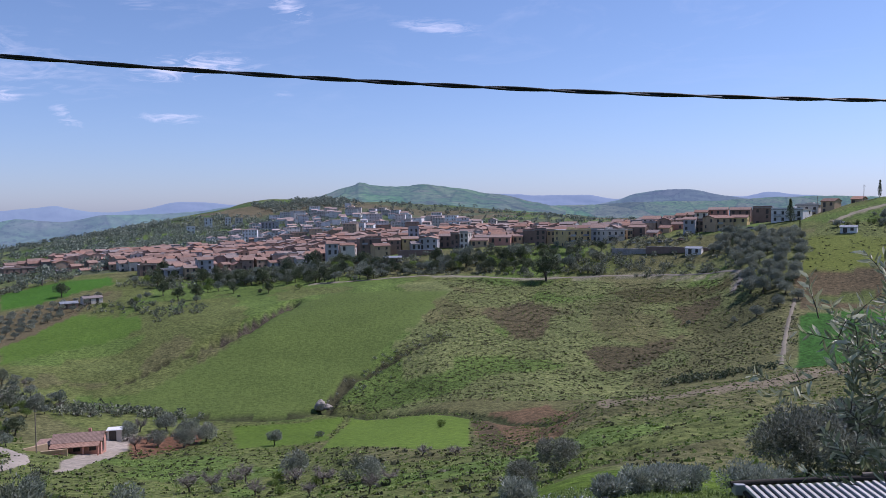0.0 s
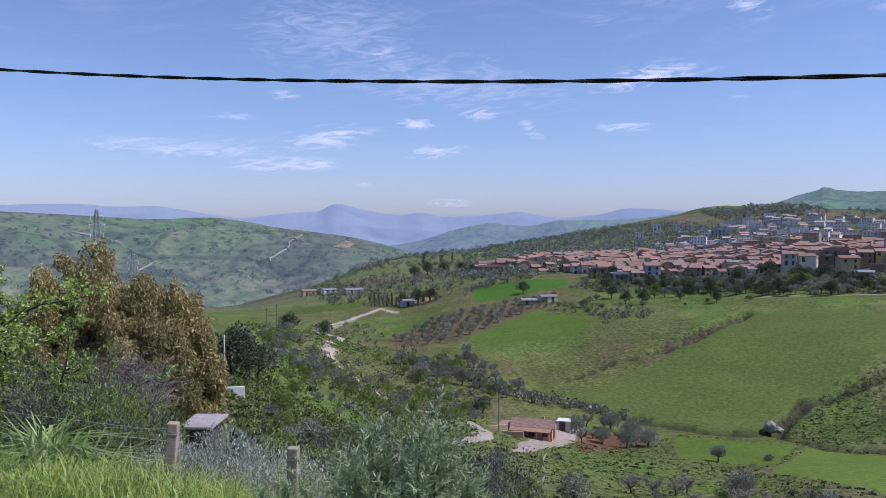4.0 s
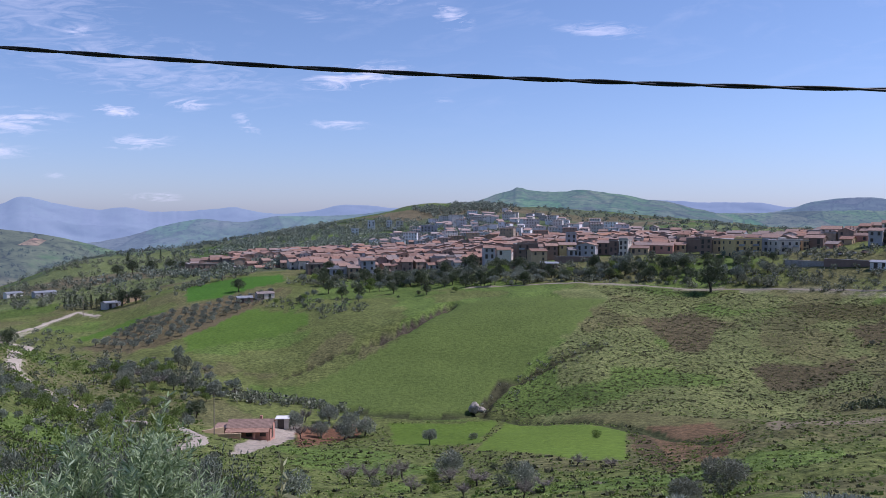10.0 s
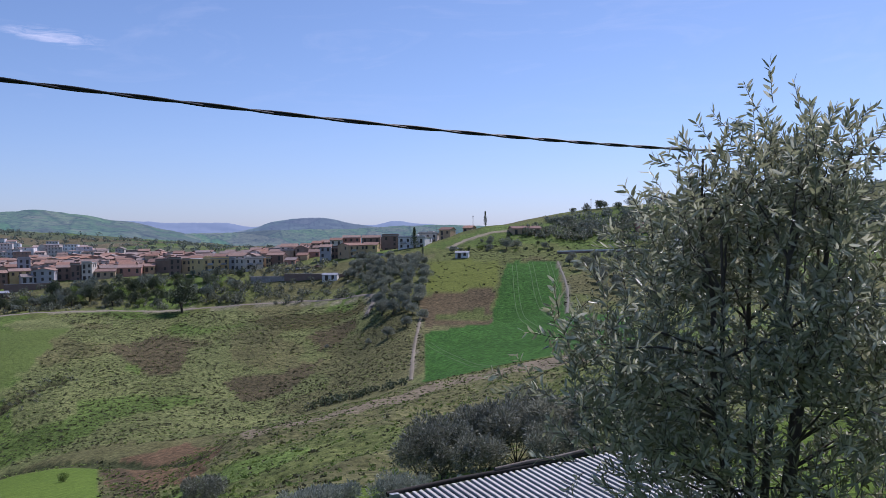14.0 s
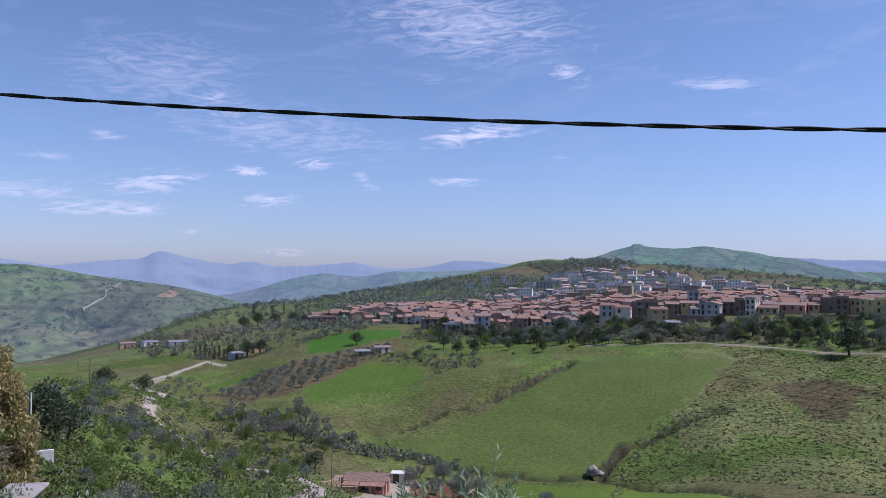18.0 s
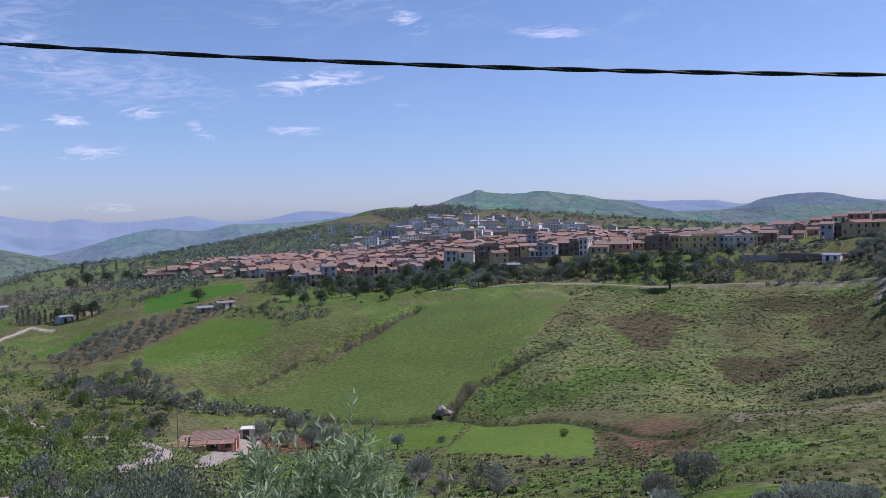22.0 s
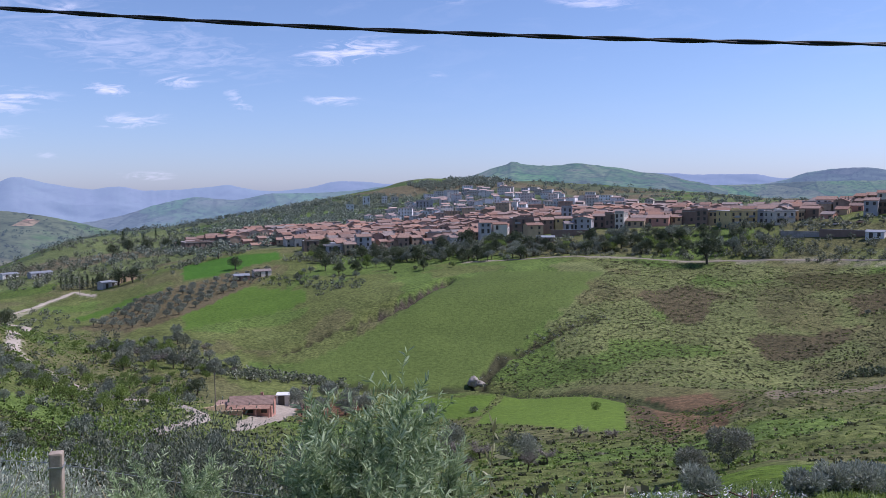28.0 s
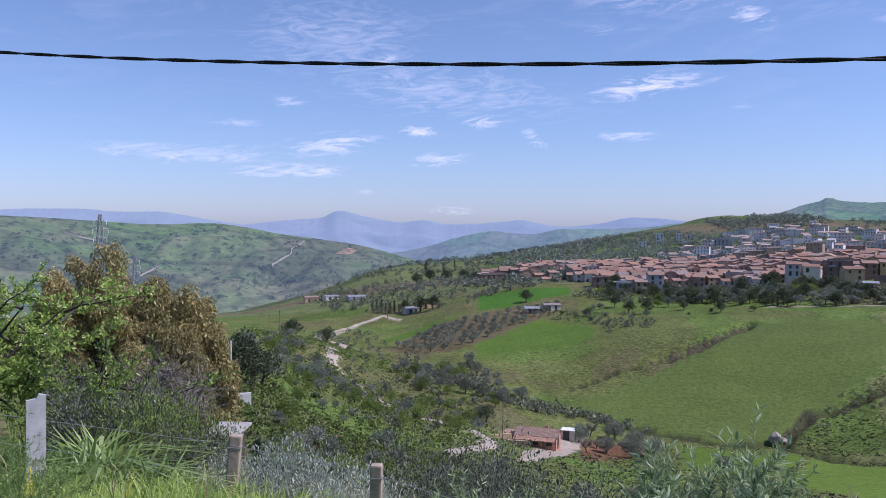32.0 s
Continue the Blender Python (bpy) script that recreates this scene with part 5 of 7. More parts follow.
SILVER_OLIVE = leafy("silver_olive_leaves", (0.125, 0.148, 0.112), (0.225, 0.25, 0.195), (0.37, 0.40, 0.33))
ORCHARD = [tree("orchard_tree", 25 + k, "young grey-green olive tree in an orchard row", n=1500, leaf=(0.28, 0.13), group="orchard trees", mat=SILVER_OLIVE) for k in range(2)]
BELT = [tree("hedge_tree", 30 + k, "rounded grey-green tree in the belt below the town", 1.5, 1.3, 6, 0.16, 0.95, 0.95, 1700, (0.28, 0.14), (DARK_LEAF, OLIVE_LEAF, HAZED_LEAF)[k], 1.3, group="hedge trees") for k in range(3)]
OLIVES = [tree("olive_tree", 20 + k, "grey-green olive tree with a crooked trunk", n=4200, leaf=(0.22, 0.10), group="olive trees", mat=SILVER_OLIVE, lobe=1.1, n_limbs=5 + k % 2) for k in range(4)]
BROAD = [tree("broadleaf_tree", 40 + k, "dark green broadleaf tree at the edge of town", 2.0, 1.6, 6, 0.2, 1.25, 0.9, 2400, (0.34, 0.18), DARK_LEAF, 1.8, group="town trees") for k in range(3)]
FRESH = [tree("green_tree", 50 + k, "fresh green leafy tree on the slope", 1.2, 1.2, 5, 0.13, 0.95, 0.9, 1700, (0.25, 0.14), GREEN_LEAF, 1.2, group="green trees") for k in range(2)]
SHRUBS = [shrub("wild_shrub", 60 + k, "low dark evergreen shrub", mat=(DARK_LEAF, OLIVE_LEAF, GREEN_LEAF)[k], group="wild shrubs") for k in range(3)]
CYPRESS = conifer("cypress", 70, "slender dark green cypress tree", 8, 0.9)
FIR = conifer("fir_tree", 71, "dark green conical fir tree", 11, 2.3, 1500, power=0.45, leaf=(0.6, 0.2))
BARE = [bare_tree("bare_tree", 75 + k, "leafless grey-brown fruit tree with a flat crown", 3.2, 0.11, twigs=520, spread=1.25) for k in range(2)]


def plant(proto, x, y, size=1.0, turn=None, rng=random, sink=0.05, tall=1.0):
    m = pose(x, y, float(height(x, y)) - sink * size, 0, 0, rng.uniform(0, 360) if turn is None else turn)
    k = size / proto.scale[0]
    return copy_thing(proto, m @ Matrix.Diagonal((k, k, k * tall, 1)))


def settle_first(proto, bearing, d, size=1.0):
    x, y = at(bearing, d)
    proto.matrix_world = pose(x, y, float(height(x, y)) - 0.05) @ Matrix.Scale(size, 4)
    proto.scale = (size, size, size)


AREAS = dict(
    belt_left=((-156, 392), (-148, 426), (-89, 397), (-50, 431), (-23, 397), (0, 403), (5, 376), (-47, 359), (-89, 372), (-131, 400)),
    olive_wood=((133, 373), (143, 343), (147, 319), (132, 285), (111, 252), (104, 264), (115, 301), (119, 343)),
    belt_mid=((-4, 377), (0, 404), (27, 416), (61, 413), (84, 379), (72, 348), (53, 357), (23, 365)),
    grove=((198, 284), (278, 257), (230, 190), (170, 180), (173, 221)),
    slope_left=((-114, 116), (-116, 141), (-112, 173), (-101, 191), (-79, 142), (-83, 120), (-95, 112), (-80, 80)),
    valley=((-154, 198), (-133, 233), (-91, 197), (-96, 186), (-115, 177)),
    near_slope=((-200, 210), (-128, 143), (-100, 133), (-73, 89), (-80, 81), (-83, 75), (-110, 110)),
    hedge=((-147, 329), (-123, 411), (-62, 398), (-52, 360), (-85, 325), (-119, 315)),
    east_slope=((169, 338), (202, 338), (213, 316), (200, 293), (161, 316)),
    low_house=((-76, 180), (-55, 187), (-51, 167), (-62, 155)),
    fore=((-38, 99), (-14, 120), (-3, 61), (-18, 88)),
)
for k, o in enumerate(OLIVES):
    settle_first(o, (23.4, 24.6, -10.6, 22)[k], (262, 270, 108, 257)[k], 1.0)
for k, o in enumerate(ORCHARD):
    settle_first(o, -29.9 + 1.5 * k, 330, 0.75)
for k, o in enumerate(BELT):
    settle_first(o, -13 + 9 * k, 402, 1.4)
for k, o in enumerate(BROAD):
    settle_first(o, (7.6, -9.3, -20)[k], (352, 420, 405)[k], (2.3, 1.8, 1.4)[k])
for k, o in enumerate(FRESH):
    settle_first(o, -31 - 3 * k, 150 + 12 * k)
for k, o in enumerate(SHRUBS):
    settle_first(o, -18 + 9 * k, 185 - 20 * k)
settle_first(CYPRESS, 29.2, 424)
settle_first(FIR, 24.0, 396, 0.95)
for k, o in enumerate(BARE):
    settle_first(o, -16.5 + 2.3 * k, 105 + 8 * k)


def scatter(area, n, protos, sizes, seed, apart=2.0, weights=None):
    rng = np.random.default_rng(seed)
    c = np.array(AREAS[area], float)
    lo, hi = c.min(0), c.max(0)
    got = []
    for _ in range(n * 30):
        p = rng.uniform(lo, hi)
        if len(got) < n and inside(p[:1], p[1:], c)[0] and all(math.hypot(p[0] - q[0], p[1] - q[1]) > apart for q in got):
            got.append(p)
            pick = protos[rng.choice(len(protos), p=weights)]
            plant(pick, p[0], p[1], rng.uniform(*sizes), rng.uniform(0, 360), tall=rng.uniform(0.85, 1.2))


MIXED = BELT + BROAD[1:] + BELT[1:] + FRESH[:1]
scatter("belt_left", 165, MIXED + ORCHARD + ORCHARD, (0.7, 1.45), 1, 3.0)
scatter("olive_wood", 74, OLIVES, (0.85, 1.4), 2, 4.8)
scatter("belt_mid", 76, MIXED + SHRUBS, (0.7, 1.6), 3, 3)
scatter("grove", 105, OLIVES, (0.8, 1.2), 4, 5.6)
scatter("slope_left", 90, BELT[1:] + FRESH + FRESH + SHRUBS + ORCHARD, (0.4, 0.8), 5, 2.6)
scatter("valley", 56, BELT[1:] + BARE + FRESH + ORCHARD, (0.5, 1.05), 6, 3.2)
scatter("near_slope", 64, BELT[1:] + SHRUBS + FRESH + ORCHARD, (0.35, 0.72), 7, 2.6)
scatter("hedge", 38, MIXED + SHRUBS, (0.6, 1.3), 8, 4)
scatter("east_slope", 30, SHRUBS + OLIVES[:1], (0.7, 1.4), 9, 2.5)
scatter("low_house", 14, BARE + OLIVES[:1], (0.8, 1.2), 10, 4)
scatter("fore", 13, BARE + SHRUBS, (0.6, 1.2), 11, 4)
# the young orchard in rows
rng = np.random.default_rng(77)
orchard = np.array(((-186, 257), (-193, 305), (-170, 340), (-156, 367), (-153, 327), (-154, 252), (-161, 243)), float)
for u in np.arange(-60, 60, 7.5):
    for v in np.arange(-80, 80, 5.6):
        x, y = -171 + 0.86 * u + 0.51 * v, 300 - 0.51 * u + 0.86 * v
        if inside(np.array([x]), np.array([y]), orchard)[0]:
            plant(ORCHARD[rng.integers(2)], x + rng.normal() * 0.4, y + rng.normal() * 0.4, rng.uniform(0.66, 0.95), rng.uniform(0, 360))
for b, d, s in ((20.4, 352, 0.8), (-33.3, 640, 1.3), (-31.2, 660, 1.1), (-32.0, 655, 0.9), (24.6, 372, 0.6)):
    plant(CYPRESS, *at(b, d), s)
for k in range(9):
    plant(CYPRESS, *at(-37.2 + 0.32 * k, 455 - 2 * k), 0.72 + 0.1 * (k % 3))
for b, d, s in ((-1.3, 103, 0.82), (1.2, 99, 0.74), (-8.6, 92, 1.0), (-3.6, 78, 0.7), (-13.5, 96, 0.9)):
    plant(BARE[int(d) % 2], *at(b, d), s, tall=0.72)
for b, d, s, k in ((20.6, 262, 0.55, 0), (17.6, 272, 0.4, 1), (-12.2, 160, 0.8, 2), (41.5, 232, 1.9, 3), (33.5, 372, 0.9, 0), (-5.0, 83, 0.7, 1)):
    plant(OLIVES[k], *at(b, d), s)
for b, d, s in ((-46.9, 84, 0.95), (-46.0, 88, 0.85), (-45.2, 100, 0.8), (-43.0, 250, 1.2), (-40.5, 310, 1.3), (-33.7, 430, 1.6), (-32.8, 425, 1.4), (-34.8, 445, 1.2), (-26, 398, 1.2), (-34, 560, 1.5), (-33, 575, 1.6), (-31.8, 580, 1.5), (-30.5, 585, 1.3), (-29.7, 560, 1.2), (-28.9, 182, 0.7)):
    plant(BROAD[1 + int(d) % 2], *at(b, d), s)


def woods(name, corners, n, size, mat, label, seed, tall=0.85, per=64):
    """Far scrub and trees: uneven leafy clumps over an area, in one mesh with short stems."""
    rng = np.random.default_rng(seed)
    c = np.array(corners, float)
    lo, hi = c.min(0), c.max(0)
    p = rng.uniform(lo, hi, size=(n * 8, 2))
    keep = inside(p[:, 0], p[:, 1], c) & (rough(p[:, 0], p[:, 1], 40, seed) + rng.random(len(p)) * 0.8 > 0.2)
    p = p[keep][:n]
    pieces, stems = [], []
    for x, y in p:
        r = rng.uniform(*size)
        z = float(height(x, y))
        lobes = [(x + rng.normal() * r * 0.5, y + rng.normal() * r * 0.5, z + r * tall * rng.uniform(0.6, 1.3), r * rng.uniform(0.5, 0.85), tall) for _ in range(3)]
        pts, way = clumps(rng, per, lobes)
        pieces.append(leaves(pts, rng, r * 0.36, r * 0.36, 0.1, ways=way))
        stems.append(tube(np.array([(x, y, z - 0.2), (x, y, z + r * 0.5), (x, y, z + r * tall)]), np.array([0.12, 0.1, 0.05]) * r, 4))
    v, f = joined(pieces)
    ob = new(name, mesh_of(name, v, f, mat))
    tagged(ob, label, "woodland", kind="stuff")
    part("stems", joined(stems), BARK, ob)
    return ob


woods("hillside_woods", ((-330, 590), (-400, 1000), (-257, 960), (-130, 1050), (-120, 760), (-192, 652), (-204, 560)), 1150, (1.3, 3.4), HAZED_LEAF, "scattered dark trees over the hillside above the town", 5)
woods("crown_woods", ((-260, 1060), (-150, 1180), (-120, 1050), (-217, 990)), 170, (2.5, 4.5), HAZED_LEAF, "dark pine wood along the brow of the hill", 6)
woods("hilltop_woods", ((242, 370), (279, 358), (350, 330), (400, 260), (330, 230), (284, 264), (256, 288), (237, 324)), 680, (1.1, 2.6), HAZED_LEAF, "olive and almond trees over the top of the eastern hill", 7)
woods("plateau_scrub", ((-400, 440), (-420, 560), (-337, 600), (-197, 420), (-205, 345), (-246, 356), (-295, 354)), 520, (0.7, 2.3), OLIVE_LEAF, "scrub and small trees on the plateau west of town", 8)
woods("valley_scrub", ((-260, 230), (-230, 300), (-150, 230), (-100, 195), (-85, 150), (-70, 100), (-110, 110), (-160, 160)), 180, (0.5, 1.3), OLIVE_LEAF, "grey-green scrub filling the valley", 9)
woods("valley_green_scrub", ((-200, 190), (-180, 230), (-120, 190), (-85, 150), (-60, 90), (-90, 90)), 260, (0.4, 1.2), GREEN_LEAF, "fresh green bushes down the valley side", 10)
woods("town_garden_trees", ((-200, 560), (-150, 700), (-60, 900), (20, 640), (120, 450), (60, 440), (-60, 460), (-150, 470)), 300, (1.4, 2.8), HAZED_LEAF, "garden trees between the houses", 11)
woods("upper_fields_trees", ((-190, 900), (-130, 1200), (60, 1250), (250, 1000), (160, 640), (40, 760), (-60, 900)), 300, (1.3, 3.2), HAZED_LEAF, "hedges and trees on the fields behind the town", 12)
woods("town_edge_scrub", ((-160, 380), (-140, 430), (-50, 425), (90, 410), (125, 390), (115, 300), (60, 355), (-50, 372)), 600, (0.7, 2.0), OLIVE_LEAF, "bramble and scrub below the town's edge", 14)


def west_scrub(name, n, size, b0, b1, mat, label, seed):
    """Far bushes and hedgerow trees on the hillside across the valley, one mesh."""
    rng = np.random.default_rng(seed)
    pieces = []
    while len(pieces) < n:
        b, e = rng.uniform(b0, b1), rng.uniform(-5.5, 0.4)
        crest = gentle(WEST_HILL[0::2], np.array(WEST_HILL[1::2]), np.array([b]))[0]
        if e > crest - 0.1 or rough(np.array([b * 10]), np.array([e * 40]), 22, seed)[0] + 0.25 * rng.random() < 0.12:
            continue
        x, y, z = on_west_hill(b, e, 0.3)
        r = rng.uniform(*size)
        pts, way = clumps(rng, 30, [(x + rng.normal() * r * 0.6, y, z + r * 0.4, r * 0.8, 0.8) for _ in range(2)])
        pieces.append(leaves(pts, rng, r * 0.5, r * 0.4, 0.2, ways=way))
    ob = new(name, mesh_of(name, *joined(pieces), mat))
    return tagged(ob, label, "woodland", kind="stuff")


# these leaves glow faintly too: haze painted into the scrub
west_scrub("backdrop_scrub", 900, (1.5, 3.6), -72, -31, hazed_land("far_scrub_haze", (0.075, 0.085, 0.055), (0.12, 0.17, 0.26), 0.42), "dark scrub and hedgerows on the hillside across the valley", 31)


def tussocks(name, corners, n, size, mat, label, seed, blades=9, bare=-0.6):
    """Low tufts scattered over rough pasture, one mesh."""
    rng = np.random.default_rng(seed)
    c = np.array(corners, float)
    lo, hi = c.min(0), c.max(0)
    p = rng.uniform(lo, hi, size=(n * 6, 2))
    free = inside(p[:, 0], p[:, 1], c)
    for corners, _, _ in FIELDS[:6] + FIELDS[11:13] + FIELDS[19:20]:
        free &= ~inside(p[:, 0], p[:, 1], corners)
    p = p[free & (rough(p[:, 0], p[:, 1], 30, seed) + rng.random(len(p)) * 0.9 > bare + 0.6)][:n]
    r = rng.uniform(*size, size=len(p)) * (1 + 0.8 * (rng.random(len(p)) < 0.08))
    z = height(p[:, 0], p[:, 1])
    base = np.repeat(np.column_stack([p, z - 0.05]), blades, 0)
    rr = np.repeat(r, blades)[:, None]
    w = rng.normal(size=(len(base), 3)) * (1, 1, 0.35) + (0, 0, 0.7)
    base = base + rng.normal(size=base.shape) * rr * (0.35, 0.35, 0.0)
    w /= np.linalg.norm(w, axis=1, keepdims=True)
    s = np.cross(w, rng.normal(size=w.shape))
    s /= np.linalg.norm(s, axis=1, keepdims=True)
    v = np.stack([base, base + w * rr * 0.5 + s * rr * 0.32, base + w * rr, base + w * rr * 0.5 - s * rr * 0.32], 1).reshape(-1, 3)
    ob = new(name, mesh_of(name, v, np.arange(len(v)).reshape(-1, 4), mat))
    return tagged(ob, label, "grass", kind="stuff")


HILL = ((-30, 206), (-8, 270), (4, 325), (-5, 360), (50, 350), (112, 296), (112, 247), (90, 190), (60, 180), (20, 175), (0, 190))
tussocks("hill_tussocks", HILL, 15000, (0.16, 0.38), TUSSOCK, "dark tussocks dotting the rough hillside", 1)
tussocks("hill_weeds", HILL, 6000, (0.14, 0.3), GREEN_LEAF, "green weeds among the tussocks of the hillside", 2)
SPUR = ((4, 60), (6, 120), (30, 172), (54, 160), (100, 125), (130, 120), (90, 60), (40, 40), (16, 36))
tussocks("spur_tussocks", SPUR, 4600, (0.12, 0.26), TUSSOCK, "coarse dark tussocks on the near spur", 3, 10)
tussocks("spur_grass", SPUR, 7500, (0.12, 0.26), GREEN_LEAF, "rough green grass on the near spur", 4, 10)
LOW = ((-70, 60), (-75, 130), (-50, 190), (-20, 200), (8, 165), (14, 60), (4, 36), (-30, 40))
tussocks("slope_weeds", LOW, 4200, (0.15, 0.34), GREEN_LEAF, "green weeds on the slope below the terrace", 5)
tussocks("slope_dry_tufts", LOW, 2600, (0.15, 0.4), TUSSOCK, "brown dry tufts on the slope below the terrace", 6)
EAST = ((112, 250), (125, 275), (150, 320), (200, 345), (240, 320), (280, 255), (200, 180), (150, 180), (146, 208), (194, 283), (174, 293), (130, 230))
tussocks("east_tussocks", EAST, 2600, (0.2, 0.5), TUSSOCK, "tussocks between the eastern fields", 7)
WEST = ((-60, 60), (-80, 75), (-130, 140), (-220, 220), (-170, 240), (-110, 195), (-75, 140), (-50, 80))
tussocks("west_weeds", WEST, 3600, (0.2, 0.5), GREEN_LEAF, "tall green weeds on the western slope", 8)

NEAR_WEST = ((-11, 12), (-26, 24), (-60, 52), (-84, 76), (-62, 100), (-40, 84), (-16, 42), (-6, 16))
tussocks("bank_weeds", NEAR_WEST, 9000, (0.14, 0.36), GREEN_LEAF, "fresh green weeds on the steep bank", 9, 9, -0.9)
tussocks("bank_dry_weeds", NEAR_WEST, 4200, (0.14, 0.38), TUSSOCK, "brown dry weeds on the steep bank", 10)
# bushes scattered down the bank
rng = np.random.default_rng(88)
for k in range(46):
    b, d = rng.uniform(-46.5, -22), 24 + 80 * rng.random() ** 0.8
    plant((SHRUBS + FRESH + ORCHARD + BELT[1:])[rng.integers(9)], *at(b, d), rng.uniform(0.25, 0.6) * (0.6 + d / 150), rng.uniform(0, 360), tall=rng.uniform(0.8, 1.15))

# the grey thicket of young olives behind the shed
THICKET_LEAF = leafy("thicket_leaves", (0.12, 0.128, 0.09), (0.225, 0.235, 0.17), (0.40, 0.41, 0.33))
THICKET = [tree("olive_thicket", 200 + k, "dense grey-green olive thicket behind the shed", 0.45, 1.2, 9, 0.05, 0.5, 1.25, 7000, (0.15, 0.05), THICKET_LEAF, 1.6, 6, category="tree") for k in range(2)]
settle_first(THICKET[0], 26.0, 41, 1.2)
settle_first(THICKET[1], 29.5, 44, 1.35)
for k, (b, d, s) in enumerate(((24.6, 40, 0.95), (27.6, 46, 1.3), (31.5, 42, 1.25), (33.3, 46, 1.4), (35.2, 41, 1.3), (37.0, 45, 1.35), (38.8, 40, 1.3), (28.6, 38, 0.9), (34.2, 37, 0.9), (40.5, 44, 1.4), (42.5, 40, 1.3), (45, 43, 1.4), (9.0, 52, 0.9), (6.5, 48, 0.7))):
    plant(THICKET[k % 2], *at(b, d), s, 47 * k)

woods("gully_bushes", ((-20, 246), (-28, 228), (-33, 206), (-26, 200), (-14, 226), (6, 258), (0, 262)), 46, (0.3, 0.75), OLIVE_LEAF, "dark bushes along the eroded bank", 21)
woods("lane_hedge", ((-60, 366), (-10, 368), (54, 354), (88, 338), (112, 300), (118, 304), (92, 346), (54, 361), (-10, 375)), 150, (0.5, 1.3), OLIVE_LEAF, "hedge along the lane below the town", 23)
woods("valley_hedges", ((-150, 214), (-120, 208), (-92, 202), (-60, 200), (-60, 192), (-95, 188), (-130, 196)), 150, (0.6, 1.5), OLIVE_LEAF, "bushes along the stream in the valley", 24)
woods("field_hedges", ((-160, 286), (-153, 326), (-116, 311), (-108, 289), (-92, 300), (-100, 330), (-150, 345), (-168, 300)), 90, (0.5, 1.3), OLIVE_LEAF, "bushes round the valley fields", 25)
woods("plateau_trees", ((-330, 440), (-300, 520), (-240, 560), (-190, 470), (-205, 400), (-262, 420)), 130, (1.6, 3.2), HAZED_LEAF, "dark trees round the farms west of town", 26)
woods("far_plateau_trees", ((-480, 560), (-560, 760), (-420, 960), (-300, 900), (-290, 620)), 420, (1.0, 2.8), HAZED_LEAF, "scattered trees and scrub on the rise west of town", 27)
woods("east_hill_trees", ((205, 344), (252, 356), (292, 330), (330, 300), (300, 262), (259, 288), (221, 322)), 430, (0.9, 2.4), OLIVE_LEAF, "dark trees and scrub over the slope of the eastern hill", 28)
woods("path_hedge", ((58, 186), (67, 180), (73, 170), (70, 163), (62, 172), (50, 184)), 46, (0.5, 1.1), DARK_LEAF, "dark bramble hedge at the foot of the path", 29)
for k in range(16):
    plant(BELT[k % 2], *at(35.5 + 0.75 * k + 0.2 * (k % 3), 462 + 4 * (k % 4) + 1.2 * k), 1.0 + 0.35 * (k % 3), sink=1.0)



# ---- the overhead cable and its poles ----
def cable_z(x):
    return 0.887 + 0.00447 * (x * 1.011 - 4.75) ** 2


def cable_y(x):
    return 5.866 + 0.1494 * x


RUBBER = speckled("black_rubber", (0.010, 0.010, 0.011), (0.03, 0.03, 0.032), 40, rough=0.55, bump=0.1)
cable = thing("overhead_cable", label="twisted pair of black insulated overhead cables", category="cable")
cable.matrix_world = pose(0, cable_y(0), cable_z(0))
xs = np.linspace(-24, 16, 1300)
for phase in (0, math.pi):
    turn = xs * 2 * math.pi / 1.05 + phase + 0.7 * np.sin(xs * 1.3)
    line = np.stack([xs, cable_y(xs) + 0.0085 * np.cos(turn) - cable_y(0), cable_z(xs) + 0.0085 * np.sin(turn) - cable_z(0)], -1)
    smooth(part("strand", tube(line, np.full(len(xs), 0.0098), 6), RUBBER, cable))
OLD_WOOD = speckled("weathered_wood", (0.10, 0.08, 0.06), (0.28, 0.24, 0.20), 9, bump=0.5)
for x in (-24.0, 16.0):
    y = cable_y(x)
    g = float(height(x, y))
    pole = thing("cable_pole", x, y + 0.14, g, label="round wooden pole carrying the cable", category="pole")
    t = np.linspace(0, 1, 6)
    top = cable_z(x) - g + 0.5
    smooth(part("pole", tube(np.stack([0 * t, 0 * t, -0.4 + (top + 0.4) * t], -1), 0.12 - 0.03 * t, 10), OLD_WOOD, pole))
    part("bracket", box(-0.03, 0.03, -0.16, 0.0, top - 0.56, top - 0.48), STEEL, pole)


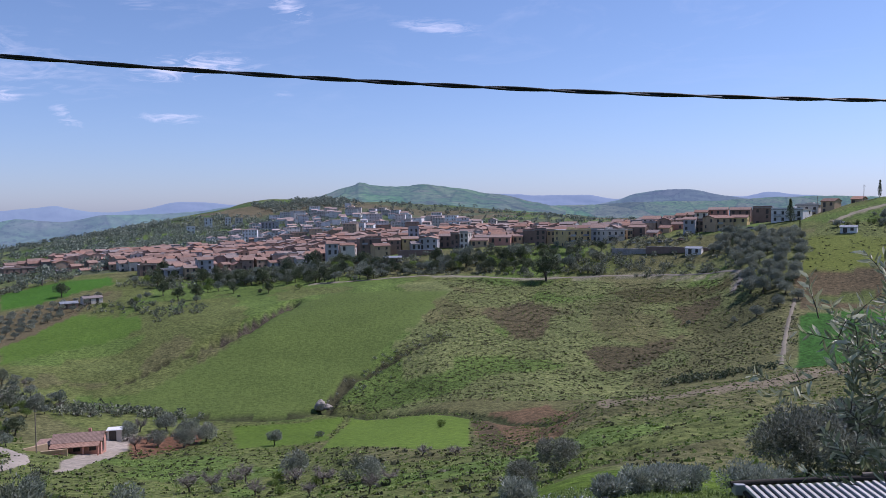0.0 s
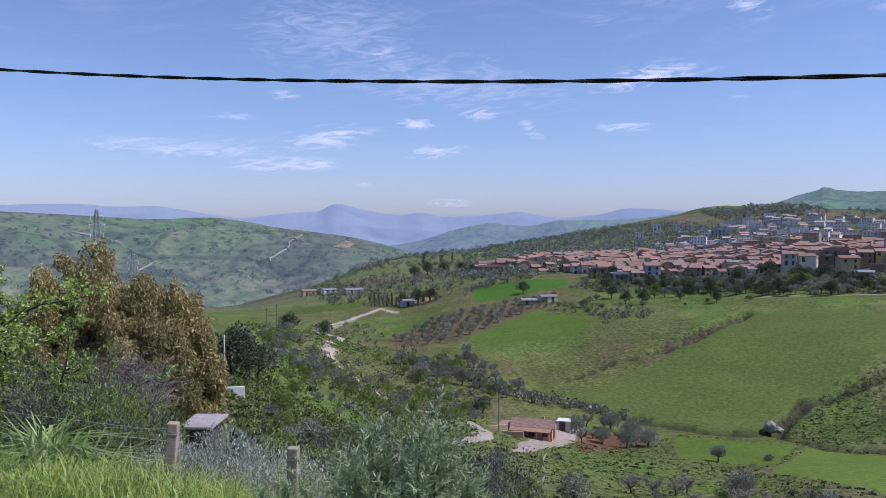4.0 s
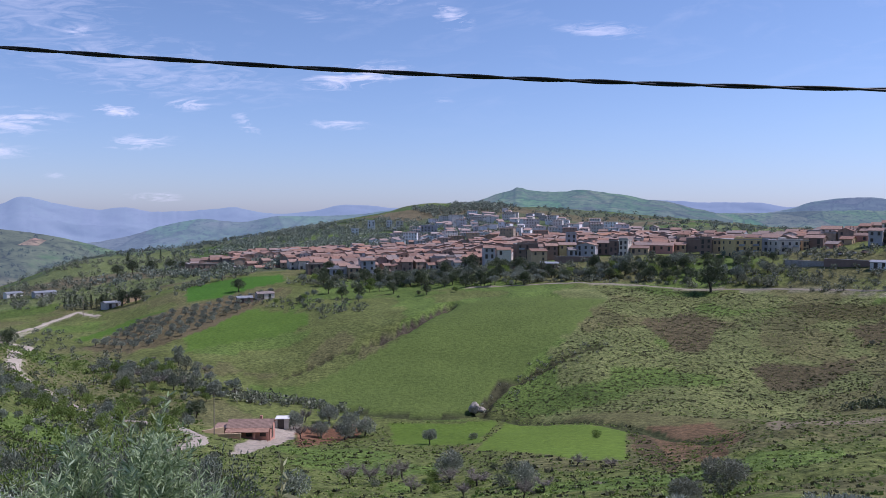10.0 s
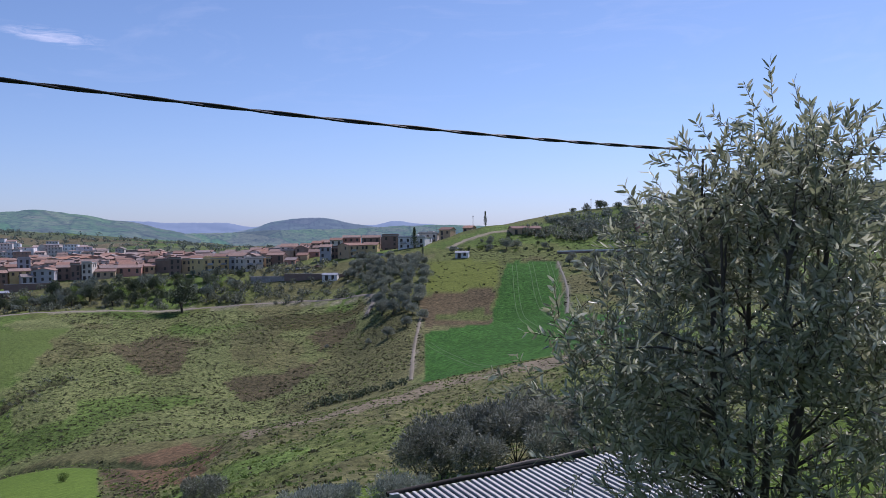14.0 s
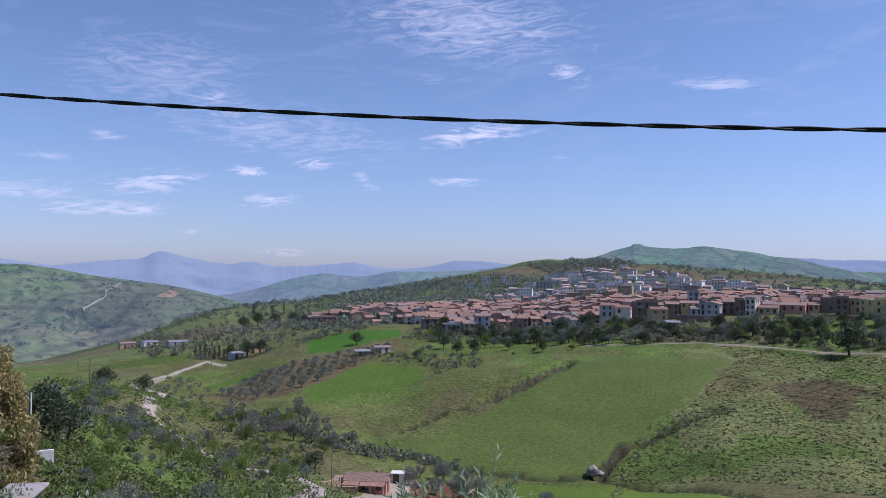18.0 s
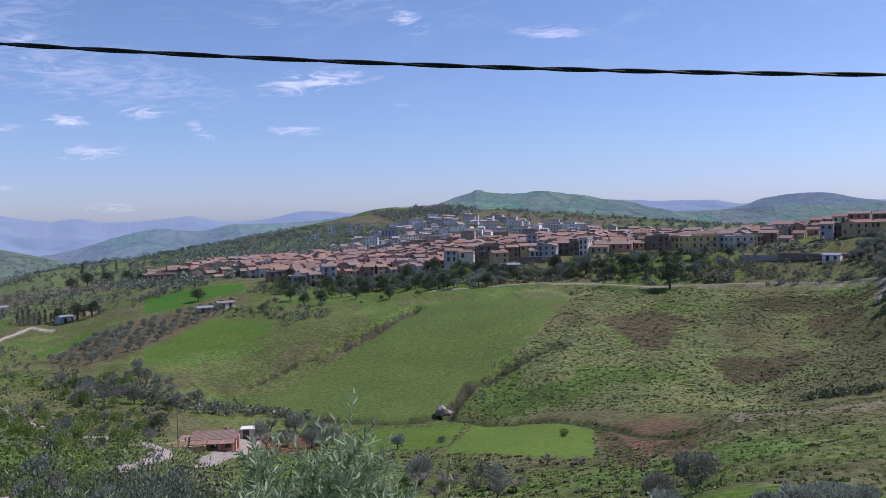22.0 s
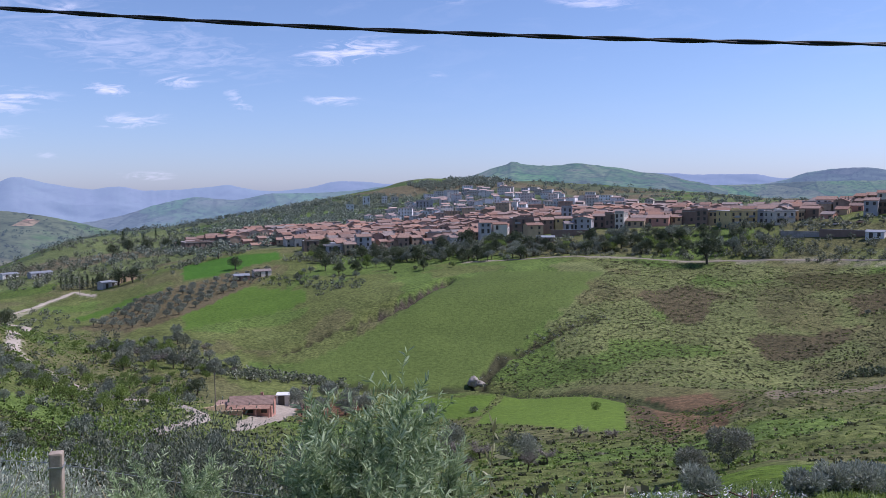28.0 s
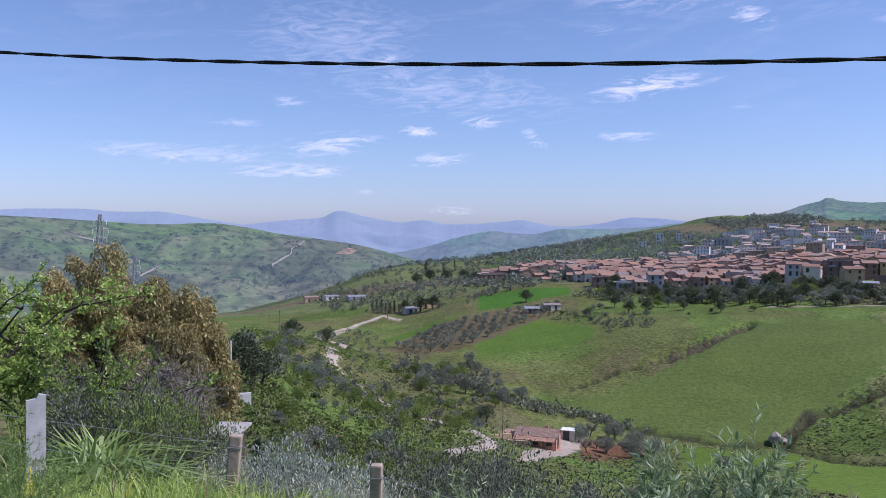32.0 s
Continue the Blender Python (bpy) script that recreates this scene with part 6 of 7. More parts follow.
# ---- plants by the terrace ----
def shoots(rng, starts, ways, length, per, leaf, sway=0.12, thick=0.0026):
    """Leafy shoots: stems and paired leaves along them. Returns stems and leaves as (verts, quads)."""
    stems, pts, lw = [], [], []
    for s, w in zip(starts, ways):
        w = w / np.linalg.norm(w)
        l = length * rng.uniform(0.6, 1.25)
        u = np.linspace(0, 1, 5)[:, None]
        line = s + u * w * l + np.cumsum(rng.normal(size=(5, 3)) * sway * l * 0.25, 0) * u
        stems.append(tube(line, thick * (1.3 - u[:, 0]), 3))
        k = np.linspace(0.08, 1, per)
        p = np.stack([np.interp(k, u[:, 0], line[:, c]) for c in range(3)], -1)
        out = rng.normal(size=(per, 3))
        out -= (out @ w)[:, None] * w
        out /= np.linalg.norm(out, axis=1, keepdims=True)
        pts.append(p)
        lw.append(out * 0.75 + w * rng.uniform(0.3, 1.0))
    p, w = np.concatenate(pts), np.concatenate(lw)
    w /= np.linalg.norm(w, axis=1, keepdims=True)
    side = np.cross(w, rng.normal(size=w.shape))
    side /= np.linalg.norm(side, axis=1, keepdims=True)
    size = rng.uniform(0.65, 1.25, (len(p), 1))
    l, d = w * leaf[0] * size, side * leaf[1] * size * 0.5
    fold = np.cross(w, side) * leaf[1] * 0.12
    v = np.stack([p, p + l * 0.3 + d + fold, p + l * 0.7 + d * 0.8 + fold, p + l, p + l * 0.7 - d * 0.8 + fold, p + l * 0.3 - d + fold], 1)
    n = len(p)
    i = np.arange(n)[:, None] * 6
    quads = np.concatenate([i + (0, 1, 2, 3), i + (0, 3, 4, 5)], 1).reshape(-1, 4)
    return joined(stems), (v.reshape(-1, 3), quads)


NEAR_OLIVE = leafy("near_olive_leaves", (0.18, 0.195, 0.115), (0.34, 0.355, 0.215), (0.68, 0.68, 0.54), 0.45, 0.32)
rng = np.random.default_rng(31)
OX, OY = 2.98, 2.76
g = float(height(OX, OY))
olive = thing("olive_tree", OX, OY, g, label="young olive tree with upright leafy shoots beside the terrace", category="tree")
heads = [(-0.85, -0.08, -g - 0.50), (-0.80, 0.05, -g - 0.66), (-0.68, -0.05, -g - 0.58), (-0.60, 0.1, -g - 0.78), (-0.52, -0.05, -g - 0.45), (-0.55, 0.1, -g - 0.95)]
for k in range(110):
    q = rng.random() ** 1.05
    z = -1.35 + 1.70 * q
    wide = np.interp(z, (-1.35, -0.85, -0.35, 0.08, 0.42), (0.70, 0.75, 0.62, 0.44, 0.18))
    a = rng.uniform(0, 2 * math.pi)
    heads.append((0.26 + 0.05 * q + wide * math.cos(a) * rng.uniform(0.1, 1) ** 0.7, wide * 0.8 * math.sin(a), z - g))
heads = np.array(heads)
u = np.linspace(0, 1, 9)[:, None]
main = []
for k in range(6):
    a = 2 * math.pi * k / 6
    end = np.array((0.3 + 0.35 * math.cos(a), 0.32 * math.sin(a), -g - 0.05 + 0.2 * (k % 3)))
    mid = end * (0.6, 0.5, 0.45)
    main.append((1 - u) ** 2 * np.array((0.2, 0, -0.1)) + 2 * u * (1 - u) * mid + u**2 * end + rng.normal(size=(9, 3)) * 0.015 * u)
nodes = np.concatenate([l[2:8] for l in main])
twigs = []
for h in heads:
    under = nodes[nodes[:, 2] < max(h[2] - 0.1, nodes[:, 2].min() + 0.03)]
    start = under[np.argmin(np.linalg.norm(under - h, axis=1))]
    mid = (start + h) / 2 + (0, 0, 0.05)
    line = (1 - u) ** 2 * start + 2 * u * (1 - u) * mid + u**2 * h + rng.normal(size=(9, 3)) * 0.008 * u
    twigs.append(tube(line, 0.007 * (1.15 - 0.85 * u[:, 0]), 5))
smooth(part("trunk", joined([tube(l, 0.028 * (1.15 - 0.95 * u[:, 0]), 7) for l in main]), BARK, olive))
starts, ways = [], []
for h in heads:
    for _ in range(19):
        s = h + rng.normal(size=3) * 0.12
        starts.append(s)
        ways.append((s - h) * 0.9 + (0, 0, 0.2) + rng.normal(size=3) * 0.13)
st, lv = shoots(rng, starts, ways, 0.16, 17, (0.052, 0.0125), thick=0.002)
part("branchwork", joined(twigs + [st]), BARK, olive)
part("crown", lv, NEAR_OLIVE, olive)

# the silvery broom close to the camera
BROOM = leafy("broom_needles", (0.16, 0.23, 0.10), (0.32, 0.41, 0.21), (0.58, 0.66, 0.44), 0.4)


def broom_shrub(x, y, top, wide, stems, shoots_each, seed, label):
    rng = np.random.default_rng(seed)
    g = float(height(x, y))
    ob = thing("broom_shrub", x, y, g, label=label, category="shrub")
    starts, ways, pieces = [], [], []
    for k in range(stems):
        a, q = rng.uniform(0, 2 * math.pi), math.sqrt(rng.random())
        end = np.array([math.cos(a) * wide * q, math.sin(a) * wide * q, (top - g) * (1 - 0.42 * q**2) * rng.uniform(0.88, 1.0)])
        u = np.linspace(0, 1, 6)[:, None]
        line = u * end * (1, 1, 0) * u**0.5 + u * (0, 0, end[2]) + rng.normal(size=(6, 3)) * 0.012
        line[0, 2] = -0.1
        pieces.append(tube(line, 0.0065 * (1.15 - u[:, 0]), 5))
        for _ in range(shoots_each):
            p = rng.uniform(0.45, 1.0)
            s = np.array([np.interp(p, u[:, 0], line[:, c]) for c in range(3)])
            starts.append(s)
            ways.append(np.array([s[0], s[1], 0.26]) * (0.9, 0.9, 1) + rng.normal(size=3) * 0.10)
    part("stem", joined(pieces), BARK, ob)
    st, lv = shoots(rng, starts, ways, 0.10, 34, (0.022, 0.0036), 0.35, 0.0011)
    part("branchwork", st, BROOM, ob)
    part("needles", lv, BROOM, ob)
    return ob


broom_shrub(-0.82, 1.62, -0.46, 0.29, 46, 78, 21, "silvery green broom shrub with feathery needles")

# rank herbs: a needle plant, reused for fennel
FENNEL = leafy("fennel_fronds", (0.10, 0.17, 0.05), (0.19, 0.30, 0.085), (0.34, 0.46, 0.18), 0.4)


def feathery(name, label, x, y, r, h, n, mat, seed, leaf=(0.03, 0.0042), length=0.13, per=26):
    rng = np.random.default_rng(seed)
    ob = thing(name, x, y, float(height(x, y)), label=label, category="plant")
    s = np.stack([rng.normal(size=n) * r * 0.5, rng.normal(size=n) * r * 0.5, h * rng.uniform(0.15, 1.0, n) ** 0.7], -1)
    w = s * (0.9, 0.9, 0) + (0, 0, 0.45 * r) + rng.normal(size=(n, 3)) * r * 0.35
    st, lv = shoots(rng, s, w, length, per, leaf, 0.25, 0.001)
    roots = [tube(np.array([(0, 0, -0.08), (p[0] * 0.5, p[1] * 0.5, p[2] * 0.6), p]), np.array([0.006, 0.004, 0.002]), 3) for p in s[::8]]
    part("stalk_mass", joined([st] + roots), mat, ob)
    part("fronds", lv, mat, ob)
    return ob


for k, (x, y, r, h) in enumerate(((-4.35, 1.55, 0.42, 0.72), (-4.8, 1.15, 0.45, 0.75), (-3.9, 1.25, 0.35, 0.5), (-4.1, 1.95, 0.35, 0.55), (-5.3, 1.7, 0.4, 0.6))):
    feathery("wild_fennel", "feathery green wild fennel in the roadside grass", x, y, r, h, 420, FENNEL, 40 + k, (0.028, 0.003))
broom_shrub(-1.75, 2.3, -0.92, 0.3, 18, 34, 22, "low feathery green broom at the edge of the bank")
broom_shrub(-0.45, 1.95, -0.84, 0.16, 10, 30, 23, "small feathery broom on the bank")

# a tall dry flower stalk at the edge of the drop
STALK = leafy("dry_stalk", (0.24, 0.22, 0.10), (0.40, 0.38, 0.20), (0.56, 0.54, 0.34), 0.3)


def flower_stalk(x, y, top, seed, label):
    rng = np.random.default_rng(seed)
    g = float(height(x, y))
    ob = thing("flower_stalk", x, y, g, label=label, category="plant")
    u = np.linspace(0, 1, 9)[:, None]
    line = np.concatenate([0.05 * u**2 + 0.006 * np.sin(u * 9), 0.02 * np.sin(u * 5), -0.05 + (top - g + 0.05) * u], 1)
    part("stalk", tube(line, 0.0035 * (1.3 - u[:, 0]), 5), STALK, ob)
    q = rng.uniform(0.78, 1.0, 46)
    p = np.stack([np.interp(q, u[:, 0], line[:, c]) for c in range(3)], -1)
    part("flower_head", leaves(p, rng, 0.035, 0.007, 0.7), STALK, ob, "pale dry flower head")
    q = rng.uniform(0.1, 0.8, 14)
    p = np.stack([np.interp(q, u[:, 0], line[:, c]) for c in range(3)], -1)
    part("leaves", leaves(p, rng, 0.09, 0.008, 0.3), FENNEL, ob)
    return ob


flower_stalk(-0.65, 2.05, -0.70, 61, "tall slender stalk with a dry flower head")
flower_stalk(-0.30, 2.15, -0.86, 62, "short slender stalk with a dry flower head")

# silver wormwood round the fence
SILVER = leafy("wormwood_leaves", (0.28, 0.31, 0.25), (0.49, 0.53, 0.43), (0.68, 0.71, 0.61), 0.34)
for k, (x, y, r) in enumerate(((-4.95, 4.5, 0.44), (-4.6, 4.55, 0.47), (-4.25, 4.6, 0.44), (-3.95, 4.75, 0.34), (-5.3, 4.3, 0.34))):
    o = shrub("wormwood", 80 + k, "silver-grey wormwood bush beside the fence", r, 10000, (0.026, 0.008), SILVER, 16, up=0.9, tall=1.25)
    o.matrix_world = pose(x, y, float(height(x, y)))
for k, (x, y, r) in enumerate(((12.2, 29.6, 1.0), (13.2, 30.0, 0.9), (8.4, 27.6, 0.75), (7.4, 27.0, 0.7), (9.6, 28.3, 0.7), (6.0, 25.2, 0.6), (15.8, 30.8, 0.7), (3.2, 27.5, 0.7))):
    o = shrub("wormwood", 90 + k, "silver-grey wormwood bush at the edge of the lawn", r, 3600, (0.11, 0.035), GREY_LEAF, 8, up=0.6, tall=0.9)
    o.matrix_world = pose(x, y, float(height(x, y)))

# evergreen bushes on the bank
for k, (x, y, r, tall, mat) in enumerate(((-3.7, 5.6, 0.75, 1.25, OLIVE_LEAF), (-4.3, 6.3, 0.7, 1.2, OLIVE_LEAF), (-2.9, 5.4, 0.6, 1.3, OLIVE_LEAF), (-6.0, 4.4, 0.62, 1.35, GREEN_LEAF), (-5.6, 4.35, 0.45, 1.3, OLIVE_LEAF), (-6.6, 4.2, 0.5, 1.4, OLIVE_LEAF))):
    o = shrub("evergreen_bush", 110 + k, "dense grey-green evergreen bush behind the fence", r, 12000, (0.030, 0.010), mat, 16, up=0.7, tall=tall)
    o.matrix_world = pose(x, y, float(height(x, y)))

# the almond tree coming into leaf
ALMOND = leafy("almond_leaves", (0.16, 0.245, 0.05), (0.32, 0.45, 0.10), (0.54, 0.66, 0.23), 0.46)


def almond(x, y, h, seed, n):
    rng = np.random.default_rng(seed)
    ob = thing("almond_tree", x, y, float(height(x, y)), label="young almond tree with fresh green leaves and dark branches", category="tree")
    wood, ends = limbs(rng, h * 0.3, 0.25, h * 0.42, 9, 0.06, h * 0.5)
    more, starts, ways = [wood], [], []
    for e in ends:
        for _ in range(7):
            s = e * rng.uniform(0.38, 1.0)
            w = rng.normal(size=3) * (1, 1, 0.9) + (0, 0, 0.15)
            end = s + w * h * 0.17
            u = np.linspace(0, 1, 4)[:, None]
            more.append(tube(s + u * (end - s) + rng.normal(size=(4, 3)) * 0.02, 0.012 * (1.2 - u[:, 0]), 4))
            for _ in range(n):
                starts.append(s + (end - s) * rng.uniform(0.2, 1.1) + rng.normal(size=3) * 0.04)
                ways.append(w + rng.normal(size=3) * 0.9)
    smooth(part("trunk", joined(more), BARK, ob))
    st, lv = shoots(rng, starts, ways, 0.15, 9, (0.046, 0.020))
    part("branchwork", st, BARK, ob)
    part("crown", lv, ALMOND, ob)
    p = np.array(starts)[rng.choice(len(starts), 60)] + rng.normal(size=(60, 3)) * 0.03
    part("blossom", leaves(p, rng, 0.03, 0.03), WHITE, ob, "last pale blossom")
    return ob


almond(-8.75, 4.25, 2.5, 3, 32)
almond(-8.0, 5.0, 1.6, 4, 14)
almond(-9.6, 3.6, 2.1, 6, 24)

# dry thorn scrub
for k, (x, y, h, s) in enumerate(((-8.6, 5.8, 1.8, 1.3), (-8.0, 5.8, 1.6, 1.1), (-9.2, 5.9, 1.9, 1.3), (-10.2, 4.3, 1.7, 1.4), (-8.2, 5.5, 1.3, 1.2))):
    o = bare_tree("thorn_scrub", 130 + k, "leafless grey tangle of thorny twigs", h, 0.03, DRY_TWIG, 800, "shrub", s)
    o.matrix_world = pose(x, y, float(height(x, y)))

# prickly pears
PAD = leafy("cactus_pads", (0.05, 0.08, 0.035), (0.09, 0.13, 0.06), (0.17, 0.21, 0.11), 0.0, 0.5)
bm = bmesh.new()
bmesh.ops.create_uvsphere(bm, u_segments=10, v_segments=7, radius=0.5)
for v in bm.verts:
    v.co = Vector((v.co.x * 0.62 * (1 + 0.25 * v.co.z), v.co.y * 0.13, v.co.z + 0.5))
PAD_MESH = bpy.data.meshes.new("pad")
bm.to_mesh(PAD_MESH)
bm.free()
PAD_MESH.materials.append(PAD)
PAD_MESH.polygons.foreach_set("use_smooth", np.ones(len(PAD_MESH.polygons), dtype=bool))


def prickly_pear(x, y, h, seed, label="prickly pear cactus with flat green pads"):
    rng = np.random.default_rng(seed)
    ob = thing("prickly_pear", x, y, float(height(x, y)), label=label, category="cactus")
    tips = [(Matrix.Translation((rng.normal() * 0.3, rng.normal() * 0.3, -0.05)), 0) for _ in range(7)]
    n = 0
    while tips and n < 60:
        m, deep = tips.pop(0)
        size = h * rng.uniform(0.13, 0.2)
        o = part("pad", PAD_MESH, PAD, ob)
        o.matrix_basis = m @ Matrix.Scale(size, 4)
        n += 1
        if deep < 4:
            for _ in range(rng.integers(1, 4)):
                tip = m @ Matrix.Translation((rng.uniform(-0.2, 0.2) * size, 0, size * rng.uniform(0.8, 0.97))) @ pose(0, 0, 0, rng.normal() * 22, rng.normal() * 36, rng.uniform(0, 180))
                tips.append((tip, deep + 1))
    return ob


for k, (b, d) in enumerate(((-47.4, 16.2), (-46.4, 16.9), (-45.4, 16.3), (-44.4, 16.8), (-43.4, 16.2), (-42.6, 16.7), (-45.9, 17.6), (-44.0, 17.5))):
    x, y = at(b, d)
    prickly_pear(x, y, 1.5, 150 + k)
for k, (b, d) in enumerate(((-41.5, 128), (-42.5, 150), (-34, 165), (-43.4, 190), (-30.5, 172))):
    x, y = at(b, d)
    prickly_pear(x, y, 2.6, 160 + k, "large grey-green prickly pear on the slope")

# the ochre eucalyptus row
for k, (b, d, h, r) in enumerate(((-58.6, 34, 5.2, 1.2), (-57.2, 35, 6.4, 1.3), (-56.1, 34, 7.0, 1.4), (-54.8, 35.5, 6.2, 1.3), (-53.3, 34, 5.8, 1.3), (-52.0, 35, 6.1, 1.3), (-50.8, 34, 5.9, 1.3), (-49.7, 35, 5.6, 1.2), (-48.8, 34, 4.6, 1.1), (-54.0, 33, 4.2, 1.3), (-51.3, 33, 4.2, 1.3))):
    x, y = at(b, d)
    rng = np.random.default_rng(170 + k)
    ob = thing("eucalyptus", x, y, float(height(x, y)), label="eucalyptus tree with ochre-brown hanging foliage", category="tree", group="eucalyptus row")
    wood, ends = limbs(rng, h * 0.55, 0.3, r * 0.7, 7, 0.13, h * 0.3)
    smooth(part("trunk", wood, BARK, ob))
    lobes = [(*(e * (1, 1, 0.9)), r * rng.uniform(0.26, 0.4), 1.35) for e in ends]
    for q in np.linspace(0.12, 0.97, 24):
        a, out = rng.uniform(0, 2 * math.pi), r * (0.95 - 0.55 * q**2) * rng.uniform(0.35, 1.0)
        lobes.append((out * math.cos(a), out * math.sin(a), h * q, r * rng.uniform(0.22, 0.38), 1.35))
    pts, way = clumps(rng, 15000, lobes)
    pts = pts[pts[:, 2] > 0.1]
    way = rng.normal(size=pts.shape) * 0.6 + (0, 0, -0.9)
    part("crown", leaves(pts, rng, 0.15, 0.046, 0, ways=way), BROWN_LEAF, ob)

# strap-leaved plant by the white board, and grass on the bank
BLADE = leafy("grass_blades", (0.17, 0.25, 0.05), (0.32, 0.44, 0.095), (0.50, 0.60, 0.22), 0.48)
STRAP = leafy("strap_leaves", (0.15, 0.23, 0.06), (0.27, 0.38, 0.12), (0.44, 0.54, 0.24), 0.35, 0.4)


def blades(rng, roots, length, width, lean):
    """Bent grass blades: two quads each."""
    n = len(roots)
    a = rng.uniform(0, 2 * math.pi, n)
    out = np.stack([np.cos(a), np.sin(a), 0 * a], -1)
    side = np.stack([-np.sin(a), np.cos(a), 0 * a], -1)
    l = length * rng.uniform(0.5, 1.3, (n, 1))
    k = lean * rng.uniform(0.2, 1.5, (n, 1))
    up = np.array([0, 0, 1.0])
    m = roots + l * (up * 0.6 + out * k * 0.25)
    t = roots + l * (up * (0.95 - 0.35 * k) + out * k * 0.8)
    w = side * width * rng.uniform(0.6, 1.3, (n, 1))
    v = np.stack([roots - w * 0.5, roots + w * 0.5, m + w * 0.4, m - w * 0.4, t + w * 0.06, t - w * 0.06], 1).reshape(-1, 3)
    i = np.arange(n)[:, None] * 6
    return v, np.concatenate([i + (0, 1, 2, 3), i + (3, 2, 4, 5)], 1).reshape(-1, 4)


rng = np.random.default_rng(9)
for x, y, n, l in ((-5.35, 3.3, 230, 0.72), (-5.0, 3.5, 200, 0.66), (-5.65, 3.5, 160, 0.66)):
    ob = thing("strap_leaf_plant", x, y, float(height(x, y)), label="clump of long arching strap-shaped green leaves", category="plant")
    part("leaves", blades(rng, np.column_stack([rng.normal(size=(n, 2)) * 0.07, np.full(n, -0.02)]), l, 0.030, 1.25), STRAP, ob)


def meadow(name, label, b0, b1, d0, d1, n, length, width, mat, seed, lean=0.7):
    rng = np.random.default_rng(seed)
    b, d = np.radians(rng.uniform(b0, b1, n)), np.sqrt(rng.uniform(d0**2, d1**2, n))
    x, y = d * np.sin(b), d * np.cos(b)
    keep = rough(x, y, 0.9, seed) + rng.random(n) > 0.25
    x, y = x[keep], y[keep]
    ob = new(name, mesh_of(name, *blades(rng, np.column_stack([x, y, height(x, y) - 0.02]), length, width, lean), mat))
    return tagged(ob, label, "grass", kind="stuff")


meadow("bank_grass", "rank green grass along the terrace edge", -85, -34, 2.2, 6.5, 38000, 0.42, 0.010, BLADE, 1)
meadow("bank_herbs", "broad-leaved green herbs in the bank grass", -85, -38, 2.2, 6.2, 9000, 0.30, 0.030, STRAP, 2, 1.1)
meadow("edge_grass", "sparse tall grass at the edge of the drop", -40, 8, 1.8, 3.4, 3800, 0.42, 0.007, BLADE, 3)
meadow("dry_straws", "pale dry straws among the grass", -80, 5, 2.2, 6.5, 900, 0.62, 0.006, leafy("straw", (0.25, 0.2, 0.1), (0.4, 0.33, 0.18), (0.5, 0.43, 0.27), 0.2), 4, 0.4)
meadow("slope_herbs", "rank green weeds on the slope below the fence", -62, -14, 5.5, 24, 26000, 0.30, 0.024, GREEN_LEAF, 11, 0.9)
meadow("slope_straw", "dry brown weeds on the slope below the fence", -60, -18, 6, 26, 9000, 0.34, 0.016, TUSSOCK, 12, 0.7)
meadow("lawn_grass", "bright green tufted lawn above the shed", 3, 26, 7, 31, 44000, 0.13, 0.020, GREEN_LEAF, 5)
meadow("lawn_weeds", "taller weeds scattered over the lawn", 2, 26, 14, 33, 5000, 0.24, 0.04, GREEN_LEAF, 6, 1.0)
meadow("bank_flowers", "small yellow flowers in the bank grass", -80, -40, 2.4, 5.5, 160, 0.40, 0.022, leafy("yellow_petals", (0.55, 0.42, 0.02), (0.70, 0.55, 0.03), (0.8, 0.66, 0.06), 0.3), 8, 0.3)
rng = np.random.default_rng(57)
b, d = np.radians(rng.uniform(2, 14, 1500)), np.sqrt(rng.uniform(20**2, 33**2, 1500))
x, y = d * np.sin(b), d * np.cos(b)
heads = np.column_stack([x, y, height(x, y) + rng.uniform(0.1, 0.24, len(x))])[rough(x, y, 2.5, 9) > -0.1]
tagged(new("lawn_daisies", mesh_of("lawn_daisies", *leaves(heads, rng, 0.05, 0.05), WHITE)), "white daisies dotting the lawn", "flowers", kind="stuff")


# ---- fence posts and boards ----
def post(x, y, top, w, tilt_x, tilt_y, label, mat):
    g = float(height(x, y))
    ob = thing("fence_post", x, y, g, label=label, category="post")
    ob.matrix_world = pose(x, y, g - 0.05, tilt_x, tilt_y, math.degrees(math.atan2(-x, y)) - 14)
    h = top - g + 0.05
    p = part("shaft", box(-w / 2, w / 2, -w / 2, w / 2, -0.25, h, 0.012), mat, ob)
    for z in (0.3, 0.6, 0.9):
        if z < h:
            part("wire_tie", box(-w / 2 - 0.004, w / 2 + 0.004, -w / 2 - 0.004, w / 2 + 0.004, z * h, z * h + 0.008), STEEL, p)
    return ob


POST_STONE = speckled("post_concrete", (0.26, 0.20, 0.15), (0.46, 0.38, 0.30), 22, bump=0.5)
post(-4.87, 4.02, -1.62, 0.088, 0, 5, "leaning weathered concrete fence post", POST_STONE)
post(-3.55, 4.10, -1.64, 0.078, 0, 1, "square weathered concrete fence post", POST_STONE)
post(-5.96, 2.75, -1.28, 0.062, 0, -6, "weathered concrete fence post in the grass", POST_STONE)
g = float(height(-5.25, 2.8))
board = thing("white_board", -5.25, 2.8, g, 62, label="upright white board with a notched top", category="board")
bm = bmesh.new()
outline = [(-0.055, -0.2), (0.055, -0.2), (0.062, 0.80), (0.02, 0.815), (0.006, 0.785), (-0.052, 0.775)]
f = bm.faces.new([bm.verts.new((x, 0, z)) for x, z in outline])
up = bmesh.ops.extrude_face_region(bm, geom=[f])
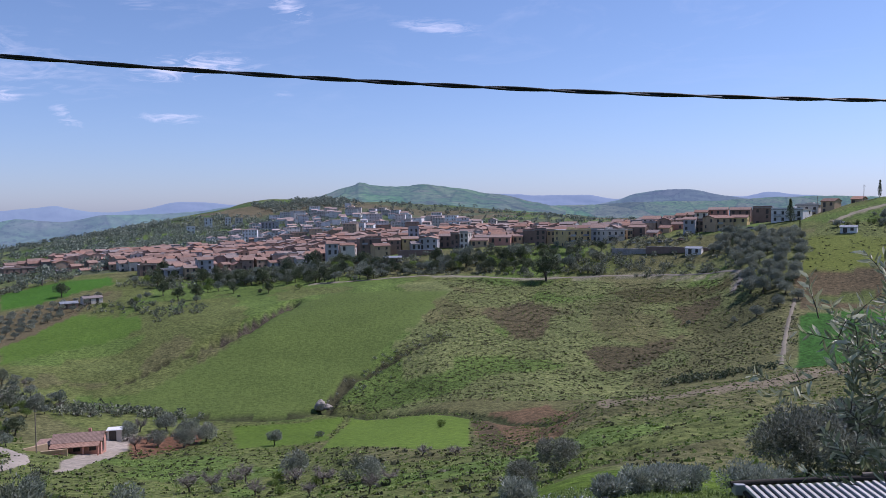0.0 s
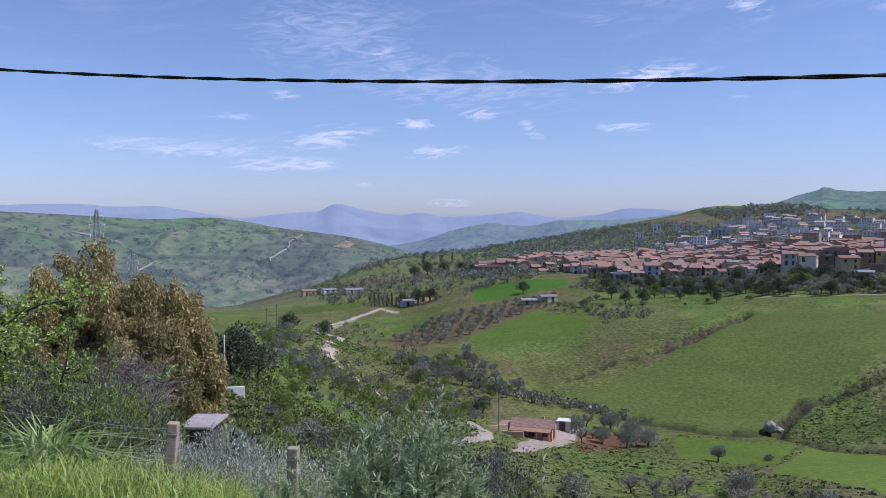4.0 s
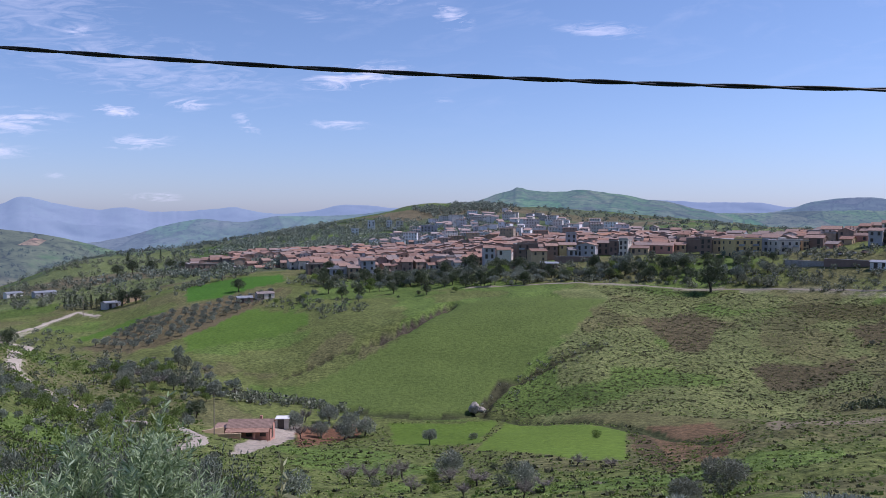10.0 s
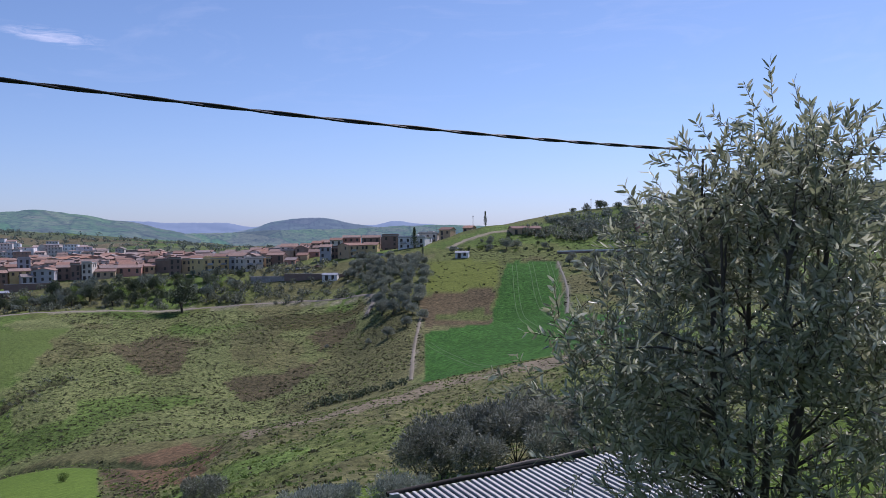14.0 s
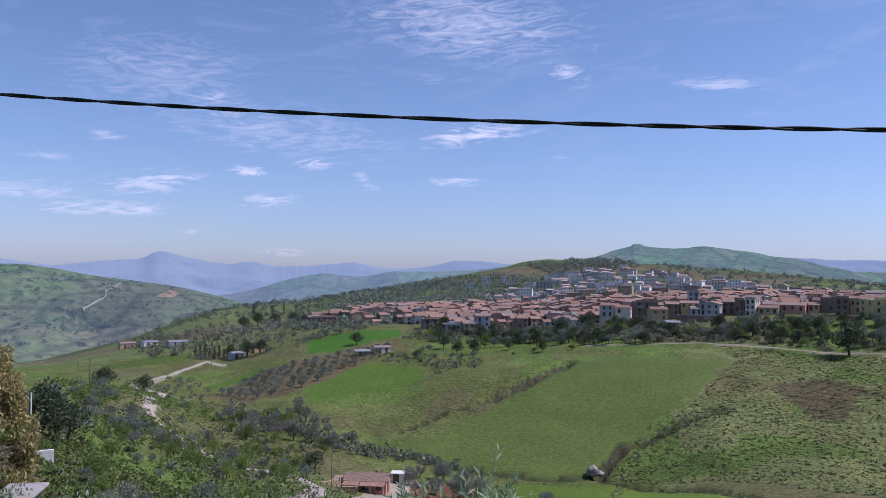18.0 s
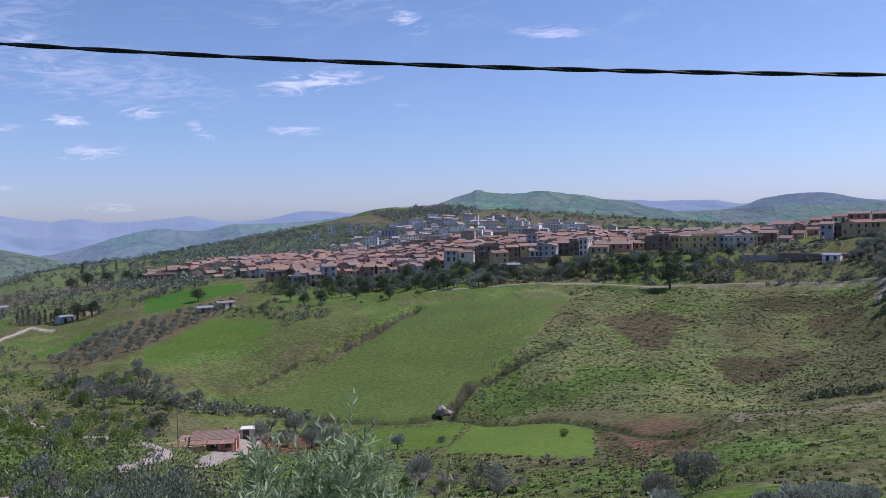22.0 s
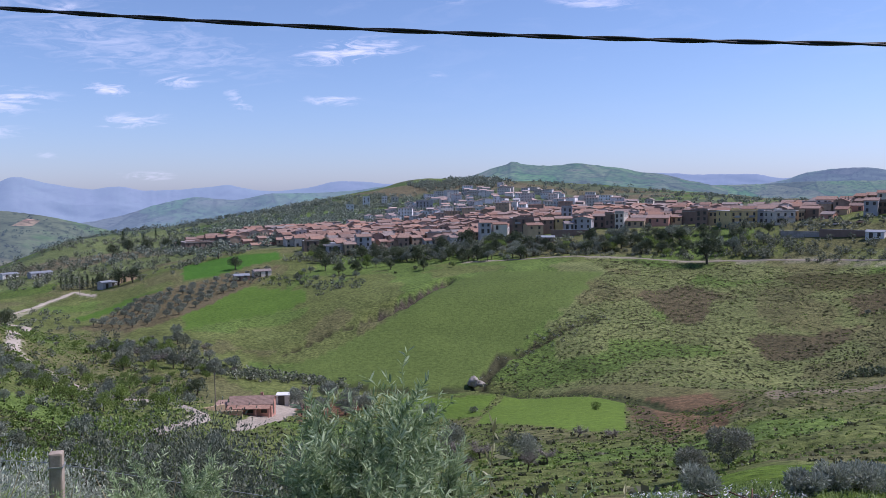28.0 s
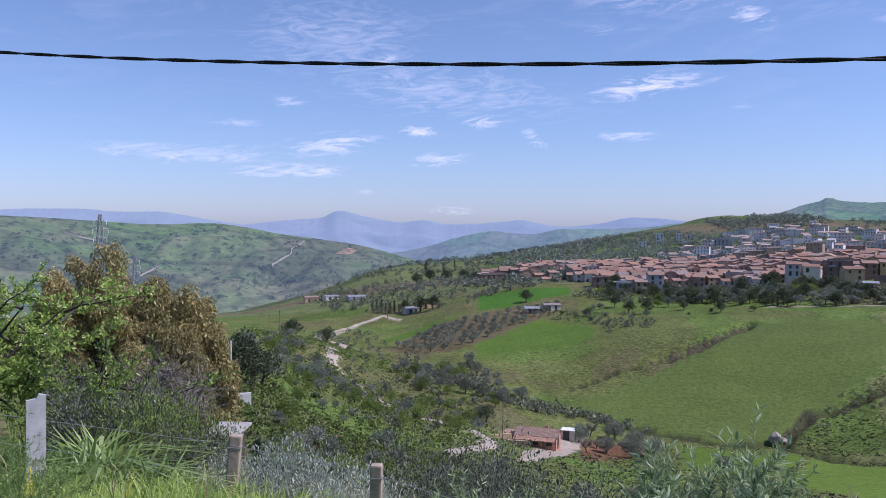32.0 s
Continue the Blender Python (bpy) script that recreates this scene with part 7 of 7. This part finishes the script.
bmesh.ops.translate(bm, vec=(0, 0.03, 0), verts=[v for v in up["geom"] if isinstance(v, bmesh.types.BMVert)])
bmesh.ops.recalc_face_normals(bm, faces=bm.faces)
part("panel", bm, speckled("greyed_white_paint", (0.34, 0.34, 0.35), (0.60, 0.60, 0.60), 14), board)
wires = thing("fence_wire", -4.4, 3.9, -2.0, label="thin rusty wires strung between the fence posts", category="wire")
for s in (0.35, 0.65, 0.92):
    pts = [(-5.96, 2.75, -1.28), (-4.87, 4.02, -1.62), (-3.55, 4.10, -1.64), (-2.2, 4.1, -1.75)]
    line = np.array([(x, y, float(height(x, y)) + (z - float(height(x, y))) * s) for x, y, z in pts]) - (-4.4, 3.9, -2.0)
    part("wire", tube(line, np.full(4, 0.0022), 4), STEEL, wires)


# ---- the corrugated lean-to ----
SHEET = speckled("weathered_sheet", (0.42, 0.405, 0.36), (0.66, 0.64, 0.575), 3, rough=0.9, bump=0.1)
# near-black for grimy troughs and for shade painted on each falling side
GRIME_SHADE = speckled("grime_and_shade", (0.008, 0.008, 0.007), (0.03, 0.026, 0.024), 4, rough=0.95)
corner, along, down = np.array((7.55, 17.76, -6.516)), np.array((6.9, -0.9, 0.55)), np.array((0.66, -7.9, -0.66))
shed = thing("lean_to_shed", 10.5, 14.5, float(height(10.5, 14.5)), label="open lean-to under a striped corrugated sheet roof", category="shed")
base = np.array((10.5, 14.5, float(height(10.5, 14.5))))
pitch = 1 / 40
for sheet in range(8):
    for half in range(2):
        u0 = sheet * 5 * pitch
        vs, light, dark = [], [], []
        for w in range(5):
            for k, (du, dz) in enumerate(((0.0, 0.0), (0.08, 0.05), (0.5, 0.05), (0.58, 0.0), (1.0, 0.0))):
                vs.append((u0 + (w + du) * pitch, dz))
        vv = []
        for t in (half * 0.5, half * 0.5 + 0.52):
            for u, dz in vs:
                vv.append(corner + along * u + down * t + (0, 0, dz + 0.012 * (1 - half)) - base)
        n = len(vs)
        faces = [(i, i + 1, n + i + 1, n + i) for i in range(n - 1)]
        ob = part("roof_sheet", (np.array(vv), faces), SHEET, shed, "corrugated sheet with grime and painted shade in its troughs" if sheet == 0 and half == 0 else "")
        ob.data.materials.append(GRIME_SHADE)
        # falling side and trough of every wave get the dark material
        for i, p in enumerate(ob.data.polygons):
            p.material_index = 1 if i % 5 in (2, 3, 4) else 0


def beam(name, a, b, r, mat, owner, label=""):
    a, b = np.array(a, float) - base, np.array(b, float) - base
    t = np.linspace(0, 1, 5)[:, None]
    line = a + (b - a) * t + np.sin(t * 9) * 0.015
    return smooth(part(name, tube(line, np.full(5, r), 8), mat, owner, label))


DARK_WOOD = speckled("tarred_wood", (0.018, 0.015, 0.013), (0.07, 0.06, 0.05), 12)
c = corner
beam("ridge_log", c + (-0.25, 0.12, 0.06), c + along + (0.2, 0.1, 0.1), 0.07, DARK_WOOD, shed, "dark log along the roof edge")
beam("ridge_pole", c + along * 0.38 + (0, 0.12, 0.16), c + along * 0.9 + (0, 0.1, 0.2), 0.05, OLD_WOOD, shed)
beam("rafter", c + (0, 0, -0.08), c + down + (0, 0, -0.08), 0.05, DARK_WOOD, shed)
beam("rafter", c + along + (0, 0, -0.08), c + along + down + (0, 0, -0.08), 0.05, DARK_WOOD, shed)
for u, v, r, m, lean in ((-0.01, -0.01, 0.07, DARK_WOOD, 0.35), (0.07, 0.08, 0.08, DARK_WOOD, 0.0), (0.28, 0.52, 0.045, WHITE, 0.0), (0.95, 0.05, 0.08, DARK_WOOD, 0.0), (0.5, 0.04, 0.07, DARK_WOOD, 0), (0.05, 0.95, 0.07, DARK_WOOD, 0.0), (0.95, 0.95, 0.07, DARK_WOOD, 0.0), (0.5, 0.95, 0.07, DARK_WOOD, 0.0)):
    p = c + along * u + down * v
    q = np.array((p[0] + lean, p[1], float(height(p[0] + lean, p[1])) - 0.2))
    beam("support_post", q, p + (0, 0, -0.03), r, m, shed, "white pipe support" if m is WHITE else "")
part("bracket", box(-0.12, 0.12, -0.12, 0.12, -0.15, 0.1, 0.02), STEEL, shed).matrix_basis = pose(*(c + (-0.1, 0.05, 0.0) - base))
TARP = speckled("black_tarpaulin", (0.008, 0.008, 0.008), (0.03, 0.03, 0.03), 6, rough=0.6)
p = c + along * 0.5 + down * 0.35
gg = float(height(p[0], p[1]))
bm = box(-2.6, 2.6, -0.06, 0.06, -0.3, 0.7, 0.03)
part("tarpaulin_wall", bm, TARP, shed, "black tarpaulin wall").matrix_basis = pose(*(np.array((p[0], p[1] + 0.4, gg)) - base))
# a rusty tub beside it
tub_at = c + (0.5, -0.9, 0)
tub = thing("tub", tub_at[0], tub_at[1], float(height(tub_at[0], tub_at[1])), label="rounded rusty tub standing under the roof edge", category="tub")
t = np.linspace(0, 1, 8)
smooth(part("shell", tube(np.stack([0 * t, 0 * t, 0.55 * t], -1), 0.38 + 0.14 * t, 18), speckled("rusty_enamel", (0.24, 0.14, 0.09), (0.52, 0.42, 0.33), 4), tub))
bm = bmesh.new()
bmesh.ops.create_circle(bm, cap_ends=True, segments=18, radius=0.39)
part("bottom", bm, TARP, tub).matrix_basis = pose(0, 0, 0.03)
smooth(part("rim", tube(np.array([(math.cos(a) * 0.53, math.sin(a) * 0.53, 0.55) for a in np.linspace(0, 2 * math.pi, 25)]), np.full(25, 0.025), 6), STEEL, tub))

# cut logs and stones on the lawn
RING = speckled("cut_wood", (0.30, 0.22, 0.14), (0.50, 0.40, 0.28), 10)


def log(x, y, r, h, turn=0, lying=False, z=0.0):
    ob = thing("cut_log", x, y, float(height(x, y)) + z, turn, label="sawn log lying on the lawn" if lying else "short sawn log standing on the lawn", category="log")
    bm = bmesh.new()
    bmesh.ops.create_cone(bm, cap_ends=False, segments=14, radius1=r * 1.06, radius2=r, depth=h)
    for v in bm.verts:
        v.co *= 1 + 0.05 * noise.noise(v.co * 6)
    a = part("bark", bm, BARK, ob)
    bm = bmesh.new()
    bmesh.ops.create_cone(bm, cap_ends=True, segments=14, radius1=r * 0.97, radius2=r * 0.95, depth=h * 1.01)
    b = part("sawn_face", bm, RING, ob, "pale sawn wood")
    for o in (a, b):
        o.matrix_basis = pose(0, 0, r, 90, 0, 0) if lying else pose(0, 0, h / 2 - 0.02)
    return ob


log(7.0, 19.6, 0.17, 0.14)
log(7.7, 19.6, 0.18, 0.22)
log(8.05, 18.9, 0.17, 0.30)
log(8.0, 18.2, 0.17, 0.36)
log(5.2, 18.9, 0.09, 0.5, 60, True)
log(5.4, 19.6, 0.09, 0.45, 20, True)


def stone(x, y, r, seed, label="pale weathered stone in the grass", mat=None, flat=0.7, name="stone"):
    rng = np.random.default_rng(seed)
    bm = bmesh.new()
    bmesh.ops.create_icosphere(bm, subdivisions=3, radius=r)
    o = Vector(rng.normal(size=3) * 9)
    for v in bm.verts:
        v.co *= 1 + 0.35 * noise.noise(v.co / r * 1.1 + o) + 0.12 * noise.noise(v.co / r * 3.3 + o)
        v.co.z = v.co.z * flat
    ob = part(name, bm, mat or ROCK, None, label)
    ob.matrix_world = pose(x, y, float(height(x, y)) + r * flat * 0.45, 0, 0, rng.uniform(0, 360))
    return tagged(ob, category="rock")


for k, (x, y, r) in enumerate(((4.9, 18.3, 0.12), (9.3, 24.5, 0.2), (5.6, 17.8, 0.1), (3.4, 18.6, 0.13), (2.6, 19.4, 0.12), (12.8, 28.5, 0.3), (14.5, 29.2, 0.3))):
    stone(x, y, r, k)
# a heap of rusty scrap
scrap = thing("scrap_heap", 3.2, 17.6, float(height(3.2, 17.6)), label="heap of rusty iron rods and dry brush", category="scrap")
rng = np.random.default_rng(3)
RUST = speckled("rust", (0.05, 0.028, 0.018), (0.17, 0.09, 0.055), 20)
for k in range(16):
    a, b = rng.normal(size=3) * (0.5, 0.4, 0.05) + (0, 0, 0.08), rng.normal(size=3) * (0.5, 0.4, 0.12) + (0, 0, 0.22)
    part("rod", tube(np.linspace(a, b, 3), np.full(3, 0.018), 5), RUST, scrap)
pts, way = clumps(rng, 500, [(0, 0, 0.12, 0.5, 0.4)])
part("brush", leaves(pts, rng, 0.18, 0.02), DRY_TWIG, scrap)



# ---- the pink farmhouse in the valley ----
def farmhouse():
    x, y = -69.6, 148.5
    z = float(height(x, y)) + 0.3
    ob = thing("farmhouse", x, y, z, 14, label="low pink farmhouse with a red tiled roof and porch", category="house")
    w, dp, h = 8.6, 5.4, 2.5
    part("wall", house_walls(w, dp, h, 1.1, True), PINK, ob)
    part("roof", gable(w, dp, h, 1.1, 0.3), ROOF, ob, "red clay tile roof")
    vs = np.array([(-4.4, -2.8, 2.5), (4.2, -2.8, 2.5), (4.2, -4.6, 2.05), (-4.4, -4.6, 2.05), (-4.4, -2.8, 2.38), (4.2, -2.8, 2.38), (4.2, -4.6, 1.93), (-4.4, -4.6, 1.93)])
    part("porch_roof", (vs, [(0, 3, 2, 1), (4, 5, 6, 7), (0, 1, 5, 4), (1, 2, 6, 5), (2, 3, 7, 6), (3, 0, 4, 7)]), ROOF, ob, "sloping tiled porch roof")
    for px in (-4.2, -1.4, 1.4, 4.0):
        part("porch_pillar", box(px - 0.13, px + 0.13, -4.5, -4.24, -1.5, 2.0), PINK, ob)
    part("annex", box(-7.2, -4.4, -2.2, 2.0, -2, 2.1), PINK, ob)
    part("annex_roof", box(-7.4, -4.3, -2.4, 2.2, 2.1, 2.25), ROOF, ob)
    for px in (-2.8, 0, 2.8):
        part("window", WINDOW, SHUTTER, ob).matrix_basis = pose(px, -dp / 2, 0.8)
    part("door", DOORWAY, SHUTTER, ob).matrix_basis = pose(w / 2, -0.6, 0.05, 0, 0, 90)
    part("chimney", box(1.6, 2.1, 0.4, 0.9, 2.8, 4.1), PINK, ob)
    x, y = -71.2, 168.5
    z = float(height(x, y))
    hut = thing("white_cabin", x, y, z + 0.2, 14, label="small cream cabin with a white flat roof", category="cabin")
    part("wall", box(-1.5, 1.5, -1.3, 1.3, -1, 2.2), CREAM, hut)
    part("roof", box(-1.65, 1.65, -1.45, 1.45, 2.2, 2.32), WHITE, hut, "white roof slab")
    part("door", DOORWAY, SHUTTER, hut).matrix_basis = pose(-0.3, -1.3, 0.0)
    part("lean_to", box(-2.9, -1.65, -1.2, 1.2, -1, 1.6), WHITE, hut)
    x, y = -73.2, 139.5
    z = float(height(x, y))
    pole = thing("utility_pole", x, y, z, label="slim grey utility pole beside the farmhouse", category="pole")
    t = np.linspace(0, 1, 4)
    smooth(part("pole", tube(np.stack([0 * t, 0 * t, -0.3 + 8.6 * t], -1), 0.11 - 0.03 * t, 8), OLD_WOOD, pole))
    part("insulator", box(-0.3, 0.3, -0.05, 0.05, 7.6, 7.75), STEEL, pole)
    x, y = -69.5, 140.5
    z = float(height(x, y))
    gate = thing("red_gate", x, y, z, 30, label="small red iron gate by the drive", category="gate")
    for k in range(8):
        part("bar", box(-1.2 + 0.34 * k, -1.16 + 0.34 * k, -0.02, 0.02, 0, 1.3), PINK, gate)
    part("rail", box(-1.25, 1.3, -0.03, 0.03, 1.25, 1.33), PINK, gate)
    part("rail", box(-1.25, 1.3, -0.03, 0.03, 0.2, 0.28), PINK, gate)
    for k in range(2):
        x, y = -74.5 + 4 * k, 141.5 - 1 * k
        z = float(height(x, y))
        wall = thing("garden_wall", x, y, z, 50 - 30 * k, label="dark stone garden wall by the farmhouse", category="wall")
        part("masonry", box(-2.2, 2.2, -0.2, 0.2, -1, 0.9, 0.05), TAN, wall)


farmhouse()
x, y = -32.4, 206.0
stone(x, y, 1.55, 21, "big pale limestone boulder with a dark hollow side", flat=0.95, name="boulder")
stone(x + 2.1, y - 0.6, 1.1, 22, "pale limestone boulder beside a gully", flat=0.7, name="boulder")


# ---- pylons, poles and walls ----
def pylon(bearing, d, h, label):
    x, y, z = spot(bearing, d)
    ob = thing("power_pylon", x, y, z, -bearing + 20, label=label, category="pylon")
    w = h * 0.09

    def half(t):
        return w * (1 - t) + h * 0.018 * t if t < 0.62 else w * 0.38 + (h * 0.012 - w * 0.38) * (t - 0.62) / 0.38

    levels = [0, 0.16, 0.3, 0.42, 0.53, 0.62, 0.7, 0.78, 0.86, 0.93, 1.0]
    for sx, sy in ((1, 1), (1, -1), (-1, 1), (-1, -1)):
        part("leg", tube(np.array([(sx * half(t), sy * half(t), h * t) for t in levels]), np.full(len(levels), h * 0.0042), 4), STEEL, ob)
    for a, b in zip(levels[:-1], levels[1:]):
        for k in range(4):
            c0, c1 = ((1, 1), (1, -1), (-1, -1), (-1, 1))[k], ((1, -1), (-1, -1), (-1, 1), (1, 1))[k]
            p, q = (c0[0] * half(a), c0[1] * half(a), h * a), (c1[0] * half(b), c1[1] * half(b), h * b)
            r, s = (c1[0] * half(a), c1[1] * half(a), h * a), (c0[0] * half(b), c0[1] * half(b), h * b)
            part("brace", joined([tube(np.array([p, q]), np.full(2, h * 0.0026), 3), tube(np.array([r, s]), np.full(2, h * 0.0026), 3)]), STEEL, ob)
    for t, reach in ((0.72, 0.075), (0.82, 0.09), (0.92, 0.07)):
        part("crossarm", tube(np.array([(-h * reach, 0, h * t), (0, 0, h * t + h * 0.02), (h * reach, 0, h * t)]), np.full(3, h * 0.005), 4), STEEL, ob)
        for s in (-1, 1):
            part("insulator", tube(np.array([(s * h * reach, 0, h * t), (s * h * reach, 0, h * (t - 0.045))]), np.full(2, h * 0.004), 5), WHITE, ob)
    return ob


pylon(-55.7, 486, 49, "tall grey lattice power pylon")
pylon(-53.5, 900, 62, "far grey lattice power pylon on the hillside")
for b, d, h in ((-43.9, 260, 10), (-44.6, 330, 9), (28.3, 420, 8), (25.6, 428, 9), (36.8, 470, 7), (-70.6, 150, 7), (-59.5, 420, 9), (-36.1, 420, 9)):
    x, y, z = spot(b, d)
    o = thing("utility_pole", x, y, z, label="slim wooden utility pole in the fields", category="pole")
    t = np.linspace(0, 1, 4)
    part("pole", tube(np.stack([0 * t, 0 * t, -0.3 + h * t], -1), 0.14 - 0.03 * t, 6), OLD_WOOD, o)
    part("crossarm", box(-0.7, 0.7, -0.06, 0.06, h - 1.0, h - 0.85), OLD_WOOD, o)
x, y, z = spot(-47.2, 72)
o = thing("white_pole", *spot(-47.45, 72.5), label="thin white pole on the slope", category="pole")
t = np.linspace(0, 1, 4)
part("pole", tube(np.stack([0 * t, 0 * t, -0.3 + 5.0 * t], -1), np.full(4, 0.06), 8), WHITE, o)
o = thing("white_wall", *spot(-46.75, 71), 47, label="short whitewashed wall on the grassy slope", category="wall")
part("masonry", box(-0.85, 0.85, -0.12, 0.12, -0.6, 0.75, 0.03), WHITE, o)
cx, cy = at(-48.5, 17)
cz = -17 * math.tan(radians(14.2))
o = thing("cistern", cx, cy, float(height(cx, cy)), 30, label="low concrete cistern with a pale slab roof", category="cistern")
top = cz - float(height(cx, cy))
# bark colour makes the inset wall read as shadow below the slab
part("wall", box(-0.26, 0.26, -0.40, 0.40, -0.5, top - 0.06, 0.02), BARK, o, "narrow dark wall, shade painted in under the slab")
part("slab", box(-0.36, 0.36, -0.56, 0.56, top - 0.06, top, 0.015), CONCRETE, o, "pale roof slab")

# the road along the eastern slope: a pale parapet on a dark retaining wall
road = thing("road_parapet", *spot(38, 371), label="long pale road parapet above a dark retaining wall", category="wall")
base2 = np.array(spot(38, 371))
stops = [spot(b, d) for b, d in ((34.4, 363), (36, 366), (38, 371), (40, 373), (42, 375), (44.5, 377), (47, 379), (50, 380), (54, 380))]
for p, q in zip(stops[:-1], stops[1:]):
    p, q = np.array(p) - base2, np.array(q) - base2
    n = np.array((-(q - p)[1], (q - p)[0], 0))
    n = n / np.linalg.norm(n) * 0.25
    for name, z0, z1, m in (("parapet", 0.7, 1.3, WHITE), ("retaining_wall", -1.5, 0.7, BRICKY)):
        k = n * (1.25 if name == "parapet" else 1.0)
        v = [p - k + (0, 0, z0), q - k + (0, 0, z0), q + k + (0, 0, z0), p + k + (0, 0, z0), p - k + (0, 0, z1), q - k + (0, 0, z1), q + k + (0, 0, z1), p + k + (0, 0, z1)]
        part(name, (np.array(v), [(3, 2, 1, 0), (4, 5, 6, 7), (0, 1, 5, 4), (1, 2, 6, 5), (2, 3, 7, 6), (3, 0, 4, 7)]), m, road)
# terrace walls below the town
for b, d, w, h, turn, mat, lab in ((16.8, 372, 30, 2.6, -18, BRICKY, "dark stone retaining wall below the houses"), (14.2, 378, 26, 2.2, -10, CONCRETE, "grey retaining wall below the apartment blocks"), (-1.6, 424, 24, 3.0, 4, BRICKY, "dark retaining wall with sheds below the town"), (-5.2, 415, 18, 2.2, 8, TAN, "low wall of farm sheds below the town")):
    x, y, z = spot(b, d)
    o = thing("retaining_wall", x, y, z, -b + turn, label=lab, category="wall")
    part("masonry", box(-w / 2, w / 2, -0.3, 0.3, -2, h, 0.04), mat, o)
    part("coping", box(-w / 2, w / 2, -0.4, 0.4, h, h + 0.15), CONCRETE, o)
for b, d, w, dp, h, turn, mat, lab in ((17.9, 366, 7, 4, 2.6, -14, WHITE, "small white shed with a flat roof by the lane"), (-3.6, 412, 9, 5, 3, 6, BRICKY, "dark brick farm shed at the foot of the town"), (-7.4, 408, 6, 4, 2.4, 12, TAN, "ramshackle low shed among the trees"), (-24.2, 378, 8, 5, 2.6, 16, CREAM, "small pale farm building in the fields"), (-25.6, 372, 7, 4, 2.2, 10, BRICKY, "low dark farm shed in the fields"), (-33.2, 440, 9, 6, 3.4, 20, TAN, "farmstead house among dark trees"), (-34.4, 436, 8, 5, 2.8, 30, GREYW, "grey farm shed among dark trees"), (-38.4, 520, 12, 6, 2.6, 20, GREYW, "long blue-roofed farm shed"), (-40.2, 540, 9, 6, 2.6, 20, WHITE, "white farm shed on the plateau"), (27.5, 352, 6, 2.5, 2.2, -10, WHITE, "white container by the grove"), (40.5, 410, 8, 6, 3.0, 20, PINK, "reddish farm building on the hill"), (-69.5, 150, 7, 6, 3.0, 50, PINK, "small pink farm building beside a yellow field"), (-68.4, 152, 5, 4, 2.2, 50, GREYW, "grey shed beside a yellow field"), (-41.6, 560, 10, 7, 3.4, 10, TAN, "old farm building on the far rise")):
    x, y, z = spot(b, d)
    o = thing("farm_shed", x, y, z, -b + turn, label=lab, category="shed")
    part("wall", house_walls(w, dp, h, 0.8, True), mat, o)
    part("roof", gable(w, dp, h, 0.8, 0.25), STEEL if mat in (GREYW, WHITE, BRICKY) else ROOF, o)
    part("door", DOORWAY, SHUTTER, o).matrix_basis = pose(-w * 0.2, -dp / 2, 0)
    part("window", WINDOW, SHUTTER, o).matrix_basis = pose(w * 0.22, -dp / 2, 0.9)


# ---- parked vehicles below the houses ----
def vehicle(b, d, turn, mat, l, w, h, label, name="car"):
    x, y, z = spot(b, d)
    o = thing(name, x, y, z, -b + turn, label=label, category="car" if name == "car" else "truck", group="parked vehicles")
    bm = box(-l / 2, l / 2, -w / 2, w / 2, 0.3, h * 0.62, 0.12)
    part("body", bm, mat, o)
    bm = box(-l * 0.28, l * 0.3, -w * 0.44, w * 0.44, h * 0.6, h, 0.14) if name == "car" else box(-l / 2, l * 0.24, -w / 2, w / 2, h * 0.45, h, 0.05)
    part("cabin" if name == "car" else "cargo_box", bm, SHUTTER if name == "car" else WHITE, o)
    for sx in (-0.32, 0.32):
        for sy in (-1, 1):
            t = np.array([(l * sx, sy * (w / 2 - 0.2), 0.32), (l * sx, sy * (w / 2 + 0.02), 0.32)])
            part("wheel", tube(t, np.full(2, 0.32), 12), RUBBER, o)
    return o


for k, (b, d, t) in enumerate(((14.9, 398, 10), (15.6, 397, 80), (16.2, 396, 20), (13.6, 404, 10), (17.0, 395, 60), (26.9, 374, 15), (21.5, 392, 20))):
    vehicle(b, d, t, (WHITE, GREYW, STEEL, WHITE, BRICKY, WHITE, STEEL)[k], 4.2, 1.75, 1.5, ("white", "grey", "silver", "white", "brown", "white", "silver")[k] + " car parked below the houses")
vehicle(43.1, 384, 0, WHITE, 8.5, 2.4, 3.2, "white box truck on the hillside road", "truck")
